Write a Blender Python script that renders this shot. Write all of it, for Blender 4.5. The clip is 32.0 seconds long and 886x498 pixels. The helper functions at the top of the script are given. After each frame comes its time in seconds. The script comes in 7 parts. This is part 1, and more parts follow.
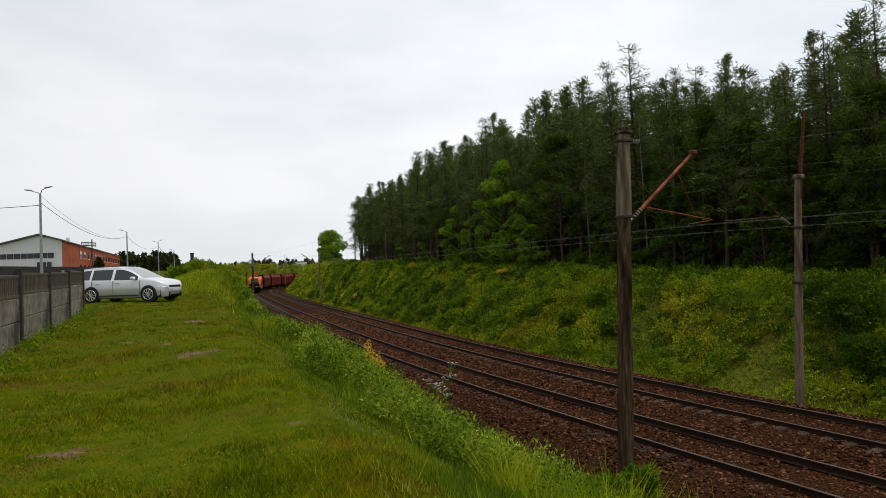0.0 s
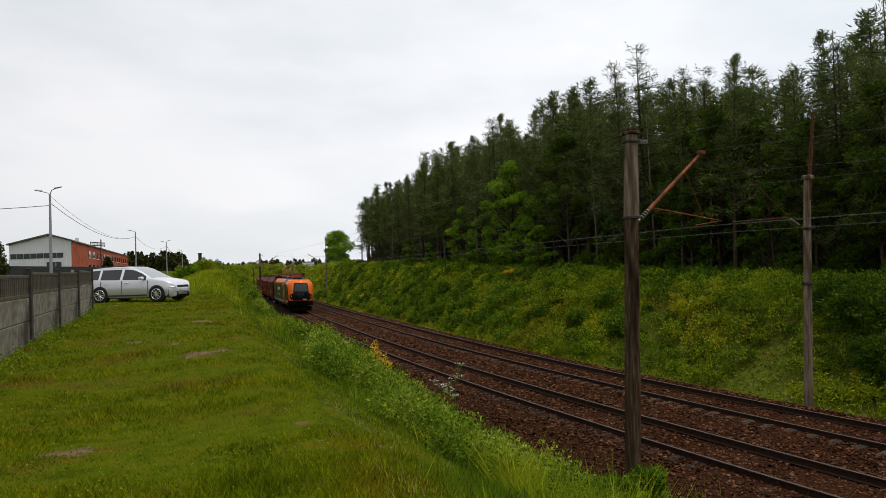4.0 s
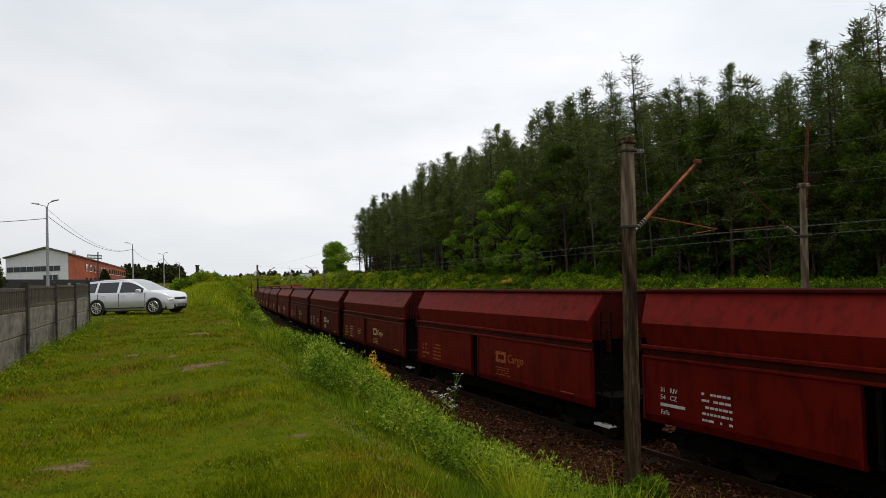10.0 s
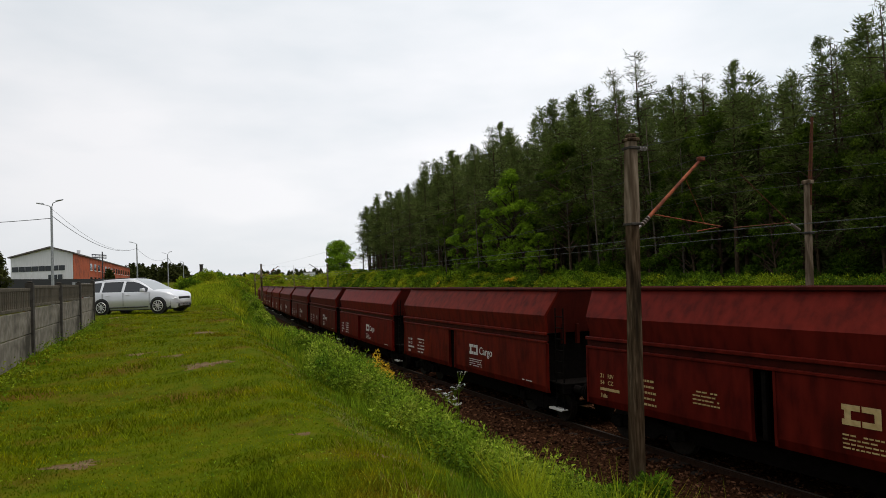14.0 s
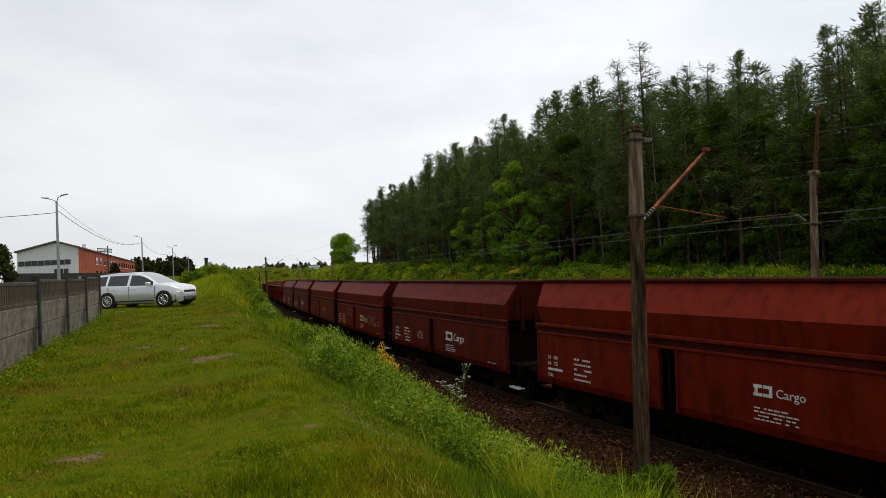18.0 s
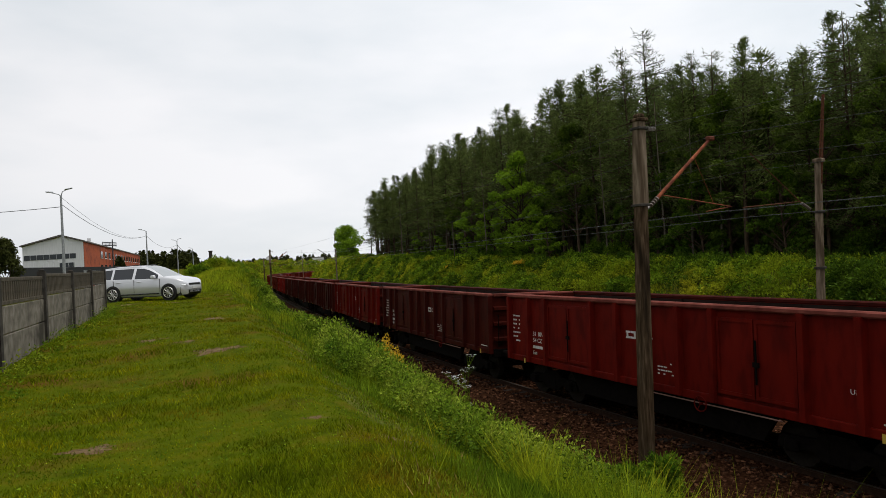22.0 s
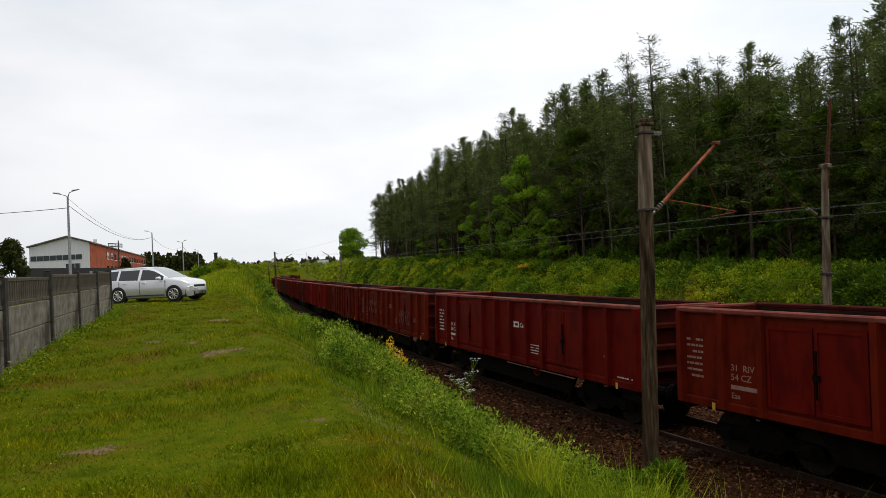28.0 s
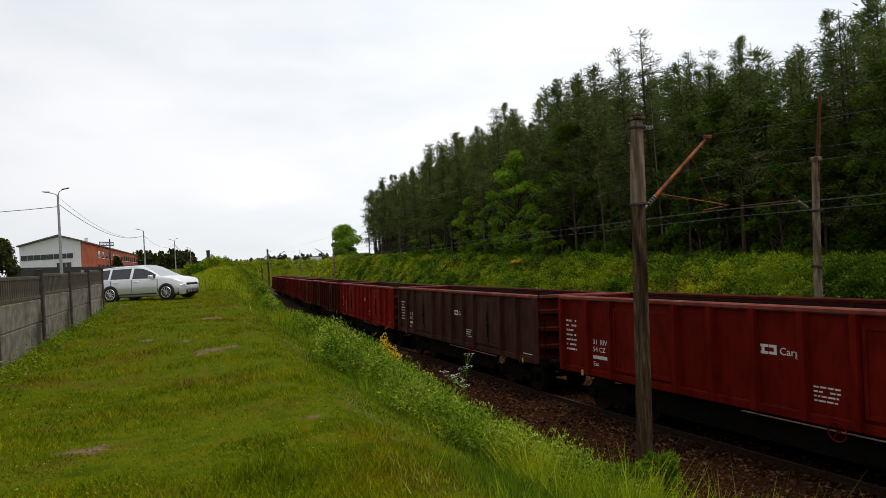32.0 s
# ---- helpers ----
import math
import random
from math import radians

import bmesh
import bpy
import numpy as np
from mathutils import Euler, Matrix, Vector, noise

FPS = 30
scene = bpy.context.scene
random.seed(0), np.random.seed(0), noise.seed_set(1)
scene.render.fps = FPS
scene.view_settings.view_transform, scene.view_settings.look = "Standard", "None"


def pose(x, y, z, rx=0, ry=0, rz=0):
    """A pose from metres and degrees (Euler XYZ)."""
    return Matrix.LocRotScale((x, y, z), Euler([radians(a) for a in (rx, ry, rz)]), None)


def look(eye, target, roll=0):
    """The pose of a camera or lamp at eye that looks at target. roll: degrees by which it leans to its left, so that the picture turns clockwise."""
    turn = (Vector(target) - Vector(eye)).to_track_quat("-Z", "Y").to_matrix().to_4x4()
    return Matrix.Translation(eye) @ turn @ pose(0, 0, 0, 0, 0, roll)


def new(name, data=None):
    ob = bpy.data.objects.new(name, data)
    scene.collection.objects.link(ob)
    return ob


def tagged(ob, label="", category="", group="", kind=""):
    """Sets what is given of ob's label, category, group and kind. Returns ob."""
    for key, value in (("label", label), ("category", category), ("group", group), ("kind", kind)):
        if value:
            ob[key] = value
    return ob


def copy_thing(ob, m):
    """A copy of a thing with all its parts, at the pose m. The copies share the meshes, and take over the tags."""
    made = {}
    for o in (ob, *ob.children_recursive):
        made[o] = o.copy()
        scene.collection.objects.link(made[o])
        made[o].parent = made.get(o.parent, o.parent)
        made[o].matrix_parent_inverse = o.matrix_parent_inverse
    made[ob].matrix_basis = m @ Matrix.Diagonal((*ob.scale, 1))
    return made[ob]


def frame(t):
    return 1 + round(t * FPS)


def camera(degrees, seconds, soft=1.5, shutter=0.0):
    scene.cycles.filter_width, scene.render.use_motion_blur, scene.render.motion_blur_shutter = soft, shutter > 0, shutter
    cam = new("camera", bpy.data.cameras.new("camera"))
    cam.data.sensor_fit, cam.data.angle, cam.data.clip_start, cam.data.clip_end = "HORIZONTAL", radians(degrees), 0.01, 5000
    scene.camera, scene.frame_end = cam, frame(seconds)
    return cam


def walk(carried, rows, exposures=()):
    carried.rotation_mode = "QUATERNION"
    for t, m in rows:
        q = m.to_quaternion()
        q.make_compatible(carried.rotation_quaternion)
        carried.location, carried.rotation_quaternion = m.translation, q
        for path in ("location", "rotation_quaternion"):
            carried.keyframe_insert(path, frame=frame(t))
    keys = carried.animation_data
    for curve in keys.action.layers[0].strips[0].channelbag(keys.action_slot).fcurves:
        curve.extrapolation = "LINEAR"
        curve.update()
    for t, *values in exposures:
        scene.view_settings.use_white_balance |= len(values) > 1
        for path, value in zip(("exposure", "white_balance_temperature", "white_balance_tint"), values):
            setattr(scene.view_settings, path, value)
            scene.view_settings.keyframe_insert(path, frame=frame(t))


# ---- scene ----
cam = camera(69.98, 32.0, soft=0.8)
EYE = 1.3
ROWS = [
    (0, 91.416, 2.003, -30.040), (0.5, 91.783, 2.079, -29.683), (1, 91.756, 2.105, -29.534),
    (1.5, 91.746, 1.780, -29.206), (2, 91.414, 2.631, -28.932), (2.5, 91.568, 1.857, -28.367),
    (3, 91.552, 1.767, -28.201), (3.5, 91.494, 2.214, -29.148), (5.5, 91.512, 1.450, -29.604),
    (6, 91.415, 1.906, -29.785), (6.5, 91.687, 1.495, -29.553), (7, 91.847, 1.716, -29.786),
    (7.5, 92.048, 2.337, -30.064), (8, 92.079, 2.511, -30.056), (8.5, 92.285, 2.159, -29.739),
    (9, 92.278, 2.215, -29.605), (9.5, 92.180, 2.439, -29.504), (10, 92.414, 2.300, -29.613),
    (10.5, 92.152, 2.240, -29.611), (11, 92.400, 2.932, -29.540), (11.5, 92.314, 2.689, -30.101),
    (12, 92.330, 2.530, -29.537), (12.5, 91.951, 2.589, -29.476), (13, 91.907, 2.671, -29.214),
    (13.5, 92.182, 2.703, -29.079), (14, 92.278, 2.485, -29.300), (14.5, 92.445, 2.431, -29.360),
    (16.5, 92.590, 2.834, -28.726), (17, 92.289, 2.708, -28.638), (17.5, 91.973, 2.376, -28.828),
    (18, 91.620, 2.724, -28.916), (18.5, 91.404, 2.758, -28.967), (19, 91.358, 2.758, -28.697),
    (19.5, 91.266, 2.955, -28.876), (20, 91.220, 2.742, -28.697), (20.5, 91.344, 2.844, -28.514),
    (21, 91.291, 2.808, -28.645), (21.5, 91.018, 3.064, -28.600), (22, 90.830, 3.163, -28.568),
    (22.5, 90.793, 2.812, -28.633), (23, 90.746, 2.744, -28.563), (23.5, 90.998, 2.528, -28.348),
    (24, 91.101, 2.327, -28.425), (24.5, 91.305, 2.433, -28.204), (25, 90.869, 2.897, -28.235),
    (25.5, 90.722, 2.756, -28.310), (27.5, 91.041, 2.817, -28.189), (28, 91.154, 2.782, -28.151),
    (28.5, 91.141, 2.910, -28.187), (29, 91.052, 3.087, -28.305), (29.5, 91.042, 3.387, -28.604),
    (30, 90.856, 3.490, -28.880), (30.5, 91.208, 3.396, -28.361), (31, 90.810, 3.419, -28.954),
    (31.5, 90.695, 3.474, -28.875), (32, 90.741, 3.278, -28.758),
]
walk(cam, [(t, pose(0, 0, EYE, rx, ry, rz)) for t, rx, ry, rz in ROWS], exposures=[(0.0, 0.0), (22.0, 0.0), (25.0, 0.1), (32.0, 0.1)])

# ---- light: an overcast spring day ----
world = bpy.data.worlds.new("overcast_sky")
scene.world = world
world.use_nodes = True
wn, wl = world.node_tree.nodes, world.node_tree.links
wn.clear()
w_out, w_bg = wn.new("ShaderNodeOutputWorld"), wn.new("ShaderNodeBackground")
w_sky = wn.new("ShaderNodeTexSky")
w_sky.sky_type, w_sky.sun_disc = "NISHITA", False
w_sky.sun_elevation, w_sky.sun_rotation = radians(72), radians(125)
w_co, w_map = wn.new("ShaderNodeTexCoord"), wn.new("ShaderNodeMapping")
w_map.inputs["Scale"].default_value = (1.0, 1.0, 3.2)
w_map.inputs["Rotation"].default_value = (0.1, 0.15, 0.3)
w_noise = wn.new("ShaderNodeTexNoise")
w_noise.inputs["Scale"].default_value, w_noise.inputs["Detail"].default_value = 1.7, 5.0
w_noise.inputs["Roughness"].default_value = 0.5
w_ramp = wn.new("ShaderNodeValToRGB")
w_ramp.color_ramp.elements[0].position, w_ramp.color_ramp.elements[1].position = 0.34, 0.68
w_ramp.color_ramp.elements[0].color = (0.70, 0.755, 0.80, 1)
w_ramp.color_ramp.elements[1].color = (0.97, 0.965, 0.985, 1)
w_scale = wn.new("ShaderNodeVectorMath")
w_scale.operation, w_scale.inputs["Scale"].default_value = "SCALE", 0.10
w_mix = wn.new("ShaderNodeMix")
w_mix.data_type = "RGBA"
w_mix.inputs["Factor"].default_value = 0.94
wl.new(w_co.outputs["Generated"], w_map.inputs["Vector"])
wl.new(w_map.outputs["Vector"], w_noise.inputs["Vector"])
wl.new(w_noise.outputs["Fac"], w_ramp.inputs["Fac"])
wl.new(w_sky.outputs["Color"], w_scale.inputs["Vector"])
wl.new(w_scale.outputs["Vector"], w_mix.inputs["A"])
wl.new(w_ramp.outputs["Color"], w_mix.inputs["B"])
# the cloud cover is brighter toward the hidden sun
w_dot, w_rng, w_mul = wn.new("ShaderNodeVectorMath"), wn.new("ShaderNodeMapRange"), wn.new("ShaderNodeVectorMath")
w_dot.operation, w_mul.operation = "DOT_PRODUCT", "SCALE"
w_dot.inputs[1].default_value = (0.74, 0.30, 0.60)
w_rng.inputs["From Min"].default_value, w_rng.inputs["From Max"].default_value = -1.0, 1.0
w_rng.inputs["To Min"].default_value, w_rng.inputs["To Max"].default_value = 0.50, 1.16
wl.new(w_co.outputs["Generated"], w_dot.inputs[0])
wl.new(w_dot.outputs["Value"], w_rng.inputs["Value"])
wl.new(w_mix.outputs["Result"], w_mul.inputs["Vector"])
wl.new(w_rng.outputs["Result"], w_mul.inputs["Scale"])
wl.new(w_mul.outputs["Vector"], w_bg.inputs["Color"])
w_bg.inputs["Strength"].default_value = 1.0
wl.new(w_bg.outputs["Background"], w_out.inputs["Surface"])

sun = new("sun", bpy.data.lights.new("sun", "SUN"))
sun.data.energy, sun.data.angle, sun.data.color = 2.2, radians(40), (1.0, 0.96, 0.9)
sun.matrix_world = look((20, -14, 76), (0, 0, 0))

# ---- materials ----
def material(name, colors, scale=4.0, rough=0.8, metal=0.0, bump=0.2, bump_scale=40.0, vary=0.0, patch=None, patch_scale=0.6, stretch=(1, 1, 1), patch_at=(0.5, 0.64), thin=0.0, island=0.0, shine=0.12):
    """A surface of two or three colours in grain, with broad patches, fine relief and, for many pieces, a shade of its own for each."""
    m = bpy.data.materials.new(name)
    m.use_nodes = True
    n, l = m.node_tree.nodes, m.node_tree.links
    bsdf = n["Principled BSDF"]
    co, mp = n.new("ShaderNodeTexCoord"), n.new("ShaderNodeMapping")
    mp.inputs["Scale"].default_value = stretch
    l.new(co.outputs["Object"], mp.inputs["Vector"])
    grain = n.new("ShaderNodeTexNoise")
    grain.inputs["Scale"].default_value, grain.inputs["Detail"].default_value = scale, 6.0
    l.new(mp.outputs["Vector"], grain.inputs["Vector"])
    ramp = n.new("ShaderNodeValToRGB")
    e = ramp.color_ramp.elements
    e[0].position, e[1].position = 0.32, 0.68
    e[0].color, e[1].color = (*colors[0], 1), (*colors[-1], 1)
    if len(colors) == 3:
        mid = e.new(0.5)
        mid.color = (*colors[1], 1)
    l.new(grain.outputs["Fac"], ramp.inputs["Fac"])
    out = ramp.outputs["Color"]
    if patch:
        big = n.new("ShaderNodeTexNoise")
        big.inputs["Scale"].default_value, big.inputs["Detail"].default_value = patch_scale, 4.0
        l.new(mp.outputs["Vector"], big.inputs["Vector"])
        br = n.new("ShaderNodeValToRGB")
        br.color_ramp.elements[0].position, br.color_ramp.elements[1].position = patch_at
        l.new(big.outputs["Fac"], br.inputs["Fac"])
        mx = n.new("ShaderNodeMix")
        mx.data_type = "RGBA"
        l.new(br.outputs["Color"], mx.inputs["Factor"])
        l.new(out, mx.inputs["A"])
        mx.inputs["B"].default_value = (*patch, 1)
        out = mx.outputs["Result"]
    if vary or island:
        hsv = n.new("ShaderNodeHueSaturation")
        rnd = n.new("ShaderNodeMapRange")
        a = island or vary
        rnd.inputs["To Min"].default_value, rnd.inputs["To Max"].default_value = 1 - a, 1 + a
        if island:
            src = n.new("ShaderNodeNewGeometry").outputs["Random Per Island"]
        else:
            src = n.new("ShaderNodeObjectInfo").outputs["Random"]
        l.new(src, rnd.inputs["Value"])
        l.new(rnd.outputs["Result"], hsv.inputs["Value"])
        l.new(out, hsv.inputs["Color"])
        out = hsv.outputs["Color"]
    l.new(out, bsdf.inputs["Base Color"])
    bsdf.inputs["Roughness"].default_value, bsdf.inputs["Metallic"].default_value = rough, metal
    bsdf.inputs["Specular IOR Level"].default_value = 0.04 if thin else shine
    if bump:
        fine = n.new("ShaderNodeTexNoise")
        fine.inputs["Scale"].default_value, fine.inputs["Detail"].default_value = bump_scale, 4.0
        l.new(mp.outputs["Vector"], fine.inputs["Vector"])
        bp = n.new("ShaderNodeBump")
        bp.inputs["Strength"].default_value, bp.inputs["Distance"].default_value = bump, 0.02
        l.new(fine.outputs["Fac"], bp.inputs["Height"])
        l.new(bp.outputs["Normal"], bsdf.inputs["Normal"])
    if thin:
        tr_, ad = n.new("ShaderNodeBsdfTranslucent"), n.new("ShaderNodeMixShader")
        l.new(out, tr_.inputs["Color"])
        ad.inputs["Fac"].default_value = thin
        l.new(bsdf.outputs["BSDF"], ad.inputs[1])
        l.new(tr_.outputs["BSDF"], ad.inputs[2])
        l.new(ad.outputs["Shader"], n["Material Output"].inputs["Surface"])
    return m


def plain(name, color, rough=0.5, metal=0.0, glow=0.0):
    m = bpy.data.materials.new(name)
    m.use_nodes = True
    b = m.node_tree.nodes["Principled BSDF"]
    b.inputs["Base Color"].default_value, b.inputs["Roughness"].default_value, b.inputs["Metallic"].default_value = (*color, 1), rough, metal
    if glow:
        b.inputs["Emission Color"].default_value, b.inputs["Emission Strength"].default_value = (*color, 1), glow
    return m


SOIL = material("grassy_soil", [(0.034, 0.050, 0.001), (0.058, 0.076, 0.002), (0.080, 0.078, 0.003)], 4.0, 0.95, bump=0.6, bump_scale=25, patch=(0.085, 0.048, 0.008), patch_scale=0.7, patch_at=(0.53, 0.68), shine=0.01)
BALLAST = material("ballast_bed", [(0.009, 0.0036, 0.0018), (0.028, 0.0112, 0.0052), (0.056, 0.0245, 0.012)], 16.0, 0.95, bump=1.0, bump_scale=22, shine=0.01)
LITTER = material("brown_leaf_litter", [(0.020, 0.009, 0.0045), (0.060, 0.028, 0.014), (0.110, 0.056, 0.030)], 18.0, 0.95, bump=0.9, bump_scale=30, shine=0.01)
STONE = material("ballast_stone", [(0.022, 0.0082, 0.004), (0.125, 0.056, 0.030)], 6.0, 0.9, bump=0.3, island=0.9, shine=0.02)
RAIL = material("rusty_rail", [(0.022, 0.011, 0.007), (0.045, 0.022, 0.013)], 12.0, 0.8, 0.1, 0.2)
RAIL_TOP = material("worn_rail_head", [(0.055, 0.042, 0.034), (0.095, 0.076, 0.062)], 5.0, 0.62, 0.3, 0.05)
WOOD_SLEEPER = material("tarred_wood", [(0.016, 0.011, 0.008), (0.038, 0.026, 0.019)], 5.0, 0.9, bump=0.5, vary=0.3, stretch=(1, 6, 6))
CONC_SLEEPER = material("grey_sleeper_concrete", [(0.034, 0.023, 0.016), (0.075, 0.056, 0.041)], 7.0, 0.9, bump=0.3, vary=0.25, shine=0.03)
CONCRETE = material("weathered_concrete", [(0.120, 0.104, 0.080), (0.180, 0.160, 0.128), (0.245, 0.222, 0.184)], 6.0, 0.92, bump=0.4, patch=(0.055, 0.048, 0.036), patch_scale=1.3, vary=0.15)
DARK_PLATE = material("mossy_fence_top", [(0.060, 0.050, 0.036), (0.115, 0.098, 0.072)], 7.0, 0.92, bump=0.4, vary=0.12)
CONCRETE_POST = material("dark_concrete_post", [(0.030, 0.026, 0.022), (0.07, 0.062, 0.052)], 8.0, 0.92, bump=0.4, vary=0.1)
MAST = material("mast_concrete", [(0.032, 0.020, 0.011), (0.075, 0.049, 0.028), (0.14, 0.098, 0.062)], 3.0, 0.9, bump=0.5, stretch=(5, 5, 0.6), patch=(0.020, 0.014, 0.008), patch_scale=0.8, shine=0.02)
RUST_PAINT = material("red_oxide_steel", [(0.20, 0.055, 0.022), (0.33, 0.10, 0.045)], 14.0, 0.8, bump=0.15, patch=(0.12, 0.035, 0.02), patch_scale=2.5)
WIRE = plain("wire_metal", (0.075, 0.08, 0.075), 0.6, 0.3)
CERAMIC = plain("glazed_insulator", (0.16, 0.13, 0.11), 0.3)
BARK = material("pine_bark", [(0.030, 0.020, 0.012), (0.090, 0.060, 0.036)], 5.0, 0.95, bump=0.8, stretch=(3, 3, 0.7), vary=0.35)
PALE_BARK = material("pale_dead_bark", [(0.085, 0.07, 0.048), (0.16, 0.135, 0.10)], 5.0, 0.95, bump=0.5, stretch=(3, 3, 0.7), vary=0.3)
NEEDLE = material("pine_needles", [(0.055, 0.080, 0.020), (0.160, 0.200, 0.052)], 0.7, 0.75, bump=0, island=0.45, vary=0.0, thin=0.25)
LEAF = material("broad_leaves", [(0.085, 0.165, 0.009), (0.225, 0.350, 0.020)], 0.8, 0.6, bump=0, island=0.4, thin=0.35)
LARCH = material("larch_needles", [(0.052, 0.076, 0.020), (0.115, 0.150, 0.042)], 0.8, 0.7, bump=0, island=0.4, thin=0.3)
GRASS = material("grass_blades", [(0.066, 0.094, 0.001), (0.130, 0.162, 0.002), (0.235, 0.215, 0.003)], 1.6, 0.7, bump=0, island=0.45, thin=0.35, patch=(0.150, 0.098, 0.005), patch_scale=0.9, patch_at=(0.54, 0.74))
BANK_GRASS = material("bank_grass", [(0.100, 0.160, 0.005), (0.240, 0.295, 0.011), (0.38, 0.36, 0.017)], 0.5, 0.6, bump=0, island=0.5, thin=0.45)
TALL_GRASS = material("tall_grass", [(0.050, 0.105, 0.005), (0.130, 0.200, 0.010), (0.25, 0.28, 0.016)], 0.9, 0.6, bump=0, island=0.55, thin=0.4, patch=(0.20, 0.17, 0.015), patch_scale=0.6, patch_at=(0.58, 0.75))
BANK_LEAF = material("bank_herbs", [(0.070, 0.125, 0.006), (0.200, 0.262, 0.012), (0.34, 0.33, 0.016)], 0.3, 0.65, bump=0, island=0.5, thin=0.45, patch=(0.19, 0.17, 0.012), patch_scale=0.14, patch_at=(0.57, 0.78))
BUSH = material("shrub_leaves", [(0.050, 0.112, 0.006), (0.180, 0.262, 0.015)], 1.6, 0.6, bump=0, island=0.65, thin=0.4)
WEED = material("pale_weed_leaves", [(0.050, 0.105, 0.007), (0.165, 0.240, 0.016), (0.31, 0.35, 0.045)], 1.8, 0.6, bump=0, island=0.65, thin=0.4)
MIDLEAF = material("mid_green_leaves", [(0.030, 0.056, 0.005), (0.092, 0.135, 0.012)], 0.8, 0.65, bump=0, island=0.5, thin=0.35)
DARKLEAF = material("dark_shrub_leaves", [(0.026, 0.060, 0.004), (0.085, 0.140, 0.010)], 1.2, 0.6, bump=0, island=0.5, thin=0.35)
THUJA = material("dark_hedge_sprays", [(0.020, 0.026, 0.006), (0.060, 0.066, 0.016)], 1.2, 0.7, bump=0, island=0.5, thin=0.2)
YELLOW = material("yellow_blossom", [(0.55, 0.33, 0.02), (0.75, 0.52, 0.05)], 2.0, 0.6, bump=0, island=0.3, thin=0.3)
WHITE_BLOOM = material("white_umbel_blossom", [(0.55, 0.55, 0.48), (0.75, 0.75, 0.70)], 5.0, 0.7, bump=0, island=0.15)
STRAW = material("dry_straw", [(0.17, 0.115, 0.03), (0.28, 0.20, 0.06)], 3.0, 0.8, bump=0, island=0.4)
UNDERGROWTH = material("dark_undergrowth_soil", [(0.034, 0.042, 0.006), (0.070, 0.082, 0.010), (0.095, 0.085, 0.018)], 4.0, 0.95, bump=0.6, bump_scale=20, shine=0.02)
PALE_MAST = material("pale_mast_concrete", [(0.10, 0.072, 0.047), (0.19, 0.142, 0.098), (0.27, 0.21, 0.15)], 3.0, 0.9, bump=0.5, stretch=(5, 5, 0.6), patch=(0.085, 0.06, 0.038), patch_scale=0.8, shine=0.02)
RUST_DARK = material("dull_rusty_steel", [(0.075, 0.028, 0.014), (0.14, 0.055, 0.028)], 14.0, 0.85, bump=0.15)
DIRT = material("bare_dirt", [(0.070, 0.040, 0.015), (0.15, 0.10, 0.05)], 9.0, 0.95, bump=0.6)

# ---- building helpers ----
def part(name, bm, mat_, parent=None, label="", smooth=False):
    """Links a bmesh as one mesh object, under a thing or a part."""
    me = bpy.data.meshes.new(name)
    if smooth:
        for f in bm.faces:
            f.smooth = True
    bm.to_mesh(me)
    bm.free()
    for m in mat_ if isinstance(mat_, (list, tuple)) else [mat_]:
        me.materials.append(m)
    ob = new(name, me)
    ob.parent = parent
    return tagged(ob, label)


def sheet(name, verts, faces, mat_, parent=None, smooth=False):
    me = bpy.data.meshes.new(name)
    me.from_pydata(verts, [], faces)
    me.materials.append(mat_)
    if smooth:
        me.polygons.foreach_set("use_smooth", [True] * len(me.polygons))
    ob = new(name, me)
    ob.parent = parent
    return ob


def soup(name, tri_or_quad, mat_, size, parent=None):
    """Many loose faces of the same corner count (an array of n x size x 3)."""
    co = np.asarray(tri_or_quad, dtype=np.float32).reshape(-1, 3)
    n = len(co) // size
    me = bpy.data.meshes.new(name)
    me.vertices.add(len(co))
    me.vertices.foreach_set("co", co.ravel())
    me.loops.add(len(co))
    me.loops.foreach_set("vertex_index", np.arange(len(co), dtype=np.int32))
    me.polygons.add(n)
    me.polygons.foreach_set("loop_start", np.arange(0, n * size, size, dtype=np.int32))
    me.update(calc_edges=True)
    me.materials.append(mat_)
    ob = new(name, me)
    ob.parent = parent
    return ob


def box(bm, lo, hi, bevel=0.0, m=None):
    c = [(a + b) / 2 for a, b in zip(lo, hi)]
    s = [abs(b - a) for a, b in zip(lo, hi)]
    mat_ = Matrix.Translation(c) @ Matrix.Diagonal((*s, 1))
    vs = bmesh.ops.create_cube(bm, size=1, matrix=(m @ mat_) if m else mat_)["verts"]
    if bevel:
        edges = list({e for v in vs for e in v.link_edges})
        bmesh.ops.bevel(bm, geom=edges, offset=bevel, segments=1, affect="EDGES")
    return bm


def rod(bm, p0, p1, r0, r1=None, seg=8, caps=True):
    p0, p1 = Vector(p0), Vector(p1)
    d = p1 - p0
    m = Matrix.Translation((p0 + p1) / 2) @ d.to_track_quat("Z", "Y").to_matrix().to_4x4()
    bmesh.ops.create_cone(bm, cap_ends=caps, segments=seg, radius1=r0, radius2=r0 if r1 is None else r1, depth=d.length, matrix=m)
    return bm


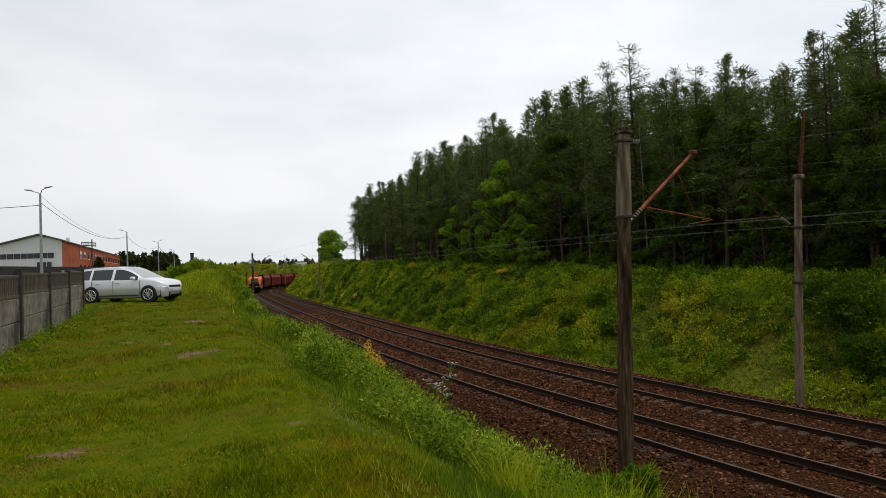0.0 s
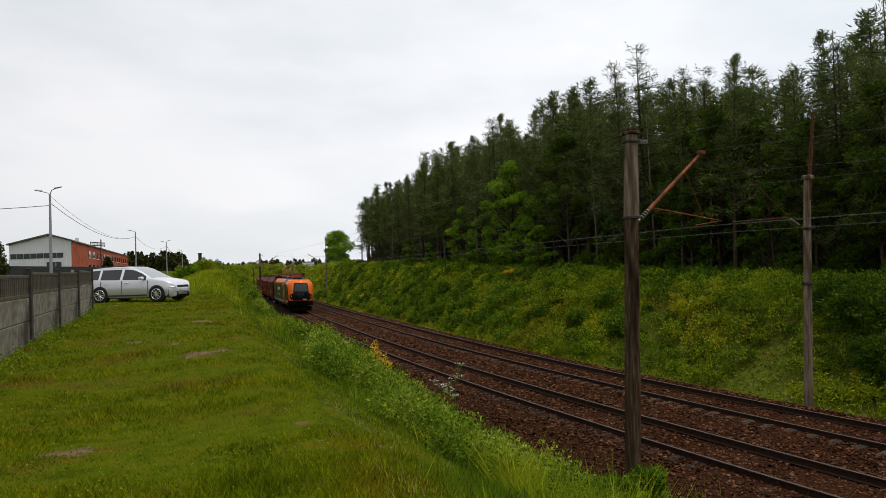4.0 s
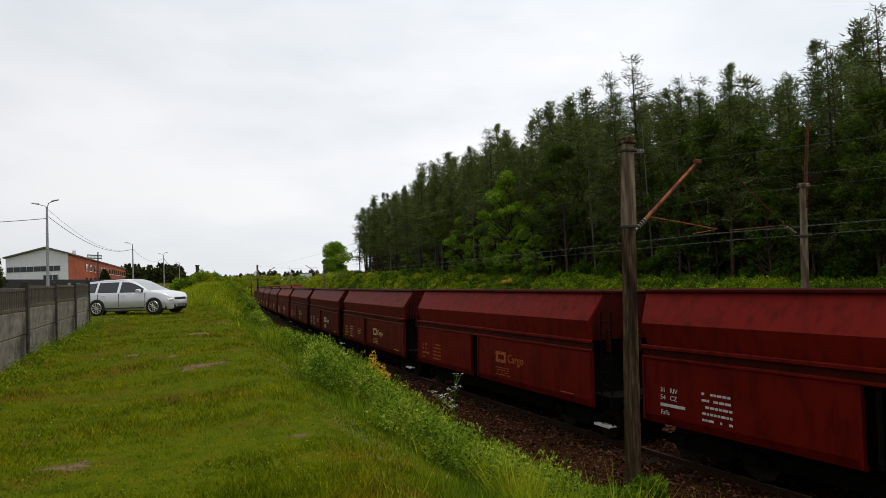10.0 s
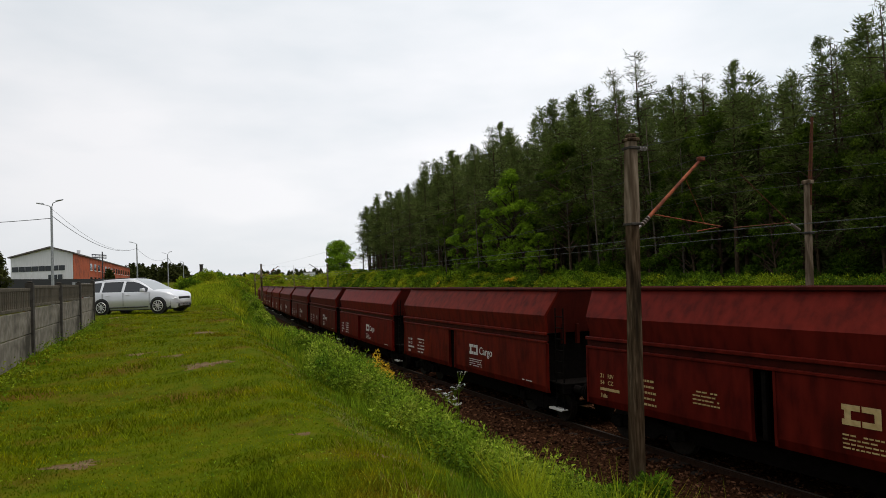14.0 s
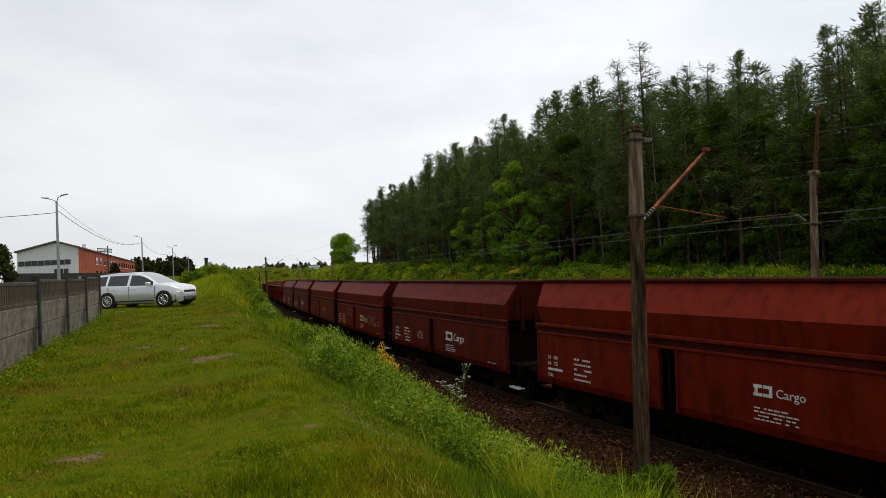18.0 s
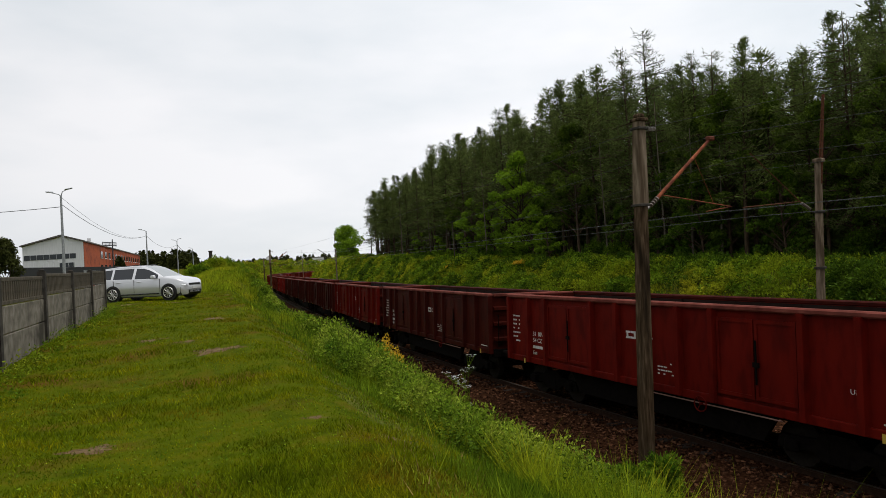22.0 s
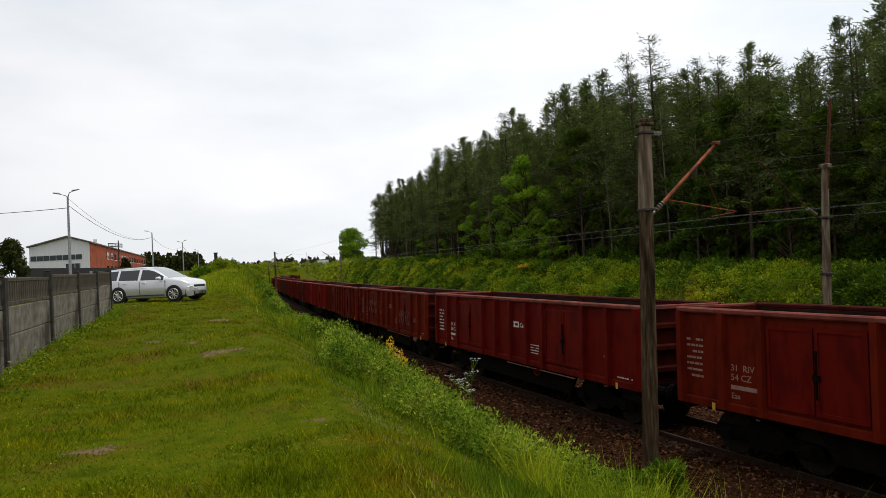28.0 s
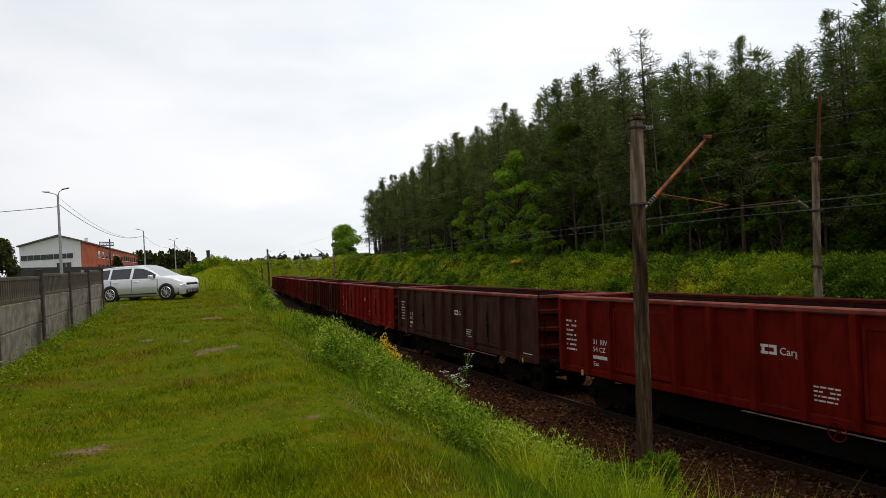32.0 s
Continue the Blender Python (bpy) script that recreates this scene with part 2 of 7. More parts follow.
def loft(bm, rings, close=True, caps=True):
    """Skins closed rings of equal corner count."""
    rows = [[bm.verts.new(p) for p in ring] for ring in rings]
    k = len(rows[0])
    for a, b in zip(rows, rows[1:]):
        for i in range(k if close else k - 1):
            bm.faces.new((a[i], a[(i + 1) % k], b[(i + 1) % k], b[i]))
    if caps and close:
        bm.faces.new(rows[0][::-1])
        bm.faces.new(rows[-1])
    return bm


def tube(bm, points, r, seg=5):
    """One bent tube through points."""
    rings = []
    for i, p in enumerate(points):
        d = (points[min(i + 1, len(points) - 1)] - points[max(i - 1, 0)]).normalized()
        u = d.cross(Vector((0, 0, 1))).normalized()
        v = u.cross(d)
        rings.append([p + u * (r * math.cos(a * math.tau / seg)) + v * (r * math.sin(a * math.tau / seg)) for a in range(seg)])
    return loft(bm, rings)


def prism(bm, outline, axis, a, b):
    """An outline of two-number corners, drawn out along an axis from a to b."""
    def put(p, t):
        return (t, p[0], p[1]) if axis == "x" else (p[0], t, p[1]) if axis == "y" else (p[0], p[1], t)
    return loft(bm, [[put(p, a) for p in outline], [put(p, b) for p in outline]])


def fresh():
    return bmesh.new()


def empty(name, m, label, category, group="", kind=""):
    ob = new(name)
    ob.matrix_world = m
    ob.empty_display_size = 0.3
    return tagged(ob, label, category, group, kind)


def writing(text, size, mat_, m, parent, name="lettering", depth=0.004):
    cu = bpy.data.curves.new(name, "FONT")
    cu.body, cu.size, cu.extrude, cu.align_x, cu.align_y = text, size, depth, "LEFT", "CENTER"
    cu.resolution_u = 2
    tmp = bpy.data.objects.new(name, cu)
    me = bpy.data.meshes.new_from_object(tmp)
    bpy.data.objects.remove(tmp)
    me.materials.append(mat_)
    ob = new(name, me)
    ob.parent = parent
    ob.matrix_basis = m
    return ob


# ---- the railway's line: distance s along it, offset o to its right, height z over the rail heads ----
RAIL_Z, GRADE, CANT, TRACK_GAP = -3.242, -0.0028, radians(-2.1), 4.2
LINE_S = np.arange(-640.0, 760.0, 0.5)


def bend(s):
    k = 0.0041 + (0.0004 - 0.0041) * np.clip((s - 22.93) / 30.0, 0, 1)
    k = k + 0.0066 * np.clip((s - 138) / 25, 0, 1) * (1 - np.clip((s - 235) / 30, 0, 1))
    return k * np.clip((s + 150) / 80, 0, 1)


LINE_TH = np.cumsum(bend(LINE_S) * 0.5)
LINE_TH -= np.interp(0, LINE_S, LINE_TH)
LINE_X, LINE_Y = np.cumsum(np.sin(LINE_TH) * 0.5), np.cumsum(np.cos(LINE_TH) * 0.5)
LINE_X += 12.882 - np.interp(0, LINE_S, LINE_X)
LINE_Y -= np.interp(0, LINE_S, LINE_Y)


def on_line(s, o=0.0, z=0.0, cant=True):
    """The place at s, o, z (numbers or arrays), z measured from the rail heads and square to the canted track."""
    s = np.asarray(s, dtype=float)
    o, z = np.broadcast_to(np.asarray(o, float), s.shape), np.broadcast_to(np.asarray(z, float), s.shape)
    x, y, th = np.interp(s, LINE_S, LINE_X), np.interp(s, LINE_S, LINE_Y), np.interp(s, LINE_S, LINE_TH)
    c = CANT if cant else 0.0
    oo, zz = o * np.cos(c) + z * np.sin(c), -o * np.sin(c) + z * np.cos(c)
    return np.stack([x + oo * np.cos(th), y - oo * np.sin(th), zz + RAIL_Z + GRADE * s], -1)


def line_pose(s, o=0.0, z=0.0, cant=True, back=True):
    """A pose on the line; its x points against s (back), as the train runs, or along it."""
    p = on_line(s, o, 0, False)
    th = float(np.interp(s, LINE_S, LINE_TH))
    turn = math.atan2(-math.cos(th), -math.sin(th)) if back else math.atan2(math.cos(th), math.sin(th))
    lean = (-CANT if back else CANT) if cant else 0.0
    return Matrix.Translation(p) @ Matrix.Rotation(turn, 4, "Z") @ Matrix.Rotation(-lean, 4, "X") @ Matrix.Translation((0, 0, z))


def line_coords(x, y):
    """s and o of places on the map (arrays)."""
    x, y = np.asarray(x, float).ravel(), np.asarray(y, float).ravel()
    ls, lx, ly, lt = LINE_S[::4], LINE_X[::4], LINE_Y[::4], LINE_TH[::4]
    s, o = np.empty_like(x), np.empty_like(x)
    for i in range(0, len(x), 4000):
        d = (x[i:i + 4000, None] - lx) ** 2 + (y[i:i + 4000, None] - ly) ** 2
        j = d.argmin(1)
        dx, dy = x[i:i + 4000] - lx[j], y[i:i + 4000] - ly[j]
        s[i:i + 4000] = ls[j] + dx * np.sin(lt[j]) + dy * np.cos(lt[j])
        o[i:i + 4000] = dx * np.cos(lt[j]) - dy * np.sin(lt[j])
    return s, o


def ease(a, b, v):
    t = np.clip((v - a) / (b - a), 0, 1)
    return t * t * (3 - 2 * t)


def waves(x, y, f, seed):
    """Smooth undulation between about -1 and 1."""
    r = np.random.RandomState(seed)
    out = 0
    for i in range(6):
        a, q = r.uniform(0, 6.28), f * r.uniform(0.6, 1.7)
        out = out + np.sin(q * (x * math.cos(a) + y * math.sin(a)) + r.uniform(0, 6.28))
    return out / 3.0


def crest_line(s):
    """Offset at which the plateau breaks into the cutting's slope."""
    return np.interp(s, [4, 9, 14, 20, 30, 41, 60, 90], [-11.3, -10.9, -10.2, -9.7, -9.4, -8.5, -8.5, -10.3])


def ground_z(x, y):
    """The height of the ground sheet at places on the map (arrays)."""
    shape = np.shape(x)
    x, y = np.asarray(x, float).ravel(), np.asarray(y, float).ravel()
    s, o = line_coords(x, y)
    base = RAIL_Z + GRADE * s - 0.62
    left = 0.16 * ease(4, 22, y) + 1.0 * ease(31, 41, s) * ease(-14, -9.5, o) * (1 - 0.6 * ease(60, 110, s)) + 0.35 * ease(40, 90, y) + 1.9 * ease(90, 220, y)
    left = left + 0.05 * waves(x, y, 0.9, 3) + 0.012 * waves(x, y, 2.0, 4)
    right = np.interp(s, [-30, 14, 30, 45, 60, 85, 120], [-0.3, -0.25, -0.1, 0.2, 0.45, 1.0, 1.5]) + 0.12 * waves(x, y, 0.35, 5)
    right = right + 0.012 * np.clip(o - 16, 0, 60)
    far = 1 - ease(170, 300, np.abs(s - 40))
    edge = crest_line(s)
    z = base + (left * far + base * 0 - base) * (1 - 0.65 * np.clip((o - edge) / (-4.6 - edge), 0, 1) - 0.35 * ease(edge, -4.6, o)) + (right - base) * ease(7.3, 13.8, o)
    z = z + 0.10 * waves(x, y, 1.7, 6) * ease(8.5, 10.5, o) * (1 - ease(14, 18, o))
    return z.reshape(shape)


def sheet_z(x, y):
    """Height of the ground sheet itself, between the lines of its fine grid (arrays)."""
    i, j = np.floor((x + 14) / 0.45), np.floor((y + 4) / 0.45)
    x0, y0 = -14 + 0.45 * i, -4 + 0.45 * j
    f, g = (x - x0) / 0.45, (y - y0) / 0.45
    a, b, c, d = (SHEET[j.astype(int) + v, i.astype(int) + u] for u, v in ((0, 0), (1, 0), (0, 1), (1, 1)))
    return (a * (1 - f) + b * f) * (1 - g) + (c * (1 - f) + d * f) * g


def ground_at(x, y):
    return float(ground_z(np.array([x]), np.array([y]))[0])


SHEET = ground_z(*np.meshgrid(-14 + 0.45 * np.arange(130), -4 + 0.45 * np.arange(143)))


# ---- ground sheet, out to the horizon ----
def build_ground():
    def axis(a, b, step, grow, end):
        core = list(np.arange(a, b + step / 2, step))
        lo, hi, d = [], [], step
        while not lo or lo[-1] > -end:
            d *= grow
            lo.append((lo[-1] if lo else a) - d)
        d = step
        while not hi or hi[-1] < end:
            d *= grow
            hi.append((hi[-1] if hi else b) + d)
        return np.array(lo[::-1] + core + hi)
    gx, gy = axis(-14, 44, 0.45, 1.22, 2500), axis(-4, 60, 0.45, 1.14, 2500)
    xx, yy = np.meshgrid(gx, gy)
    zz = ground_z(xx, yy)
    verts = np.stack([xx, yy, zz], -1).reshape(-1, 3)
    w = len(gx)
    i = np.arange((len(gy) - 1) * (w - 1))
    a = (i // (w - 1)) * w + i % (w - 1)
    faces = np.stack([a, a + 1, a + w + 1, a + w], -1)
    ob = sheet("ground", verts.tolist(), faces.tolist(), SOIL, smooth=True)
    # dark earth under the rank growth of the slopes
    ob.data.materials.append(UNDERGROWTH)
    mid = verts[faces].mean(1)
    s, o = line_coords(mid[:, 0], mid[:, 1])
    rough = (s > -12) & (s < 130) & (((o > crest_line(s) + 0.5) & (o < -3.5)) | ((o > np.where(s < 28, 7.6, 17)) & (o < 60)))
    ob.data.materials.append(LITTER)
    bare = (s > -12) & (s < 60) & (o > -6.6 + 2.4 * ease(9, 26, s)) & (o < -3.0)
    ob.data.polygons.foreach_set("material_index", np.where(bare, 2, rough.astype(int)).tolist())
    return tagged(ob, "grassy ground with worn bare patches and railway cutting", "ground", kind="structure")


build_ground()

# ---- the double track ----
def build_ballast():
    s = np.concatenate([np.arange(-640, -40, 6.0), np.arange(-40, 90, 0.8), np.arange(90, 755, 5.0)])
    cross = [(-4.3, -0.72), (-3.2, -0.52), (-2.1, -0.22), (-1.6, -0.172), (0, -0.18), (1.6, -0.172), (2.1, -0.24), (2.7, -0.165), (4.2, -0.165), (5.8, -0.16), (6.4, -0.22), (7.4, -0.62), (7.9, -0.75)]
    rng = np.random.RandomState(2)
    rows = []
    for o, z in cross:
        rows.append(on_line(s, o, z + rng.uniform(-0.02, 0.02, len(s)), cant=False))
    v = np.stack(rows, 1).reshape(-1, 3)
    k = len(cross)
    faces = [(i * k + j, i * k + j + 1, (i + 1) * k + j + 1, (i + 1) * k + j) for i in range(len(s) - 1) for j in range(k - 1)]
    ob = sheet("ballast", v.tolist(), faces, BALLAST, smooth=True)
    return tagged(ob, "dark brown crushed-stone ballast bed of two tracks", "ballast", kind="structure")


RAIL_OUTLINE = [(-0.075, -0.172), (0.075, -0.172), (0.075, -0.16), (0.012, -0.14), (0.010, -0.045), (0.036, -0.03), (0.036, 0.0), (-0.036, 0.0), (-0.036, -0.03), (-0.010, -0.045), (-0.012, -0.14), (-0.075, -0.16)]


def build_rail(o, o_track, group):
    s = np.concatenate([np.arange(-640, -40, 8.0), np.arange(-40, 120, 1.5), np.arange(120, 755, 5.0)])
    c = math.sin(CANT)
    rows = [on_line(s, o_track + (o + a) * math.cos(CANT), -(o + a) * c + b, cant=False) for a, b in RAIL_OUTLINE]
    v = np.stack(rows, 1).reshape(-1, 3)
    k = len(RAIL_OUTLINE)
    faces = [(i * k + j, i * k + (j + 1) % k, (i + 1) * k + (j + 1) % k, (i + 1) * k + j) for i in range(len(s) - 1) for j in range(k)]
    ob = sheet("rail", v.tolist(), faces, RAIL)
    ob.data.materials.append(RAIL_TOP)
    ob.data.polygons.foreach_set("material_index", [1 if f % k == 6 else 0 for f in range(len(faces))])
    return tagged(ob, "rusty steel rail with a worn bright head", "rail", group, "structure")


def build_sleepers(o_track, mat_, name, label, half, near):
    """Sleepers one by one where the camera passes nearest, the rest joined."""
    bm = fresh()
    if mat_ is CONC_SLEEPER:
        prism(bm, [(-half, -0.36), (-half, -0.19), (-0.98, -0.152), (-0.58, -0.152), (-0.4, -0.23), (0.4, -0.23), (0.58, -0.152), (0.98, -0.152), (half, -0.19), (half, -0.36)], "x", -0.12, 0.12)
    else:
        box(bm, (-0.13, -half, -0.36), (0.13, half, -0.176), 0.02)
    track = tagged(new(name), label, "sleepers", "railway sleepers", "structure")
    one = part("sleeper", bm, mat_, track)
    me = one.data
    rng = random.Random(5)
    pitch = 0.62
    first = True
    for i in range(int(-12 / pitch), int(near / pitch)):
        m = line_pose(i * pitch, o_track, rng.uniform(-0.032, -0.018)) @ pose(0, 0, 0, 0, 0, rng.uniform(-1.2, 1.2))
        ob = one if first else new("sleeper", me)
        ob.parent, ob.matrix_basis, first = track, m, False
    base = np.array([v.co for v in me.vertices])
    quads = [[p for p in f.vertices] for f in me.polygons if len(f.vertices) == 4]
    out = []
    for a, b in ((near, 180),):
        for i in range(int(a / pitch), int(b / pitch)):
            m = np.array(line_pose(i * pitch, o_track, 0))
            p = base @ m[:3, :3].T + m[:3, 3]
            out += [p[q] for q in quads]
    far = soup("far_sleepers", np.array(out), mat_, 4, track)
    tagged(far, kind="stuff")


def build_ballast_stones():
    """Loose crushed stones on the bed, thick where the camera stands near."""
    rng = np.random.RandomState(8)
    n = 60000
    s = 2 + 66 * rng.rand(n) ** 1.6
    o = rng.uniform(-6.6, 7.6, n)
    keep = o > -6.6 + 2.0 * ease(9, 20, s) - 0.3
    for c in (-0.7525, 0.7525, TRACK_GAP - 0.7525, TRACK_GAP + 0.7525):
        keep &= np.abs(o - c) > 0.09
    s, o = s[keep], o[keep]
    z = np.interp(o, [-5.0, -4.3, -3.2, -2.1, -1.6, 0, 1.6, 2.1, 2.7, 4.2, 5.8, 6.4, 7.4, 7.9], [-0.60, -0.66, -0.52, -0.22, -0.17, -0.19, -0.17, -0.24, -0.17, -0.18, -0.16, -0.22, -0.62, -0.75])
    c = on_line(s, o, z, cant=False)
    c[:, 2] = np.where(o < -4.2, np.maximum(c[:, 2], ground_z(c[:, 0], c[:, 1])), c[:, 2])
    r = rng.uniform(0.018, 0.050, len(s)) * (1 + s / 55)
    tet = np.array([(1, 1, 1), (-1, -1, 1), (-1, 1, -1), (1, -1, -1)]) * 0.8
    v = tet[None] * rng.uniform(0.6, 1.25, (len(s), 4, 3))
    a = rng.uniform(0, 6.28, len(s))
    ca, sa = np.cos(a)[:, None], np.sin(a)[:, None]
    v = np.stack([v[..., 0] * ca - v[..., 1] * sa, v[..., 0] * sa + v[..., 1] * ca, v[..., 2] * 0.8], -1) * r[:, None, None] + c[:, None] + np.array([0, 0, 0.012])
    f = [(0, 1, 2), (0, 3, 1), (0, 2, 3), (1, 3, 2)]
    base = np.arange(len(s))[:, None, None] * 4
    faces = (base + np.array(f)[None]).reshape(-1, 3)
    me = bpy.data.meshes.new("ballast_stones")
    me.vertices.add(len(s) * 4)
    me.vertices.foreach_set("co", v.astype(np.float32).ravel())
    me.loops.add(faces.size)
    me.loops.foreach_set("vertex_index", faces.astype(np.int32).ravel())
    me.polygons.add(len(faces))
    me.polygons.foreach_set("loop_start", np.arange(0, faces.size, 3, dtype=np.int32))
    me.update(calc_edges=True)
    me.materials.append(STONE)
    tagged(new("ballast_stones", me), "loose brown crushed stones lying on the track bed", "stones", kind="stuff")


build_ballast()
for gauge_side in (-0.7525, 0.7525):
    build_rail(gauge_side, 0.0, "rails of the near track")
    build_rail(gauge_side, TRACK_GAP, "rails of the far track")
build_ballast_stones()

# ---- the freight train ----
def wagon_paint(name, dark, mid, light, dirt):
    grime = tuple(v * 0.5 for v in dirt)
    return material(name, [tuple(v * 0.8 for v in dark), mid, light], 3.2, 0.58, bump=0.12, bump_scale=60, patch=grime, patch_scale=1.3, stretch=(1.4, 1.4, 0.45), patch_at=(0.54, 0.90), shine=0.06)


OXIDE = [wagon_paint("brown_wagon_paint", (0.0689, 0.0055, 0.0020), (0.0994, 0.0080, 0.0030), (0.1259, 0.0109, 0.0039), (0.0566, 0.0066, 0.0026)),
         wagon_paint("red_wagon_paint", (0.0932, 0.0041, 0.0017), (0.1154, 0.0053, 0.0022), (0.1296, 0.0066, 0.0027), (0.0872, 0.0061, 0.0026)),
         wagon_paint("plum_wagon_paint", (0.0664, 0.0051, 0.0026), (0.0892, 0.0069, 0.0035), (0.1107, 0.0090, 0.0046), (0.0566, 0.0061, 0.0030)),
         wagon_paint("rust_wagon_paint", (0.1013, 0.0077, 0.0020), (0.1233, 0.0098, 0.0026), (0.1373, 0.0118, 0.0032), (0.0980, 0.0091, 0.0030)),
         # paint of the darkest wagons; also painted shade on wagon ends and below ledges
         wagon_paint("dark_wagon_paint_and_shade", (0.0365, 0.0044, 0.0023), (0.0477, 0.0057, 0.0029), (0.0572, 0.0069, 0.0035), (0.0414, 0.0057, 0.0029)),
         wagon_paint("fresh_red_wagon_paint", (0.1500, 0.0059, 0.0037), (0.1850, 0.0078, 0.0048), (0.2050, 0.0101, 0.0058), (0.1350, 0.0074, 0.0048)),
         wagon_paint("grey_brown_wagon_paint", (0.0400, 0.0150, 0.0105), (0.0520, 0.0195, 0.0135), (0.0640, 0.0245, 0.0170), (0.0440, 0.0135, 0.0095))]
# oily steel, made near-black to include the shade beneath the vehicles
RUNNING = material("oily_shaded_running_gear", [(0.003, 0.0024, 0.002), (0.008, 0.006, 0.005)], 9.0, 0.85, 0.0, 0.3, shine=0.04)
WHEEL = material("dark_wheel_steel", [(0.012, 0.009, 0.008), (0.026, 0.020, 0.017)], 12.0, 0.7, 0.2, 0.1)
PAINT_WHITE = material("worn_white_lettering", [(0.50, 0.48, 0.44), (0.68, 0.66, 0.62)], 9.0, 0.7, bump=0)
PAINT_FADED = material("faded_pink_lettering", [(0.27, 0.15, 0.12), (0.36, 0.22, 0.18)], 9.0, 0.7, bump=0)
PAINT_YELLOW = plain("yellow_marks", (0.55, 0.38, 0.05), 0.6)
PAINT_CREAM = material("yellowed_lettering", [(0.42, 0.30, 0.12), (0.58, 0.43, 0.20)], 9.0, 0.7, bump=0)
PAINT_ORANGE = material("faded_orange_lettering", [(0.30, 0.075, 0.02), (0.38, 0.11, 0.03)], 9.0, 0.7, bump=0)
# rust brown taken nearly to black, with the inside's shade in the colour
WAGON_INSIDE = material("rusty_shaded_wagon_inside", [(0.012, 0.006, 0.004), (0.026, 0.012, 0.008)], 3.0, 0.9, bump=0.3, patch=(0.02, 0.014, 0.012), patch_scale=0.8)
SIDE = Matrix.Rotation(radians(90), 4, "X")   # turns flat writing to stand on the side that faces -y


def bogie(parent, x, wheelbase=1.8):
    bm = fresh()
    for y in (-1.0, 1.0):
        prism(bm, [(x - wheelbase / 2 - 0.35, 0.38), (x - wheelbase / 2 - 0.3, 0.62), (x - 0.45, 0.66), (x - 0.3, 0.82), (x + 0.3, 0.82), (x + 0.45, 0.66), (x + wheelbase / 2 + 0.3, 0.62), (x + wheelbase / 2 + 0.35, 0.38), (x + wheelbase / 2 + 0.1, 0.36), (x + 0.5, 0.42), (x + 0.3, 0.26), (x - 0.3, 0.26), (x - 0.5, 0.42), (x - wheelbase / 2 - 0.1, 0.36)], "y", y - 0.06, y + 0.06)
        for k in (-1, 1):
            box(bm, (x + k * wheelbase / 2 - 0.14, y - 0.16, 0.34), (x + k * wheelbase / 2 + 0.14, y + 0.16, 0.6), 0.03)
        for k in (-0.18, 0.18):
            rod(bm, (x + k, y, 0.3), (x + k, y, 0.7), 0.075, seg=8)
    box(bm, (x - 0.25, -1.0, 0.5), (x + 0.25, 1.0, 0.78), 0.03)
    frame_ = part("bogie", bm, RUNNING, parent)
    for k in (-1, 1):
        bm = fresh()
        cx = x + k * wheelbase / 2
        for y in (-0.75, 0.75):
            rod(bm, (cx, y - 0.065, 0.46), (cx, y + 0.065, 0.46), 0.46, seg=20)
            rod(bm, (cx, y - 0.08 * (1 if y > 0 else -1), 0.46), (cx, y - 0.1 * (1 if y > 0 else -1), 0.46), 0.49, seg=20)
        rod(bm, (cx, -1.0, 0.46), (cx, 1.0, 0.46), 0.08, seg=8)
        part("wheelset", bm, WHEEL, frame_)


def buffers(parent, half, y=0.87, z=1.05):
    for e in (-1, 1):
        for k in (-1, 1):
            bm = fresh()
            rod(bm, (e * (half - 0.62), k * y, z), (e * (half - 0.25), k * y, z), 0.12, seg=10)
            rod(bm, (e * (half - 0.3), k * y, z), (e * (half - 0.05), k * y, z), 0.085, seg=10)
            rod(bm, (e * (half - 0.06), k * y, z), (e * half, k * y, z), 0.24, 0.22, seg=14)
            part("buffer", bm, RUNNING, parent)
        bm = fresh()
        box(bm, (e * (half - 0.62), -0.12, z - 0.16), (e * (half - 0.3), 0.12, z + 0.14), 0.03)
        rod(bm, (e * (half - 0.35), 0, z), (e * (half - 0.02), 0, z - 0.1), 0.04, seg=6)
        part("coupling", bm, RUNNING, parent)


def table_marks(parent, x, y, z, w, h_, mat_, seed, rows=5):
    """Small stencilled boxes and lines that cannot be read."""
    r = random.Random(seed)
    bm = fresh()
    dz = h_ / rows
    for i in range(rows):
        xx = x
        while xx < x + w - 0.04:
            ww = min(r.uniform(0.04, 0.14), x + w - xx)
            if r.random() < 0.82:
                box(bm, (xx, y - 0.006, z - i * dz - dz * 0.36), (xx + ww, y, z - i * dz), 0)
            xx += ww + 0.025
    return part("stencil_marks", bm, mat_, parent)


def cargo_mark(parent, x, y, z, mat_, k=1.0):
    """Two open blocks and a row of bars."""
    a = 0.46 * k
    for x0, flip in ((0.0, 1), (0.44 * k, -1)):
        lo, hi = x + x0, x + x0 + 0.40 * k
        xs = (lo + 0.06 * k, lo + 0.2 * k) if flip > 0 else (hi - 0.14 * k, hi)
        bm = fresh()
        u, v = a / 2, a * 0.22
        prism(bm, [(lo, -u + z), (hi, -u + z), (hi, -v + z), (xs[1], -v + z), (xs[1], v + z), (hi, v + z), (hi, u + z), (lo, u + z), (lo, v + z), (xs[0], v + z), (xs[0], -v + z), (lo, -v + z)], "y", y - 0.006, y)
        part("emblem", bm, mat_, parent)
    writing("Cargo", 0.50 * k, mat_, Matrix.Translation((x + 0.98 * k, y - 0.002, z - 0.02)) @ SIDE, parent)


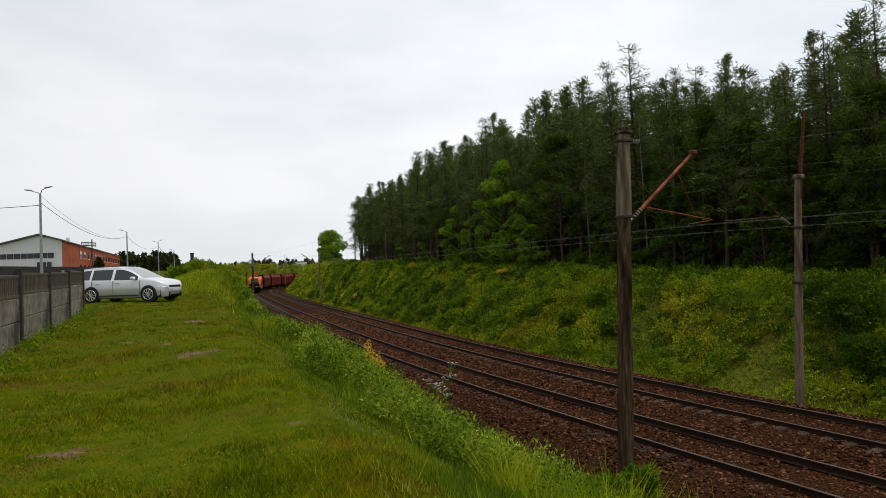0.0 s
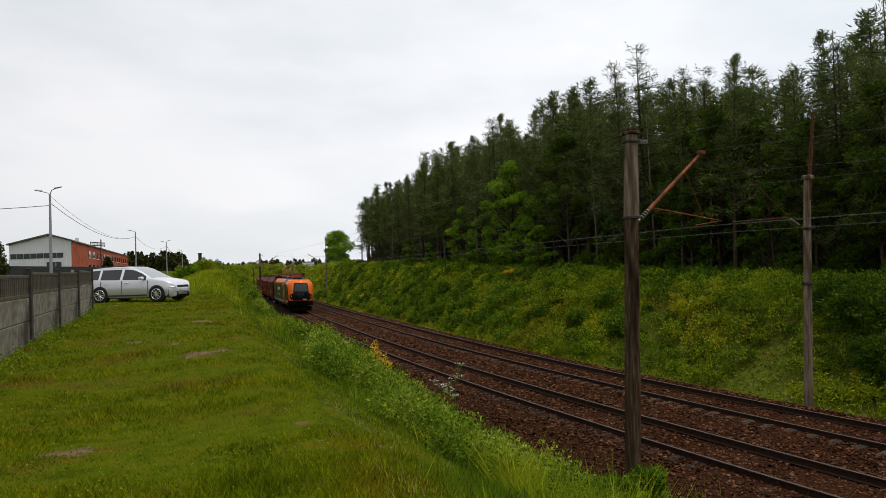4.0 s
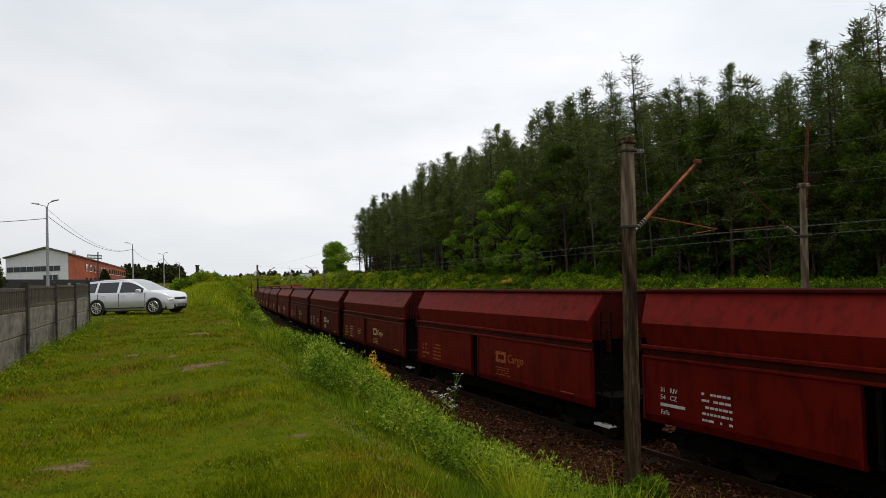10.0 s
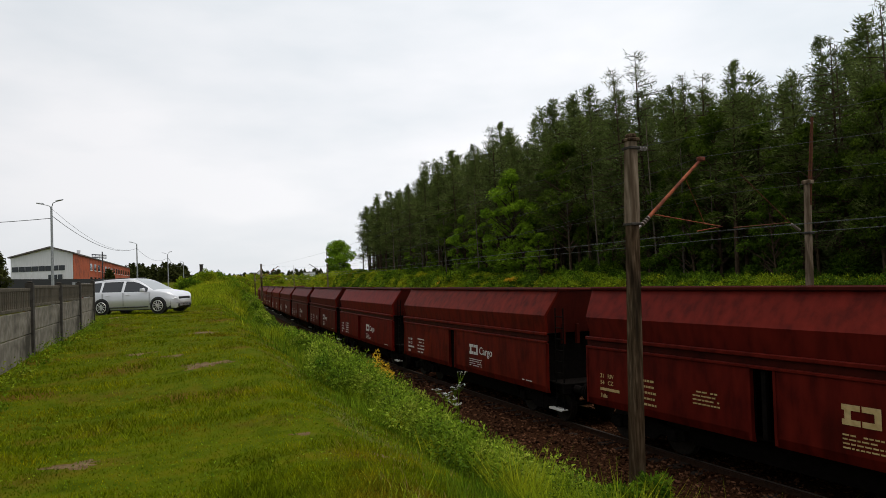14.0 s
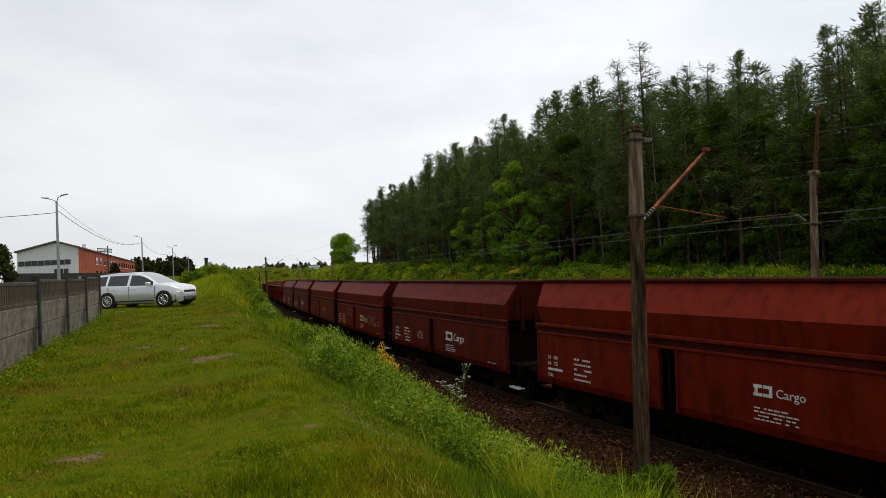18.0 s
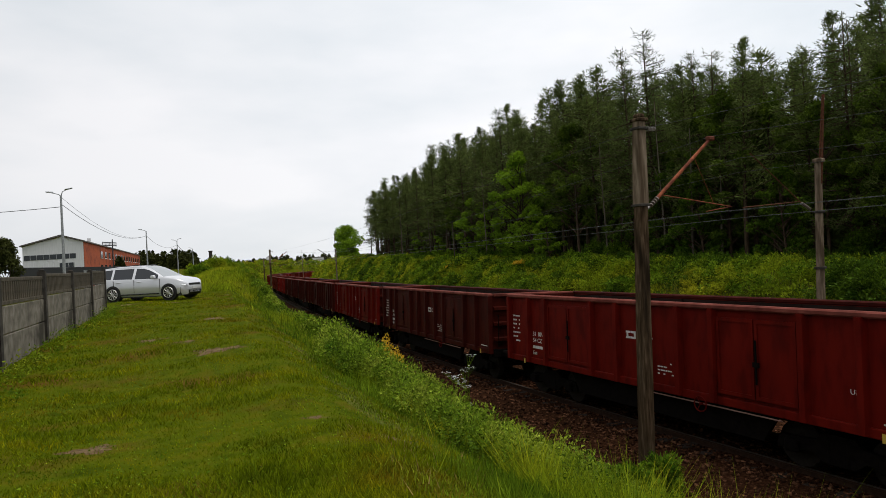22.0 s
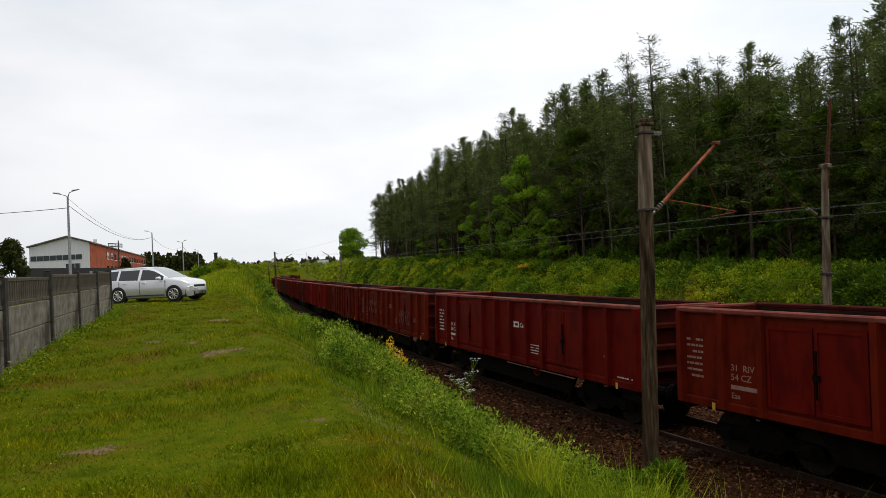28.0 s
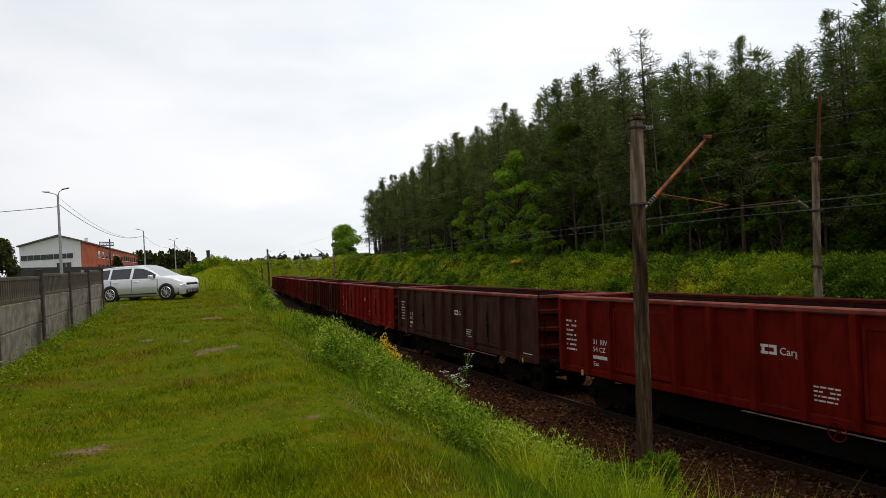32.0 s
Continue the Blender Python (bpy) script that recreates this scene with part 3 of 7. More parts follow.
def scrawl(parent, y, fields, seed):
    """Loose chalk strokes that spell nothing."""
    r = random.Random(seed)
    for x0, x1, z0, z1, n_ in fields:
        w = (x1 - x0) / n_
        for k in range(n_):
            ph = r.uniform(0, 6.28)
            pts = [Vector((x0 + w * (k + 0.45 + 0.42 * math.sin(q * 0.95 + ph)), y, z1 - (z1 - z0) * (0.5 + 0.5 * math.sin(q * 0.62 + ph * 0.7)))) for q in range(8)]
            part("chalk_stroke", tube(fresh(), pts, 0.009), PAINT_FADED, parent, "pale chalk scrawl")


def hopper_wagon(paint, mark, seed, scrawled=False, logo=0.78):
    """A covered-sided hopper wagon, x forward, rail heads at z 0."""
    t = empty("hopper_wagon", Matrix.Identity(4), "red-brown steel hopper wagon with sloped upper sides", "wagon", "hopper wagons of the train")
    L0, L1, U0, U1 = -6.28, 5.6, -6.55, 5.62
    dark = RUNNING
    # upper hopper: two facets a side, open on top
    ring = lambda x, grow: [(x, -1.37, 2.64), (x + grow * 0.25, -1.46, 3.17), (x + grow, -0.95, 3.93), (x + grow, -0.88, 3.93), (x + grow * 0.25, -1.38, 3.15), (x, -1.29, 2.64)]
    for side_ in (-1, 1):
        bm = fresh()
        flip = Matrix.Diagonal((1, -side_, 1, 1))
        loft(bm, [[flip @ Vector(p) for p in ring(L0 + 0.1, -0.38)], [flip @ Vector(p) for p in ring(L1 - 0.1, 0.08)]])
        part("upper_side", bm, paint, t)
    for e, x, g in ((-1, L0 + 0.1, -0.38), (1, L1 - 0.1, 0.08)):
        bm = fresh()
        loft(bm, [[(x, -1.29, 2.64), (x + g * 0.25, -1.38, 3.15), (x + g, -0.88, 3.93), (x + g, 0.88, 3.93), (x + g * 0.25, 1.38, 3.15), (x, 1.29, 2.64)],
                  [(x - e * 0.08, -1.29, 2.64), (x + g * 0.25 - e * 0.08, -1.38, 3.15), (x + g - e * 0.08, -0.88, 3.93), (x + g - e * 0.08, 0.88, 3.93), (x + g * 0.25 - e * 0.08, 1.38, 3.15), (x - e * 0.08, 1.29, 2.64)]])
        # end wall and ribs in the dark colour: deep shade painted in
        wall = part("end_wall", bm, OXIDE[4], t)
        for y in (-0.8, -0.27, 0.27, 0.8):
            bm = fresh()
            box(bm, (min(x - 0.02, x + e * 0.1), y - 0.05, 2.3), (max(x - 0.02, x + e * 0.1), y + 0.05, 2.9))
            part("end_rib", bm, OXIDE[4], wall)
    bm = fresh()
    for s_ in (-1, 1):
        box(bm, (U0, s_ * 0.98 - 0.06, 3.9), (U1, s_ * 0.98 + 0.06, 3.99), 0.02)
    for x in (U0, U1 - 0.1):
        box(bm, (x, -0.95, 3.9), (x + 0.1, 0.95, 3.985), 0.02)
    part("top_rim", bm, OXIDE[4], t)
    # raised dark sheet that stands for the shade down in the hopper
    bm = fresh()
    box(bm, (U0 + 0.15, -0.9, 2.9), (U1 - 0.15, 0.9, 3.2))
    part("cargo_shadow_floor", bm, WAGON_INSIDE, t, "dark sheet painting the shade inside the hopper")
    # belt and ledge
    bm = fresh()
    for s_ in (-1, 1):
        box(bm, (L0, min(s_ * 1.40, s_ * 1.50), 2.57), (L1, max(s_ * 1.40, s_ * 1.50), 2.66), 0.015)
        box(bm, (L0, min(s_ * 1.40, s_ * 1.49), 2.34), (L1, max(s_ * 1.40, s_ * 1.49), 2.41), 0.015)
    part("side_ledge", bm, paint, t)
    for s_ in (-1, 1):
        # dark strip that paints the shadow line under the ledge
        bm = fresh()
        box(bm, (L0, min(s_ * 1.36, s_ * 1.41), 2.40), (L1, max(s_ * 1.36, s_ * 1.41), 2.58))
        part("ledge_groove", bm, OXIDE[4], t, "dark strip painting the shadow under the ledge")
    # lower sides in two leaves with a dark gap between
    for s_ in (-1, 1):
        for x0, x1 in ((L0, -1.3), (-0.8, L1)):
            bm = fresh()
            prism(bm, [(s_ * 1.36, 2.34), (s_ * 1.45, 2.34), (s_ * 1.45, 1.05), (s_ * 1.38, 0.86), (s_ * 1.32, 0.86), (s_ * 1.36, 1.05)], "x", x0, x1)
            leaf = part("discharge_leaf", bm, paint, t)
            for xx in (x0 + 0.03, x1 - 0.03):
                bm = fresh()
                box(bm, (xx - 0.03, min(s_ * 1.44, s_ * 1.47), 0.9), (xx + 0.03, max(s_ * 1.44, s_ * 1.47), 2.34))
                part("edge_strip", bm, paint, leaf)
    bm = fresh()
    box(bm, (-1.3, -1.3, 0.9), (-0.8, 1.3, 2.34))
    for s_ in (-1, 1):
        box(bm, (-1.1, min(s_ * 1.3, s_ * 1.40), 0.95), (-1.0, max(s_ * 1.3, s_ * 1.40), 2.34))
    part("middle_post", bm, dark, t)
    # near-black filling that paints the deep shade behind the leaves and ends
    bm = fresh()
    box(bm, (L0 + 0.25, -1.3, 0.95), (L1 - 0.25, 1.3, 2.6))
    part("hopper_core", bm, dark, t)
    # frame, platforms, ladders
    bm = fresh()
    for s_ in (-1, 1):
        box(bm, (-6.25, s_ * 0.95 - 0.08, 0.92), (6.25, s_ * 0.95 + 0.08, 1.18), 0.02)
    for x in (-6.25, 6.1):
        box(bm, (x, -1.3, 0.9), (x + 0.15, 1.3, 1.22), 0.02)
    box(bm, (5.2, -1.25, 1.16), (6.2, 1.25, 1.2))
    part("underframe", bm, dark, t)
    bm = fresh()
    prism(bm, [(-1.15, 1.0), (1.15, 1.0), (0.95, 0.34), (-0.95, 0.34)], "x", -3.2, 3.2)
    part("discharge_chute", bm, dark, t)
    for y in (-1.2, 1.2):
        bm = fresh()
        for xx in (5.72, 6.12):
            rod(bm, (xx, y, 0.4), (xx, y, 3.4), 0.022, seg=6)
        for i in range(9):
            rod(bm, (5.72, y, 0.5 + i * 0.33), (6.12, y, 0.5 + i * 0.33), 0.016, seg=5)
        part("ladder", bm, dark, t)
        bm = fresh()
        rod(bm, (-6.2, y, 1.2), (-6.2, y, 2.2), 0.02, seg=6)
        rod(bm, (-6.2, y, 2.2), (-6.2, y * 0.3, 2.2), 0.02, seg=6)
        rod(bm, (-6.2, y * 0.3, 1.2), (-6.2, y * 0.3, 2.2), 0.02, seg=6)
        part("end_handrail", bm, dark, t)
        bm = fresh()
        box(bm, (5.5, y - 0.12, 0.42), (6.15, y + 0.1, 0.45))
        box(bm, (5.5, y - 0.13, 0.4), (6.15, y - 0.12, 0.46))
        part("step", bm, PAINT_WHITE if y < 0 else dark, t)
    for x in (-4.6, 4.6):
        bogie(t, x)
    buffers(t, 6.85)
    # stencilling on the side toward the grass
    r = random.Random(seed)
    y = -1.456
    for i, n_ in enumerate(("31   RIV", "54   CZ")):
        writing(n_, 0.15, mark, Matrix.Translation((-5.75, y, 1.66 - 0.17 * i)) @ SIDE, t)
    bm = fresh()
    box(bm, (-5.75, y - 0.005, 1.29), (-5.05, y, 1.36))
    part("number_bar", bm, mark, t)
    writing("Falls", 0.15, mark, Matrix.Translation((-5.75, y, 1.15)) @ SIDE, t)
    table_marks(t, -4.55 + r.uniform(-0.1, 0.1), y, 1.75, 0.75, 0.7, mark, seed)
    if r.random() < 0.6:
        table_marks(t, -2.75, y, 1.7, 0.7, 0.35, mark, seed + 9, 4)
    logo_x = 0.5 + 2.6 * (0.78 - logo)
    cargo_mark(t, logo_x, y, 1.74, mark, logo)
    table_marks(t, logo_x, y, 1.40, 0.95, 0.3, mark, seed + 3, 4)
    table_marks(t, 4.2, y, 1.12, 0.6, 0.08, mark, seed + 4, 1)
    if scrawled:
        scrawl(t, y - 0.006, ((-2.9, -1.7, 1.75, 2.15, 5), (2.35, 4.3, 1.45, 2.0, 8), (4.5, 5.1, 1.5, 1.75, 2)), seed)
    if seed % 3 == 0:
        bm = fresh()
        box(bm, (-3.9, y - 0.004, 1.1), (-3.1, y, 2.1))
        part("repainted_patch", bm, OXIDE[(seed + 1) % 4], t, "freshly repainted red patch")
    return t


def gondola_wagon(paint, mark, seed, scrawled=False, logo_x=0.12):
    """An open high-sided box wagon, x forward, rail heads at z 0."""
    t = empty("gondola_wagon", Matrix.Identity(4), "red-brown open high-sided steel freight wagon, empty", "wagon", "open wagons of the train")
    H, W, L = 3.2, 1.36, 6.38
    doors = ((-4.15, -2.2), (2.15, 4.0))
    for s_ in (-1, 1):
        bm = fresh()
        box(bm, (-L, min(s_ * (W - 0.05), s_ * W), 1.2), (L, max(s_ * (W - 0.05), s_ * W), H - 0.06))
        wall = part("side_wall", bm, [paint], t)
        posts = [-L + 0.05, -5.2, -4.27, -2.08, -1.05, 0.0, 1.05, 2.03, 4.12, 5.2, L - 0.05]
        for x in posts:
            bm = fresh()
            prism(bm, [(x - 0.10, s_ * W), (x - 0.06, s_ * (W + 0.14)), (x + 0.06, s_ * (W + 0.14)), (x + 0.10, s_ * W)], "z", 1.05, H - 0.1)
            part("side_post", bm, paint, wall)
        for a, b in doors:
            mid = (a + b) / 2
            for x0, x1 in ((a, mid - 0.015), (mid + 0.015, b)):
                bm = fresh()
                box(bm, (x0, min(s_ * W, s_ * (W + 0.05)), 1.28), (x1, max(s_ * W, s_ * (W + 0.05)), H - 0.28), 0.02)
                for z0, z1 in ((1.28, 1.36), (2.84, 2.92)):
                    box(bm, (x0, min(s_ * (W + 0.05), s_ * (W + 0.075)), z0), (x1, max(s_ * (W + 0.05), s_ * (W + 0.075)), z1))
                for xx in (x0, x1 - 0.07):
                    box(bm, (xx, min(s_ * (W + 0.05), s_ * (W + 0.075)), 1.36), (xx + 0.07, max(s_ * (W + 0.05), s_ * (W + 0.075)), 2.84))
                part("door_leaf", bm, OXIDE[1] if paint is OXIDE[3] else paint, wall)
            bm = fresh()
            rod(bm, (mid + 0.05, s_ * (W + 0.09), 1.6), (mid + 0.05, s_ * (W + 0.09), 2.5), 0.02, seg=6)
            box(bm, (mid - 0.02, min(s_ * (W + 0.07), s_ * (W + 0.11)), 1.95), (mid + 0.12, max(s_ * (W + 0.07), s_ * (W + 0.11)), 2.05))
            part("latch", bm, RUNNING, wall)
        bm = fresh()
        box(bm, (-L - 0.04, s_ * (W + 0.02) - 0.09, H - 0.12), (L + 0.04, s_ * (W + 0.02) + 0.09, H), 0.03)
        part("top_rail", bm, [RIM if s_ < 0 else OXIDE[4]], t, "worn top rail")
        bm = fresh()
        box(bm, (-L, min(s_ * (W - 0.06), s_ * (W + 0.06)), 1.02), (L, max(s_ * (W - 0.06), s_ * (W + 0.06)), 1.2), 0.015)
        part("side_sill", bm, paint, t)
    for e in (-1, 1):
        bm = fresh()
        box(bm, (min(e * L, e * (L - 0.05)), -W + 0.05, 1.2), (max(e * L, e * (L - 0.05)), W - 0.05, H - 0.06))
        # dark colour puts the shade between wagons onto this wall and its ribs
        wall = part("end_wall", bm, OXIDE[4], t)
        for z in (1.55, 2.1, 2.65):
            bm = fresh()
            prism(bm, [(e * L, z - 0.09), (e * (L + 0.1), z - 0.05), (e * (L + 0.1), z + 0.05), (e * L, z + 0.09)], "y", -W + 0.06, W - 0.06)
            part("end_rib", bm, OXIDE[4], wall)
        bm = fresh()
        box(bm, (min(e * L, e * (L + 0.1)), -W + 0.07, H - 0.12), (max(e * L, e * (L + 0.1)), W - 0.07, H - 0.005), 0.02)
        part("end_rail", bm, [RIM], t)
        for y in (-1.15, 1.15):
            bm = fresh()
            rod(bm, (e * (L + 0.12), y, 1.3), (e * (L + 0.12), y, 2.4), 0.018, seg=6)
            rod(bm, (e * (L + 0.12), y, 2.4), (e * L, y, 2.4), 0.018, seg=6)
            part("grab_rail", bm, RUNNING, t)
        bm = fresh()
        box(bm, (min(e * 6.2, e * 6.42), -1.3, 0.9), (max(e * 6.2, e * 6.42), 1.3, 1.2), 0.02)
        part("headstock", bm, RUNNING, t)
    # floor and lining carry the shade of the open box in their colour
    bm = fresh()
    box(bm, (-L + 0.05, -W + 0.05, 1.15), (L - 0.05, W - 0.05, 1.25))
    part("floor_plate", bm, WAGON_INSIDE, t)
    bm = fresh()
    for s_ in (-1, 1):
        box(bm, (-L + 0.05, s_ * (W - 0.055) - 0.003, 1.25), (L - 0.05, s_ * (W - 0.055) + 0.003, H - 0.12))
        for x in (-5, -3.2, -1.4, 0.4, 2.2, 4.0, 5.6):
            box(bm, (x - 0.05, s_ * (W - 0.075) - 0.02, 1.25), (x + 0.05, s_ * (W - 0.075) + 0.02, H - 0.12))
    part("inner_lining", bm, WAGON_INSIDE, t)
    # frame in the same near-black, shade under the floor included
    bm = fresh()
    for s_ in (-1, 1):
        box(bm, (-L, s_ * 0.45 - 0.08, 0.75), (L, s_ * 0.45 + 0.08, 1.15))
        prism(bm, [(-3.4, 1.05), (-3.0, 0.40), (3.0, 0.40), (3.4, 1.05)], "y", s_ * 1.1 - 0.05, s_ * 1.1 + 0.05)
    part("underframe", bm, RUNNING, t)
    bm = fresh()
    rod(bm, (-0.4, -1.36, 0.95), (3.6, -1.36, 0.95), 0.015, seg=6)
    part("brake_rod", bm, PAINT_FADED, t, "pale brake pipe")
    bm = fresh()
    for i in range(12):
        a, b = i * math.tau / 12, (i + 1) * math.tau / 12
        rod(bm, (1.65 + 0.17 * math.cos(a), -1.43, 0.95 + 0.17 * math.sin(a)), (1.65 + 0.17 * math.cos(b), -1.43, 0.95 + 0.17 * math.sin(b)), 0.014, seg=5)
    for i in range(3):
        a = i * math.tau / 3
        rod(bm, (1.65, -1.43, 0.95), (1.65 + 0.17 * math.cos(a), -1.43, 0.95 + 0.17 * math.sin(a)), 0.01, seg=5)
    rod(bm, (1.65, -1.43, 0.95), (1.65, -1.2, 0.95), 0.03, seg=6)
    part("hand_brake_wheel", bm, OXIDE[1], t, "red spoked hand brake wheel")
    for x in (-4.5, 4.5):
        bogie(t, x)
    buffers(t, 7.02)
    y = -W - 0.003
    if scrawled:
        scrawl(t, y - 0.085, ((-4.1, -2.2, 1.7, 2.5, 4), (2.2, 3.95, 1.5, 2.2, 5)), seed)
        scrawl(t, y - 0.006, ((-1.95, -1.15, 1.8, 2.5, 2), (4.25, 5.1, 1.72, 1.92, 4)), seed + 1)
    table_marks(t, -6.2, y, 2.5, 0.45, 0.95, mark, seed, 7)
    for i, n_ in enumerate(("31  RIV", "54 CZ")):
        writing(n_, 0.19, mark, Matrix.Translation((-5.05, y, 1.95 - 0.2 * i)) @ SIDE, t)
    bm = fresh()
    box(bm, (-5.05, y - 0.005, 1.50), (-4.42, y, 1.59))
    part("number_bar", bm, mark, t)
    writing("Eas", 0.17, mark, Matrix.Translation((-5.05, y, 1.36)) @ SIDE, t)
    cargo_mark(t, logo_x, y, 2.3, mark, 0.42)
    table_marks(t, logo_x + 1.08, y, 1.72, 0.5, 0.34, mark, seed + 5, 4)
    table_marks(t, 5.5, y, 1.3, 0.6, 0.09, mark, seed + 6, 1)
    writing("UIC", 0.13, mark, Matrix.Translation((4.95, y, 1.75)) @ SIDE, t)
    bm = fresh()
    box(bm, (-5.5, -1.43, 0.98), (-5.42, -1.42, 1.14))
    part("jacking_mark", bm, PAINT_YELLOW, t, "yellow jacking mark")
    bm = fresh()
    box(bm, (5.5, -1.43, 0.98), (5.58, -1.42, 1.14))
    part("jacking_mark", bm, PAINT_YELLOW, t, "yellow jacking mark")
    return t


RIM = material("worn_top_rail", [(0.150, 0.036, 0.026), (0.205, 0.060, 0.045)], 4.0, 0.65, bump=0.2, patch=(0.085, 0.022, 0.016), patch_scale=1.1, shine=0.05)


def loco():
    t = empty("electric_locomotive", Matrix.Identity(4), "black and orange electric freight locomotive with red roof pantographs", "locomotive")
    SLEEK = material("glossy_black_body", [(0.006, 0.006, 0.007), (0.011, 0.011, 0.012)], 3.0, 0.28, bump=0.02)
    ORANGE = material("orange_body_paint", [(0.64, 0.125, 0.016), (0.76, 0.160, 0.024)], 2.0, 0.38, bump=0.02, patch=(0.50, 0.095, 0.016), patch_scale=0.8)
    GREY = material("dull_roof_grey", [(0.045, 0.045, 0.048), (0.075, 0.075, 0.08)], 3.0, 0.5, bump=0.05)
    GLASS = plain("dark_cab_glass", (0.012, 0.015, 0.017), 0.06)
    LAMP = plain("lit_headlamp", (1.0, 0.95, 0.85), 0.3, glow=0.2)
    LAMP_WARM = plain("lit_side_lamp", (1.0, 0.6, 0.25), 0.3, glow=0.2)
    RED = material("red_pantograph_paint", [(0.45, 0.02, 0.02), (0.58, 0.035, 0.03)], 6.0, 0.45, bump=0.05)
    ROOFKIT = material("roof_gear_dark", [(0.03, 0.025, 0.024), (0.06, 0.05, 0.047)], 6.0, 0.6, bump=0.1)

    def ring(x, w, zt, top_w, z0=1.02, zs=3.2):
        return [(x, -w, z0), (x, -w, zs), (x, -top_w, zt), (x, top_w, zt), (x, w, zs), (x, w, z0)]
    # machine-room body
    bm = fresh()
    rows = [ring(x, 1.46, 3.72, 1.02) for x in (-7.4, -3.7, 0, 3.7, 7.4)]
    loft(bm, rows)
    for f in bm.faces:
        c = f.calc_center_median()
        f.material_index = 1 if c.z > 3.22 and abs(c.y) > 0.9 and abs(c.x) < 7.3 else 2 if c.z > 3.6 else 0
    body = part("body_shell", bm, [SLEEK, ORANGE, GREY], t)
    # grey section over the front slash, seams of the roof panels
    for x in (-7.3, -3.65, 0.1, 3.4, 5.0):
        for s_ in (-1, 1):
            bm = fresh()
            loft(bm, [[(x, s_ * 1.464, 3.2), (x + 0.05, s_ * 1.464, 3.2), (x + 0.05, s_ * 1.024, 3.73), (x, s_ * 1.024, 3.73)], [(x, s_ * 1.474, 3.25), (x + 0.05, s_ * 1.474, 3.25), (x + 0.05, s_ * 1.034, 3.74), (x, s_ * 1.034, 3.74)]])
            part("roof_seam", bm, ROOFKIT, body)
    for i in range(14):
        x = -6.6 + i * 0.9
        for s_ in (-1, 1):
            bm = fresh()
            box(bm, (x, min(s_ * 1.44, s_ * 1.5), 3.24), (x + 0.06, max(s_ * 1.44, s_ * 1.5), 3.34))
            part("roof_hinge", bm, ROOFKIT, body)
    for s_ in (-1, 1):
        bm = fresh()
        loft(bm, [[(4.85, s_ * 1.466, 3.2), (7.0, s_ * 1.466, 3.2), (7.0, s_ * 1.028, 3.725), (4.5, s_ * 1.028, 3.725)], [(4.85, s_ * 1.476, 3.21), (7.0, s_ * 1.476, 3.21), (7.0, s_ * 1.038, 3.735), (4.5, s_ * 1.038, 3.735)]])
        part("grey_roof_panel", bm, GREY, body)
        # the orange slash on the side
        y0, y1 = s_ * 1.462, s_ * 1.472
        bm = fresh()
        loft(bm, [[(3.25, y0, 3.2), (4.85, y0, 3.2), (7.2, y0, 1.12), (5.45, y0, 1.12)], [(3.25, y1, 3.2), (4.85, y1, 3.2), (7.2, y1, 1.12), (5.45, y1, 1.12)]])
        slash = part("orange_slash", bm, ORANGE, body)
        bm = fresh()
        for i in range(11):
            box(bm, (3.95, min(s_ * 1.472, s_ * 1.486), 2.28 + i * 0.055), (4.95, max(s_ * 1.472, s_ * 1.486), 2.31 + i * 0.055))
        part("air_grille", bm, material("rust_brown_grille", [(0.25, 0.07, 0.02), (0.33, 0.09, 0.03)], 6, 0.6) if s_ < 0 else ORANGE, slash)
        bm = fresh()
        box(bm, (-8.9, min(s_ * 1.462, s_ * 1.474), 1.10), (4.9, max(s_ * 1.462, s_ * 1.474), 1.17))
        box(bm, (6.9, min(s_ * 1.462, s_ * 1.474), 1.10), (9.2, max(s_ * 1.462, s_ * 1.474), 1.17))
        part("white_waist_line", bm, PAINT_WHITE, body)
        bm = fresh()
        box(bm, (-9.0, min(s_ * 1.36, s_ * 1.455), 0.86), (9.0, max(s_ * 1.36, s_ * 1.455), 1.03), 0.01)
        part("side_skirt", bm, ROOFKIT, body)
    # cabs at both ends, each a rounded nose
    levels = [1.30, 1.45, 1.8, 2.1, 2.35, 2.7, 3.02, 3.2, 3.36, 3.55, 3.70]
    front_x = [9.88, 9.90, 9.92, 9.90, 9.85, 9.74, 9.60, 9.50, 9.40, 9.18, 8.85]

    def nose(z):
        xf = float(np.interp(z, levels, front_x))
        w = float(np.interp(z, [1.3, 3.2, 3.70], [1.458, 1.458, 1.08]))
        half_ = [(7.4, w), (7.9, w), (xf - 0.95, w * 0.998), (xf - 0.68, w * 0.965), (xf - 0.44, w * 0.89), (xf - 0.24, w * 0.75), (xf - 0.11, w * 0.55), (xf - 0.03, w * 0.28)]
        return [(x, -y) for x, y in half_] + [(xf, 0.0)] + [(x, y) for x, y in half_[::-1]]

    for e in (-1, 1):
        def F(y, z, lift=0.0):
            ring_ = nose(z)[4:13]
            x = float(np.interp(y, [q[1] for q in ring_], [q[0] for q in ring_]))
            return (e * (x + lift), y, z)
        bm = fresh()
        loft(bm, [[(e * x, y, z) for x, y in nose(z)] for z in levels], close=False)
        bm.verts.ensure_lookup_table()
        top = [v for v in bm.verts if v.co.z > 3.69]
        bm.faces.new(top)
        for f in bm.faces:
            c = f.calc_center_median()
            if c.z > 3.69:
                f.material_index = 1
            f.smooth = c.z < 3.69
        bmesh.ops.recalc_face_normals(bm, faces=bm.faces)
        cab = part("cab", bm, [ORANGE, GREY], t, "rounded orange cab")
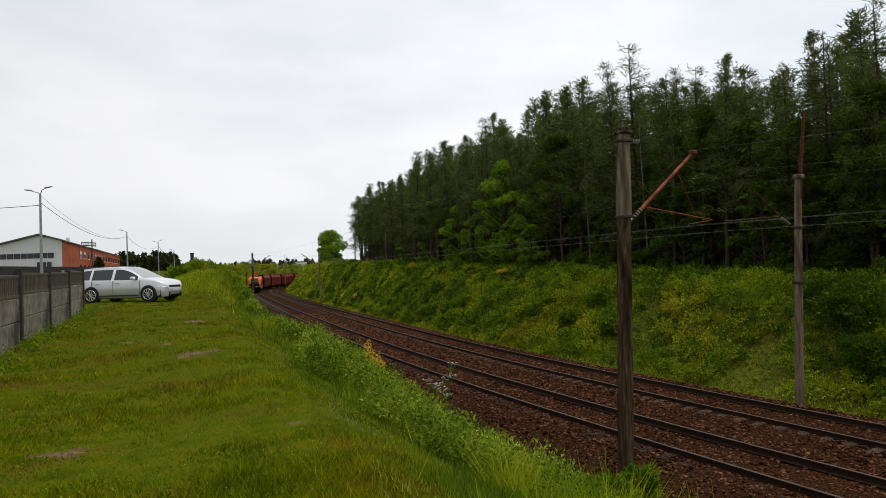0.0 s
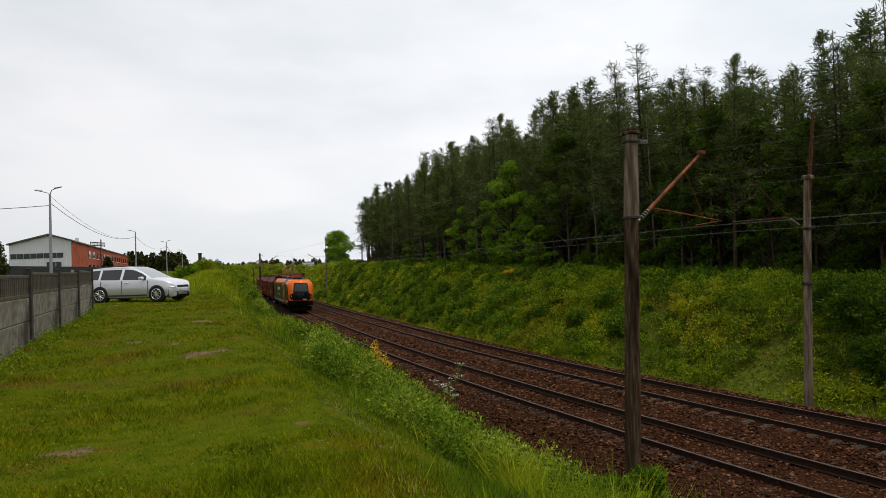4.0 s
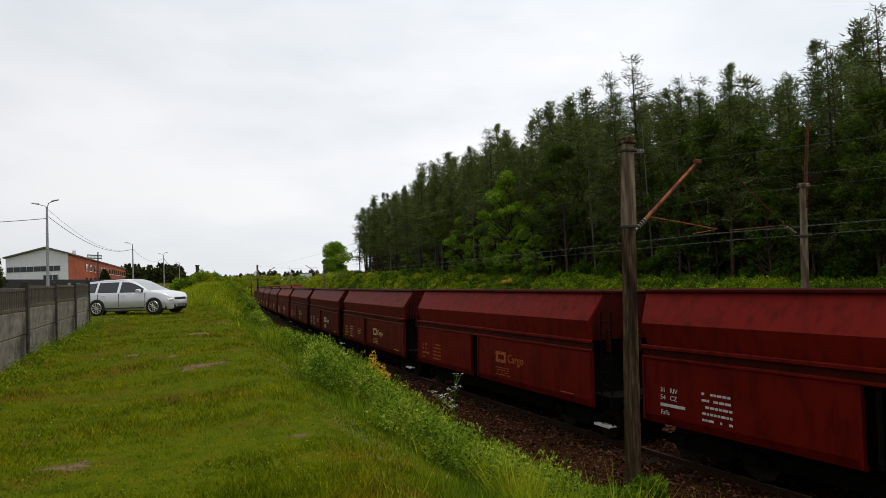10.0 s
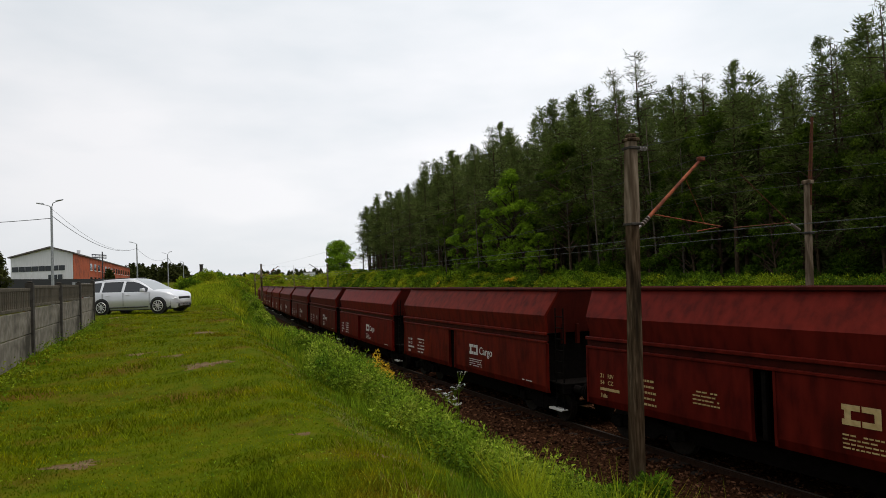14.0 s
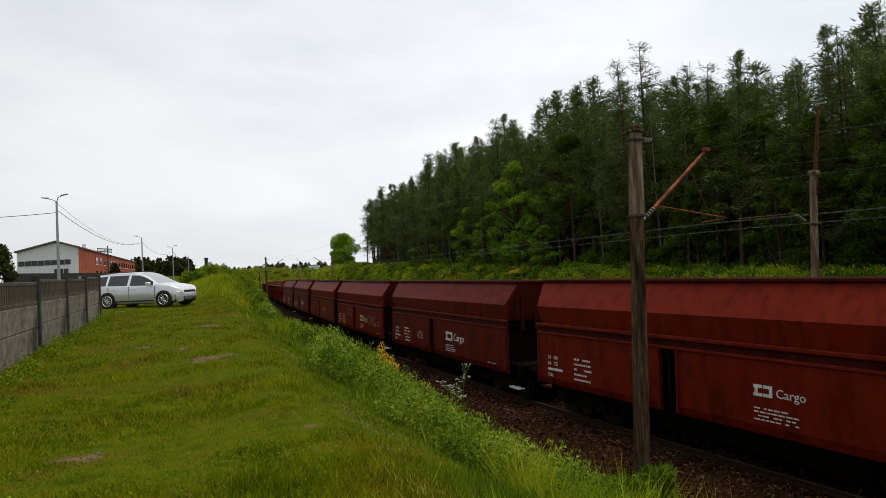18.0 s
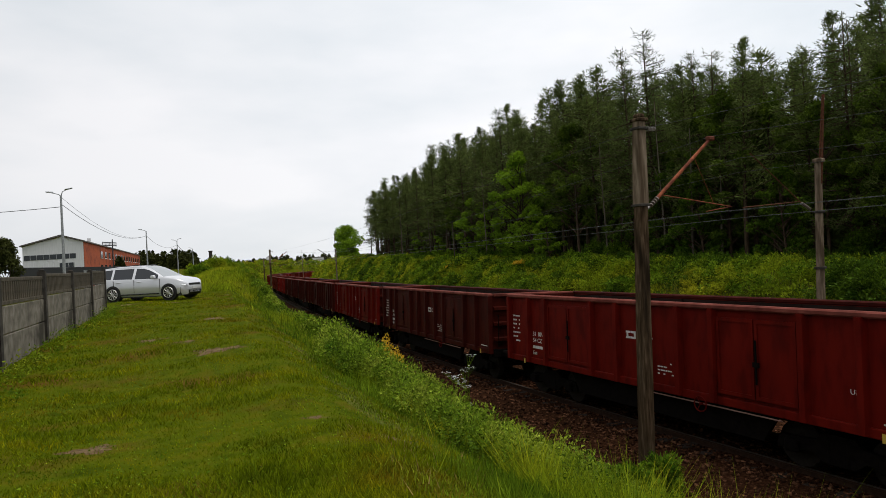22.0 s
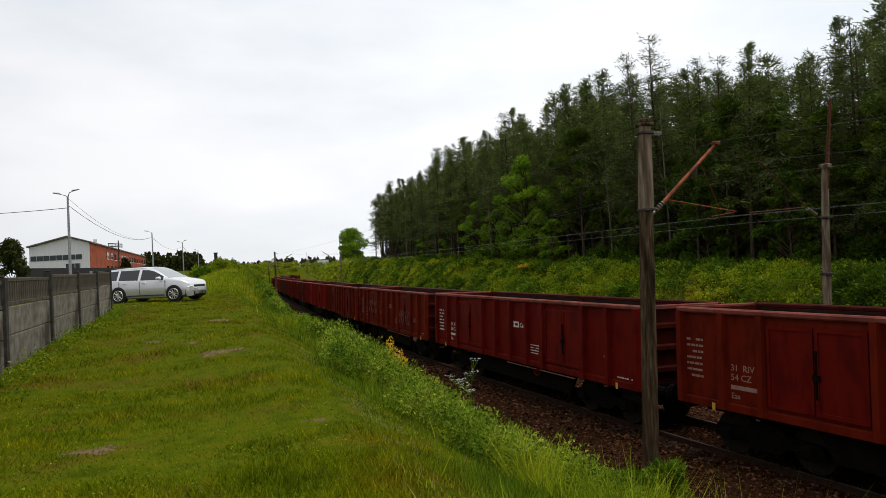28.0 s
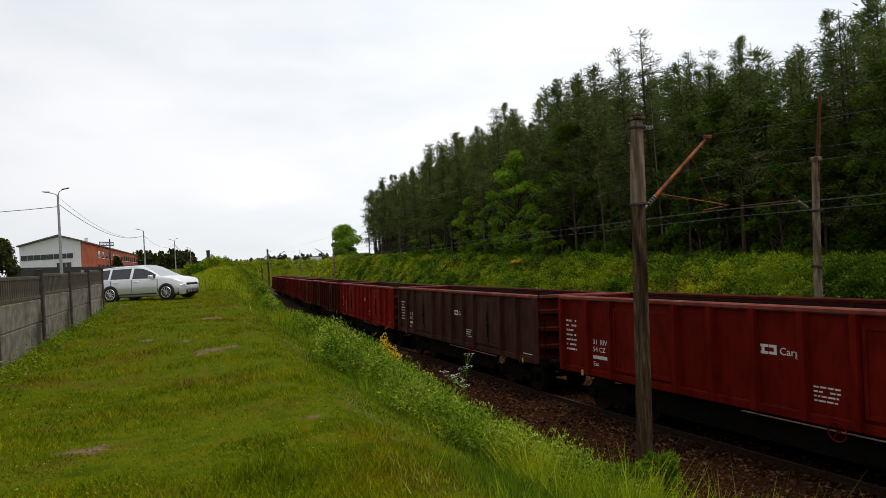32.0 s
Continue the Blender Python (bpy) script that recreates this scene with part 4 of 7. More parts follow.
        for s_ in (-1, 1):
            bm = fresh()
            box(bm, (min(e * 5.9, e * 8.7), min(s_ * 1.46, s_ * 1.478), 1.12), (max(e * 5.9, e * 8.7), max(s_ * 1.46, s_ * 1.478), 1.36))
            part("orange_sill", bm, ORANGE if e > 0 else SLEEK, cab)
            bm = fresh()
            rows_ = []
            for z in (1.36, 1.6, 1.85, 2.1, 2.35, 2.6, 2.8, 2.95, 3.05):
                ring_ = nose(z)[:8]
                reach = float(np.interp(z, levels, front_x)) - float(np.interp(z, [1.36, 2.1, 2.8, 3.05], [0.52, 0.56, 0.72, 1.05]))
                rows_.append([(e * x, -s_ * (float(np.interp(x, [q[0] for q in ring_], [q[1] for q in ring_])) - 0.012), z) for x in np.linspace(6.75, 7.4, 2).tolist() + np.linspace(7.5, reach, 9).tolist()])
            loft(bm, rows_, close=False)
            pan = part("cab_side_panel", bm, SLEEK, cab)
            bm = fresh()
            box(bm, (min(e * 7.6, e * 8.1), min(s_ * 1.464, s_ * 1.478), 2.0), (max(e * 7.6, e * 8.1), max(s_ * 1.464, s_ * 1.478), 2.72), 0.004)
            part("side_window", bm, GLASS, pan)
            for x in (7.35, 6.9):
                bm = fresh()
                rod(bm, (e * x, s_ * 1.52, 1.25), (e * x, s_ * 1.52, 2.3), 0.015, seg=6)
                part("door_handrail", bm, GREY, pan)
            for z in (0.95, 0.62, 0.32):
                bm = fresh()
                box(bm, (min(e * 6.85, e * 7.4), min(s_ * 1.3, s_ * 1.52), z), (max(e * 6.85, e * 7.4), max(s_ * 1.3, s_ * 1.52), z + 0.03))
                part("cab_step", bm, ROOFKIT, pan)
            bm = fresh()
            box(bm, (min(e * 8.6, e * 9.25), min(s_ * 1.30, s_ * 1.42), 1.18), (max(e * 8.6, e * 9.25), max(s_ * 1.30, s_ * 1.42), 1.28), 0.01)
            part("white_corner_strip", bm, PAINT_WHITE, cab)
        # black front mask, windscreen, lamps
        bm = fresh()
        wide = lambda z: float(np.interp(z, [1.36, 1.8, 2.4, 3.0, 3.34], [0.86, 0.88, 0.86, 0.80, 0.72]))
        zz = [1.36, 1.6, 1.85, 2.1, 2.35, 2.6, 2.85, 3.1, 3.34]
        loft(bm, [[F(wide(z) * k / 5, z, 0.022) for k in range(-5, 6)] for z in zz], close=False)
        for f in bm.faces:
            f.smooth = True
        mask = part("front_mask", bm, SLEEK, cab)
        bm = fresh()
        loft(bm, [[F((wide(z) - 0.10) * k / 5, z, 0.034) for k in range(-5, 6)] for z in (2.38, 2.6, 2.85, 3.08, 3.24)], close=False)
        part("windscreen", bm, plain("reflecting_windscreen", (0.018, 0.024, 0.022), 0.05), mask)
        for y in (-0.35, 0.35):
            bm = fresh()
            rod(bm, F(y, 2.36, 0.05), F(y + 0.25, 2.85, 0.06), 0.012, seg=5)
            part("wiper", bm, ROOFKIT, mask)
        for y in (-1, 1):
            bm = fresh()
            pts = [(0.86, 2.16), (1.08, 2.10), (1.24, 1.86), (1.16, 1.62), (0.94, 1.44), (0.86, 1.7)]
            loft(bm, [[F(y * a, z, -0.02) for a, z in pts], [F(y * a, z, 0.03) for a, z in pts]])
            pod = part("lamp_pod", bm, SLEEK, cab)
            bm = fresh()
            p_ = Vector(F(y * 1.04, 1.84, 0.0))
            rod(bm, p_, p_ + Vector((e * 0.05, 0, 0)), 0.04, seg=14)
            part("headlamp", bm, LAMP_WARM if y > 0 else LAMP, pod, "lit headlamp")
        bm = fresh()
        rod(bm, F(0, 3.45, -0.02), F(0, 3.45, 0.06), 0.07, seg=14)
        part("top_lamp", bm, LAMP, cab, "lit upper lamp")
        for z in (2.14, 1.98):
            bm = fresh()
            loft(bm, [[F(-0.27, z - 0.045, 0.03), F(0.27, z - 0.045, 0.03)], [F(-0.27, z + 0.045, 0.03), F(0.27, z + 0.045, 0.03)]], close=False)
            part("front_number_bar", bm, GREY, mask)
        bm = fresh()
        loft(bm, [[F(0.2, 1.46, 0.03), F(0.62, 1.46, 0.03)], [F(0.2, 1.54, 0.03), F(0.62, 1.54, 0.03)]], close=False)
        part("front_name_bar", bm, PAINT_WHITE, mask)
        bm = fresh()
        prism(bm, [(e * 8.9, -1.42), (e * 9.5, -1.36), (e * 9.74, -1.1), (e * 9.74, 1.1), (e * 9.5, 1.36), (e * 8.9, 1.42)], "z", 0.8, 1.33)
        part("buffer_beam", bm, RUNNING, t)
        bm = fresh()
        prism(bm, [(e * 9.0, -1.30), (e * 9.4, -1.25), (e * 9.65, -0.9), (e * 9.65, 0.9), (e * 9.4, 1.25), (e * 9.0, 1.30)], "z", 0.2, 0.72)
        part("snow_plough", bm, RUNNING, t)
    buffers(t, 10.2)
    # three-axle bogies and under-floor boxes
    for x in (-5.7, 5.7):
        bogie(t, x - 0.95, 1.9)
        bogie(t, x + 1.5, 1.6)
    bm = fresh()
    box(bm, (-3.0, -1.3, 0.35), (-0.9, 1.3, 1.0), 0.04)
    box(bm, (-0.6, -1.32, 0.3), (1.2, 1.32, 1.0), 0.04)
    box(bm, (1.5, -1.28, 0.4), (2.9, 1.28, 1.0), 0.04)
    part("equipment_box", bm, RUNNING, t)
    # roof gear
    bm = fresh()
    box(bm, (-7.0, -0.75, 3.72), (7.0, 0.75, 3.78))
    box(bm, (-8.0, -0.45, 3.72), (-6.4, 0.45, 3.98), 0.06)
    box(bm, (4.8, -0.5, 3.78), (6.6, 0.5, 4.0), 0.08)
    part("roof_deck", bm, ROOFKIT, t)
    rr = random.Random(17)
    for i in range(22):
        x = -4.6 + i * 0.46
        y_ = rr.uniform(-0.6, 0.6)
        h_ = rr.uniform(0.08, 0.3)
        bm = fresh()
        if i % 3:
            box(bm, (x, y_ - 0.12, 3.78), (x + rr.uniform(0.1, 0.4), y_ + 0.12, 3.78 + h_), 0.02)
            part("roof_box", bm, ROOFKIT if i % 4 else CERAMIC, t)
        else:
            for k in range(4):
                rod(bm, (x, y_, 3.78 + k * 0.05), (x, y_, 3.82 + k * 0.05), 0.06, 0.045, seg=8)
            rod(bm, (x, y_, 3.98), (x + 0.9, y_ * 0.5, 4.0), 0.02, seg=5)
            part("roof_insulator", bm, ROOFKIT, t)
    bm = fresh()
    rod(bm, (-4.2, -0.3, 4.02), (6.0, -0.3, 4.02), 0.035, seg=6)
    rod(bm, (-4.2, 0.3, 3.95), (3.0, 0.3, 3.95), 0.03, seg=6)
    part("busbar", bm, RED, t, "red roof busbar")
    for x in (-5, -3, -1, 1, 3, 5):
        bm = fresh()
        for i in range(5):
            rod(bm, (x, -0.3, 3.78 + i * 0.045), (x, -0.3, 3.81 + i * 0.045), 0.07, 0.05, seg=8)
        part("insulator", bm, CERAMIC, t)
    # pantographs: the rear one raised, the front one folded
    for x, up in ((-5.4, True), (4.0, False)):
        bm = fresh()
        for y in (-0.5, 0.5):
            box(bm, (x - 0.7, y - 0.04, 3.98), (x + 0.7, y + 0.04, 4.05))
        for xx in (x - 0.7, x + 0.62):
            box(bm, (xx, -0.5, 3.98), (xx + 0.08, 0.5, 4.05))
        pan = part("pantograph", bm, RED, t, "red pantograph")
        knee = Vector((x + 1.35, 0, 4.62)) if up else Vector((x + 1.5, 0, 4.16))
        head = Vector((x - 0.35, 0, 5.35)) if up else Vector((x - 0.5, 0, 4.24))
        bm = fresh()
        for y in (-0.16, 0.16):
            rod(bm, (x - 0.35, y * 2, 4.05), knee + Vector((0, y, 0)), 0.045, 0.04, seg=8)
            rod(bm, knee + Vector((0, y, 0)), head + Vector((0, y * 3, 0)), 0.03, seg=8)
        rod(bm, knee + Vector((0, -0.2, 0)), knee + Vector((0, 0.2, 0)), 0.06, seg=8)
        part("pantograph_arm", bm, RED, pan)
        bm = fresh()
        for dx in (-0.18, 0.18):
            rod(bm, head + Vector((dx, -0.55, 0.06)), head + Vector((dx, 0.55, 0.06)), 0.025, seg=6)
            for k in (-1, 1):
                rod(bm, head + Vector((dx, k * 0.55, 0.06)), head + Vector((dx, k * 0.85, -0.14)), 0.02, seg=6)
        rod(bm, head + Vector((-0.18, 0, 0.05)), head + Vector((0.18, 0, 0.05)), 0.03, seg=6)
        part("collector_head", bm, GREY, pan)
    # markings on the side
    y = -1.475
    RED_MARK = plain("red_chevron_paint", (0.28, 0.012, 0.014), 0.5)
    BLUE = plain("blue_lettering", (0.03, 0.16, 0.42), 0.5)
    for k, x in ((-1, -3.05), (1, 0.15)):
        bm = fresh()
        for a, b in (((0, 2.86), (k * 0.36, 2.52)), ((k * 0.36, 2.52), (0, 2.18))):
            d = (Vector((b[0] - a[0], 0, b[1] - a[1]))).normalized()
            n_ = Vector((-d.z, 0, d.x)) * 0.075
            p = [Vector((x + a[0], y, a[1])), Vector((x + b[0], y, b[1]))]
            loft(bm, [[p[0] - n_, p[0] + n_, p[1] + n_, p[1] - n_], [q + Vector((0, -0.006, 0)) for q in (p[0] - n_, p[0] + n_, p[1] + n_, p[1] - n_)]])
        box(bm, (min(x, x - k * 0.4), y - 0.006, 2.79), (max(x, x - k * 0.4), y, 2.93))
        box(bm, (min(x, x - k * 0.4), y - 0.006, 2.11), (max(x, x - k * 0.4), y, 2.25))
        part("chevron", bm, RED_MARK, t, "dark red chevron")
    xx = -2.88
    for wd in (0.24, 0.26, 0.25, 0.25, 0.26, 0.26, 0.25, 0.10, 0.24):
        bm = fresh()
        box(bm, (xx, y - 0.006, 2.33), (xx + wd, y, 2.68))
        part("owner_name_bar", bm, PAINT_WHITE, t, "white bar of an owner's name")
        xx += wd + 0.06
    bm = fresh()
    box(bm, (-3.1, y - 0.006, 1.66), (-2.82, y, 1.98))
    part("emblem", bm, PAINT_WHITE, t)
    bm = fresh()
    box(bm, (-2.78, y - 0.006, 1.66), (-2.5, y, 1.98))
    part("emblem", bm, BLUE, t)
    writing("Cargo", 0.38, BLUE, Matrix.Translation((-2.4, y, 1.84)) @ SIDE, t)
    writing("Poland", 0.38, PAINT_WHITE, Matrix.Translation((-1.25, y, 1.84)) @ SIDE, t)
    table_marks(t, -1.5, y, 1.52, 1.3, 0.1, PAINT_WHITE, 4, 1)
    table_marks(t, -1.0, y, 1.38, 0.6, 0.18, PAINT_WHITE, 6, 2)
    table_marks(t, 2.7, y, 1.82, 0.9, 0.13, PAINT_WHITE, 8, 1)
    table_marks(t, 4.75, -1.476, 1.70, 1.3, 0.26, material("gold_lettering", [(0.45, 0.30, 0.08), (0.6, 0.42, 0.12)], 5, 0.5, bump=0), 9, 1)
    for i in range(7):
        table_marks(t, -6.4 + i * 2.0, -1.458, 0.98, 0.22, 0.1, PAINT_WHITE, 20 + i, 2)
    return t


TRAIN_SPEED = 20.0
FIRST_GAP, HOPPERS, GONDOLAS = 170.1, 20, 22
HOPPER_PITCH, GONDOLA_PITCH = 13.72, 14.06


def build_train():
    """Each vehicle with the distance of its middle at the start of the clip."""
    made = [(loco(), FIRST_GAP - 10.02)]
    made[0][0].scale = (0.975, 1, 1)
    W, C, O, F = PAINT_WHITE, PAINT_CREAM, PAINT_ORANGE, PAINT_FADED

    def string(make, looks, base, pitch, seed):
        first = {}
        for n, look_ in enumerate(looks):
            if look_ in first:
                ob = copy_thing(first[look_], Matrix.Identity(4))
            else:
                ob = first[look_] = make(OXIDE[look_[0]], look_[1], seed + len(first), *look_[2:])
            made.append((ob, base + pitch * (n + 0.5)))
    string(hopper_wagon, [(0, C), (3, C), (1, W), (1, O), (0, C), (2, W), (2, C), (3, W), (2, C), (0, W), (1, W), (2, W), (2, W), (0, W), (3, W, False, 0.5), (2, W), (1, C, True), (3, O), (1, W), (0, C)], FIRST_GAP, HOPPER_PITCH, 11)
    string(gondola_wagon, [(1, W, False, -0.75), (4, W), (1, W), (4, W), (4, C, False, -0.4), (4, W), (5, W), (0, C), (3, F), (1, W), (3, F, True), (3, F), (5, W), (0, C), (1, W), (6, W), (5, W), (4, W), (0, W), (1, W), (4, W), (0, C)], FIRST_GAP + HOPPERS * HOPPER_PITCH, GONDOLA_PITCH, 31)
    return made


def lag(t):
    """How far the train is behind an even run, in metres."""
    return float(np.interp(t, [0, 7, 8, 9, 10, 11, 12, 13, 14, 17, 18, 19, 20, 21, 22, 27.5, 32], [0, 0, -0.2, 0, 0.3, 0.1, 0.6, 0.8, 0.2, 0.25, 0.45, -0.35, -0.7, -0.3, -0.12, 0.05, -0.05]))


TRAIN = build_train()

# ---- overhead line: masts, arms and wires ----
SUPPORTS = [-74.0, 10.2, 96.0, 168.0, 236.0]


def mast_near(s, first):
    """A tapered concrete mast with a stepped shaft, a capped top and a rusty tubular arm over the near track."""
    z0 = -0.9
    base = line_pose(s, -2.64 if first else -2.78, 0, cant=False, back=False)   # x along the line, y away from the train's other side
    t = empty("catenary_mast", base, "weathered concrete overhead-line mast with a rusty slanting arm" if first else "concrete overhead-line mast standing beside the track", "mast", "overhead-line masts")
    lx, ly = (-0.13, -0.22) if first else (0.0, 0.0)
    def sec(z, a, b):
        dx, dy = lx * z / 7.5, ly * z / 7.5
        a, b = a * 0.76, b * 0.76
        return [(dx + x, dy + y, z) for x, y in ((-a, -b), (0.03 - a, -b - 0.03), (a - 0.03, -b - 0.03), (a, -b), (a, b), (a - 0.03, b + 0.03), (0.03 - a, b + 0.03), (-a, b))]
    bm = fresh()
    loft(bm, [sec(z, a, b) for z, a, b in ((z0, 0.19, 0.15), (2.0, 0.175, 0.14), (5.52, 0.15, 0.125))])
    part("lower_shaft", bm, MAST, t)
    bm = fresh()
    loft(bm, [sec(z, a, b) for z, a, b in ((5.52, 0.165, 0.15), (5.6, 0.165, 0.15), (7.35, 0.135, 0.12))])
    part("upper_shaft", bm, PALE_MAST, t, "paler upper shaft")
    bm = fresh()
    box(bm, (lx - 0.15, ly - 0.15, 7.35), (lx + 0.15, ly + 0.15, 7.43), 0.02)
    box(bm, (lx - 0.1, ly - 0.1, 7.43), (lx + 0.1, ly + 0.1, 7.53), 0.03)
    part("cap", bm, MAST, t)
    for z in (5.5, 7.2):
        bm = fresh()
        f = z / 7.5
        box(bm, (lx * f - 0.145, ly * f - 0.15, z - 0.03), (lx * f + 0.145, ly * f + 0.15, z + 0.03), 0.01)
        part("clamp_band", bm, CONCRETE_POST, t)
    # local y is to the left of s, so the track lies toward -y
    bm = fresh()
    for i in range(4):
        rod(bm, (lx, ly - 0.14 - i * 0.09, 7.22), (lx, ly - 0.18 - i * 0.09, 7.22), 0.055, 0.04, seg=8)
    part("top_insulator", bm, CERAMIC, t)
    foot, tip = Vector((lx, ly - 0.16, 5.46)), Vector((lx, -2.42, 7.05))
    bm = fresh()
    rod(bm, (lx, ly, 5.36), foot, 0.03, seg=6)
    for i in range(4):
        p = foot.lerp(tip, 0.02 + i * 0.03)
        rod(bm, p, foot.lerp(tip, 0.035 + i * 0.03), 0.06, 0.04, seg=8)
    part("foot_insulator", bm, CERAMIC, t)
    bm = fresh()
    rod(bm, foot.lerp(tip, 0.12), tip, 0.042, 0.036, seg=10)
    arm = part("bracket_arm", bm, RUST_PAINT, t, "rusty red slanting tube")
    bm = fresh()
    box(bm, (lx - 0.06, -2.52, 7.01), (lx + 0.06, -2.32, 7.11), 0.02)
    part("wire_clamp", bm, RUST_PAINT, arm)
    bm = fresh()
    rod(bm, foot.lerp(tip, 0.17), (0.1, -3.3, 5.45), 0.012, seg=6)
    rod(bm, (0.1, -3.3, 5.45), (0.35, -2.7, 5.36), 0.011, seg=6)
    rod(bm, foot.lerp(tip, 0.72), (0.1, -2.7, 5.5), 0.006, seg=5)
    part("steady_arm", bm, RUST_PAINT, arm)
    return t


def mast_far(s, first):
    base = line_pose(s + (2.35 if first else 0), 7.05, 0, cant=False, back=False)
    t = empty("catenary_mast", base, "pale weathered concrete mast with a rusty steel top" if first else "slim overhead-line mast at the foot of the bank", "mast", "overhead-line masts")
    bm = fresh()
    lx, ly = (-0.16, -0.24) if first else (0.0, 0.0)
    def sec(z, a):
        dx, dy, a = lx * z / 7.5, ly * z / 7.5, a * 0.64
        return [(dx - a, dy - a, z), (dx + a, dy - a, z), (dx + a, dy + a, z), (dx - a, dy + a, z)]
    loft(bm, [sec(-1.0, 0.16), sec(3.0, 0.14), sec(7.05, 0.115)])
    part("lower_shaft", bm, PALE_MAST, t)
    bm = fresh()
    box(bm, (lx - 0.14, ly - 0.14, 6.98), (lx + 0.14, ly + 0.14, 7.12), 0.03)
    part("cap", bm, PALE_MAST, t)
    for z in (3.6, 5.4):
        bm = fresh()
        box(bm, (lx * z / 7.5 - 0.13, ly * z / 7.5 - 0.13, z - 0.04), (lx * z / 7.5 + 0.13, ly * z / 7.5 + 0.13, z + 0.04), 0.01)
        part("clamp_band", bm, CONCRETE_POST, t)
    bm = fresh()
    for d in (-0.05, 0.05):
        rod(bm, (lx + d, ly, 6.3), (lx * 2.0 + d * 0.4 - 0.05, ly * 1.9 + 0.1, 9.15), 0.026, seg=6)
    for k in range(8):
        f0, f1 = k / 8, (k + 1) / 8
        e0 = Vector((lx - 0.05, ly, 6.3)).lerp(Vector((lx * 2.0 - 0.07, ly * 1.9 + 0.1, 9.15)), f0)
        e1 = Vector((lx + 0.05, ly, 6.3)).lerp(Vector((lx * 2.0 - 0.03, ly * 1.9 + 0.1, 9.15)), f1)
        rod(bm, e0, e1, 0.012, seg=4)
    part("steel_extension", bm, RUST_DARK, t, "rusty steel lattice top")
    bm = fresh()
    rod(bm, (0, 0.1, 5.5), (0, 0.5, 5.7), 0.05, seg=8)
    part("foot_insulator", bm, CERAMIC, t)
    bm = fresh()
    rod(bm, (0, 0.5, 5.7), (0, 2.75, 7.25), 0.045 if not first else 0.014, seg=8)
    rod(bm, (0, 0.6, 5.75), (0, 3.2, 5.6), 0.014, seg=6)
    part("bracket_arm", bm, RUST_DARK if first else CONCRETE_POST, t)
    return t


def wire(points, r, label):
    bm = tube(fresh(), points, r)
    ob = part("overhead_wire", bm, WIRE)
    return tagged(ob, label, "wire", "overhead wires")


def build_wires():
    for o_ in (0.0, TRACK_GAP):
        top, low, feeder = [], [], []
        drops = []
        for a, b in zip(SUPPORTS, SUPPORTS[1:]):
            if o_:
                a, b = a + 2.6, b + 2.6
            n = 14
            for i in range(n + (b > 230)):
                f = i / n
                s = a + (b - a) * f
                pa, pb = on_line(a, o_, 0, False), on_line(b, o_, 0, False)
                p = pa + (pb - pa) * f
                sag = 4 * f * (1 - f)
                top.append(Vector((p[0], p[1], p[2] + 7.15 - 1.15 * sag)))
                low.append(Vector((p[0], p[1], p[2] + 5.32 - 0.05 * sag)))
                feeder.append(Vector((p[0], p[1], p[2] + 6.1 - 0.45 * sag)))
                if 0 < i < n and i % 2:
                    drops.append((top[-1], low[-1]))
        wire(top, 0.0045, "grey carrying cable sagging between masts")
        wire(low, 0.0045, "grey contact wire strung above the track")
        wire([p + Vector((0.25, 0.1, 0.0)) for p in low], 0.0032, "second contact wire strung above the track")
        wire([p + Vector((-0.1 if o_ else -2.4, 0, 0.6 if o_ else 1.1)) for p in feeder], 0.004, "grey feeder cable beside the masts")
        for a, b in drops:
            bm = fresh()
            rod(bm, a, b, 0.003, seg=4, caps=False)
            tagged(part("dropper_wire", bm, WIRE), "thin dropper wire hanging from the carrying cable", "wire", "droppers")


for sup in SUPPORTS:
    mast_near(sup, sup == 10.2)
    mast_far(sup, sup == 10.2)
build_wires()

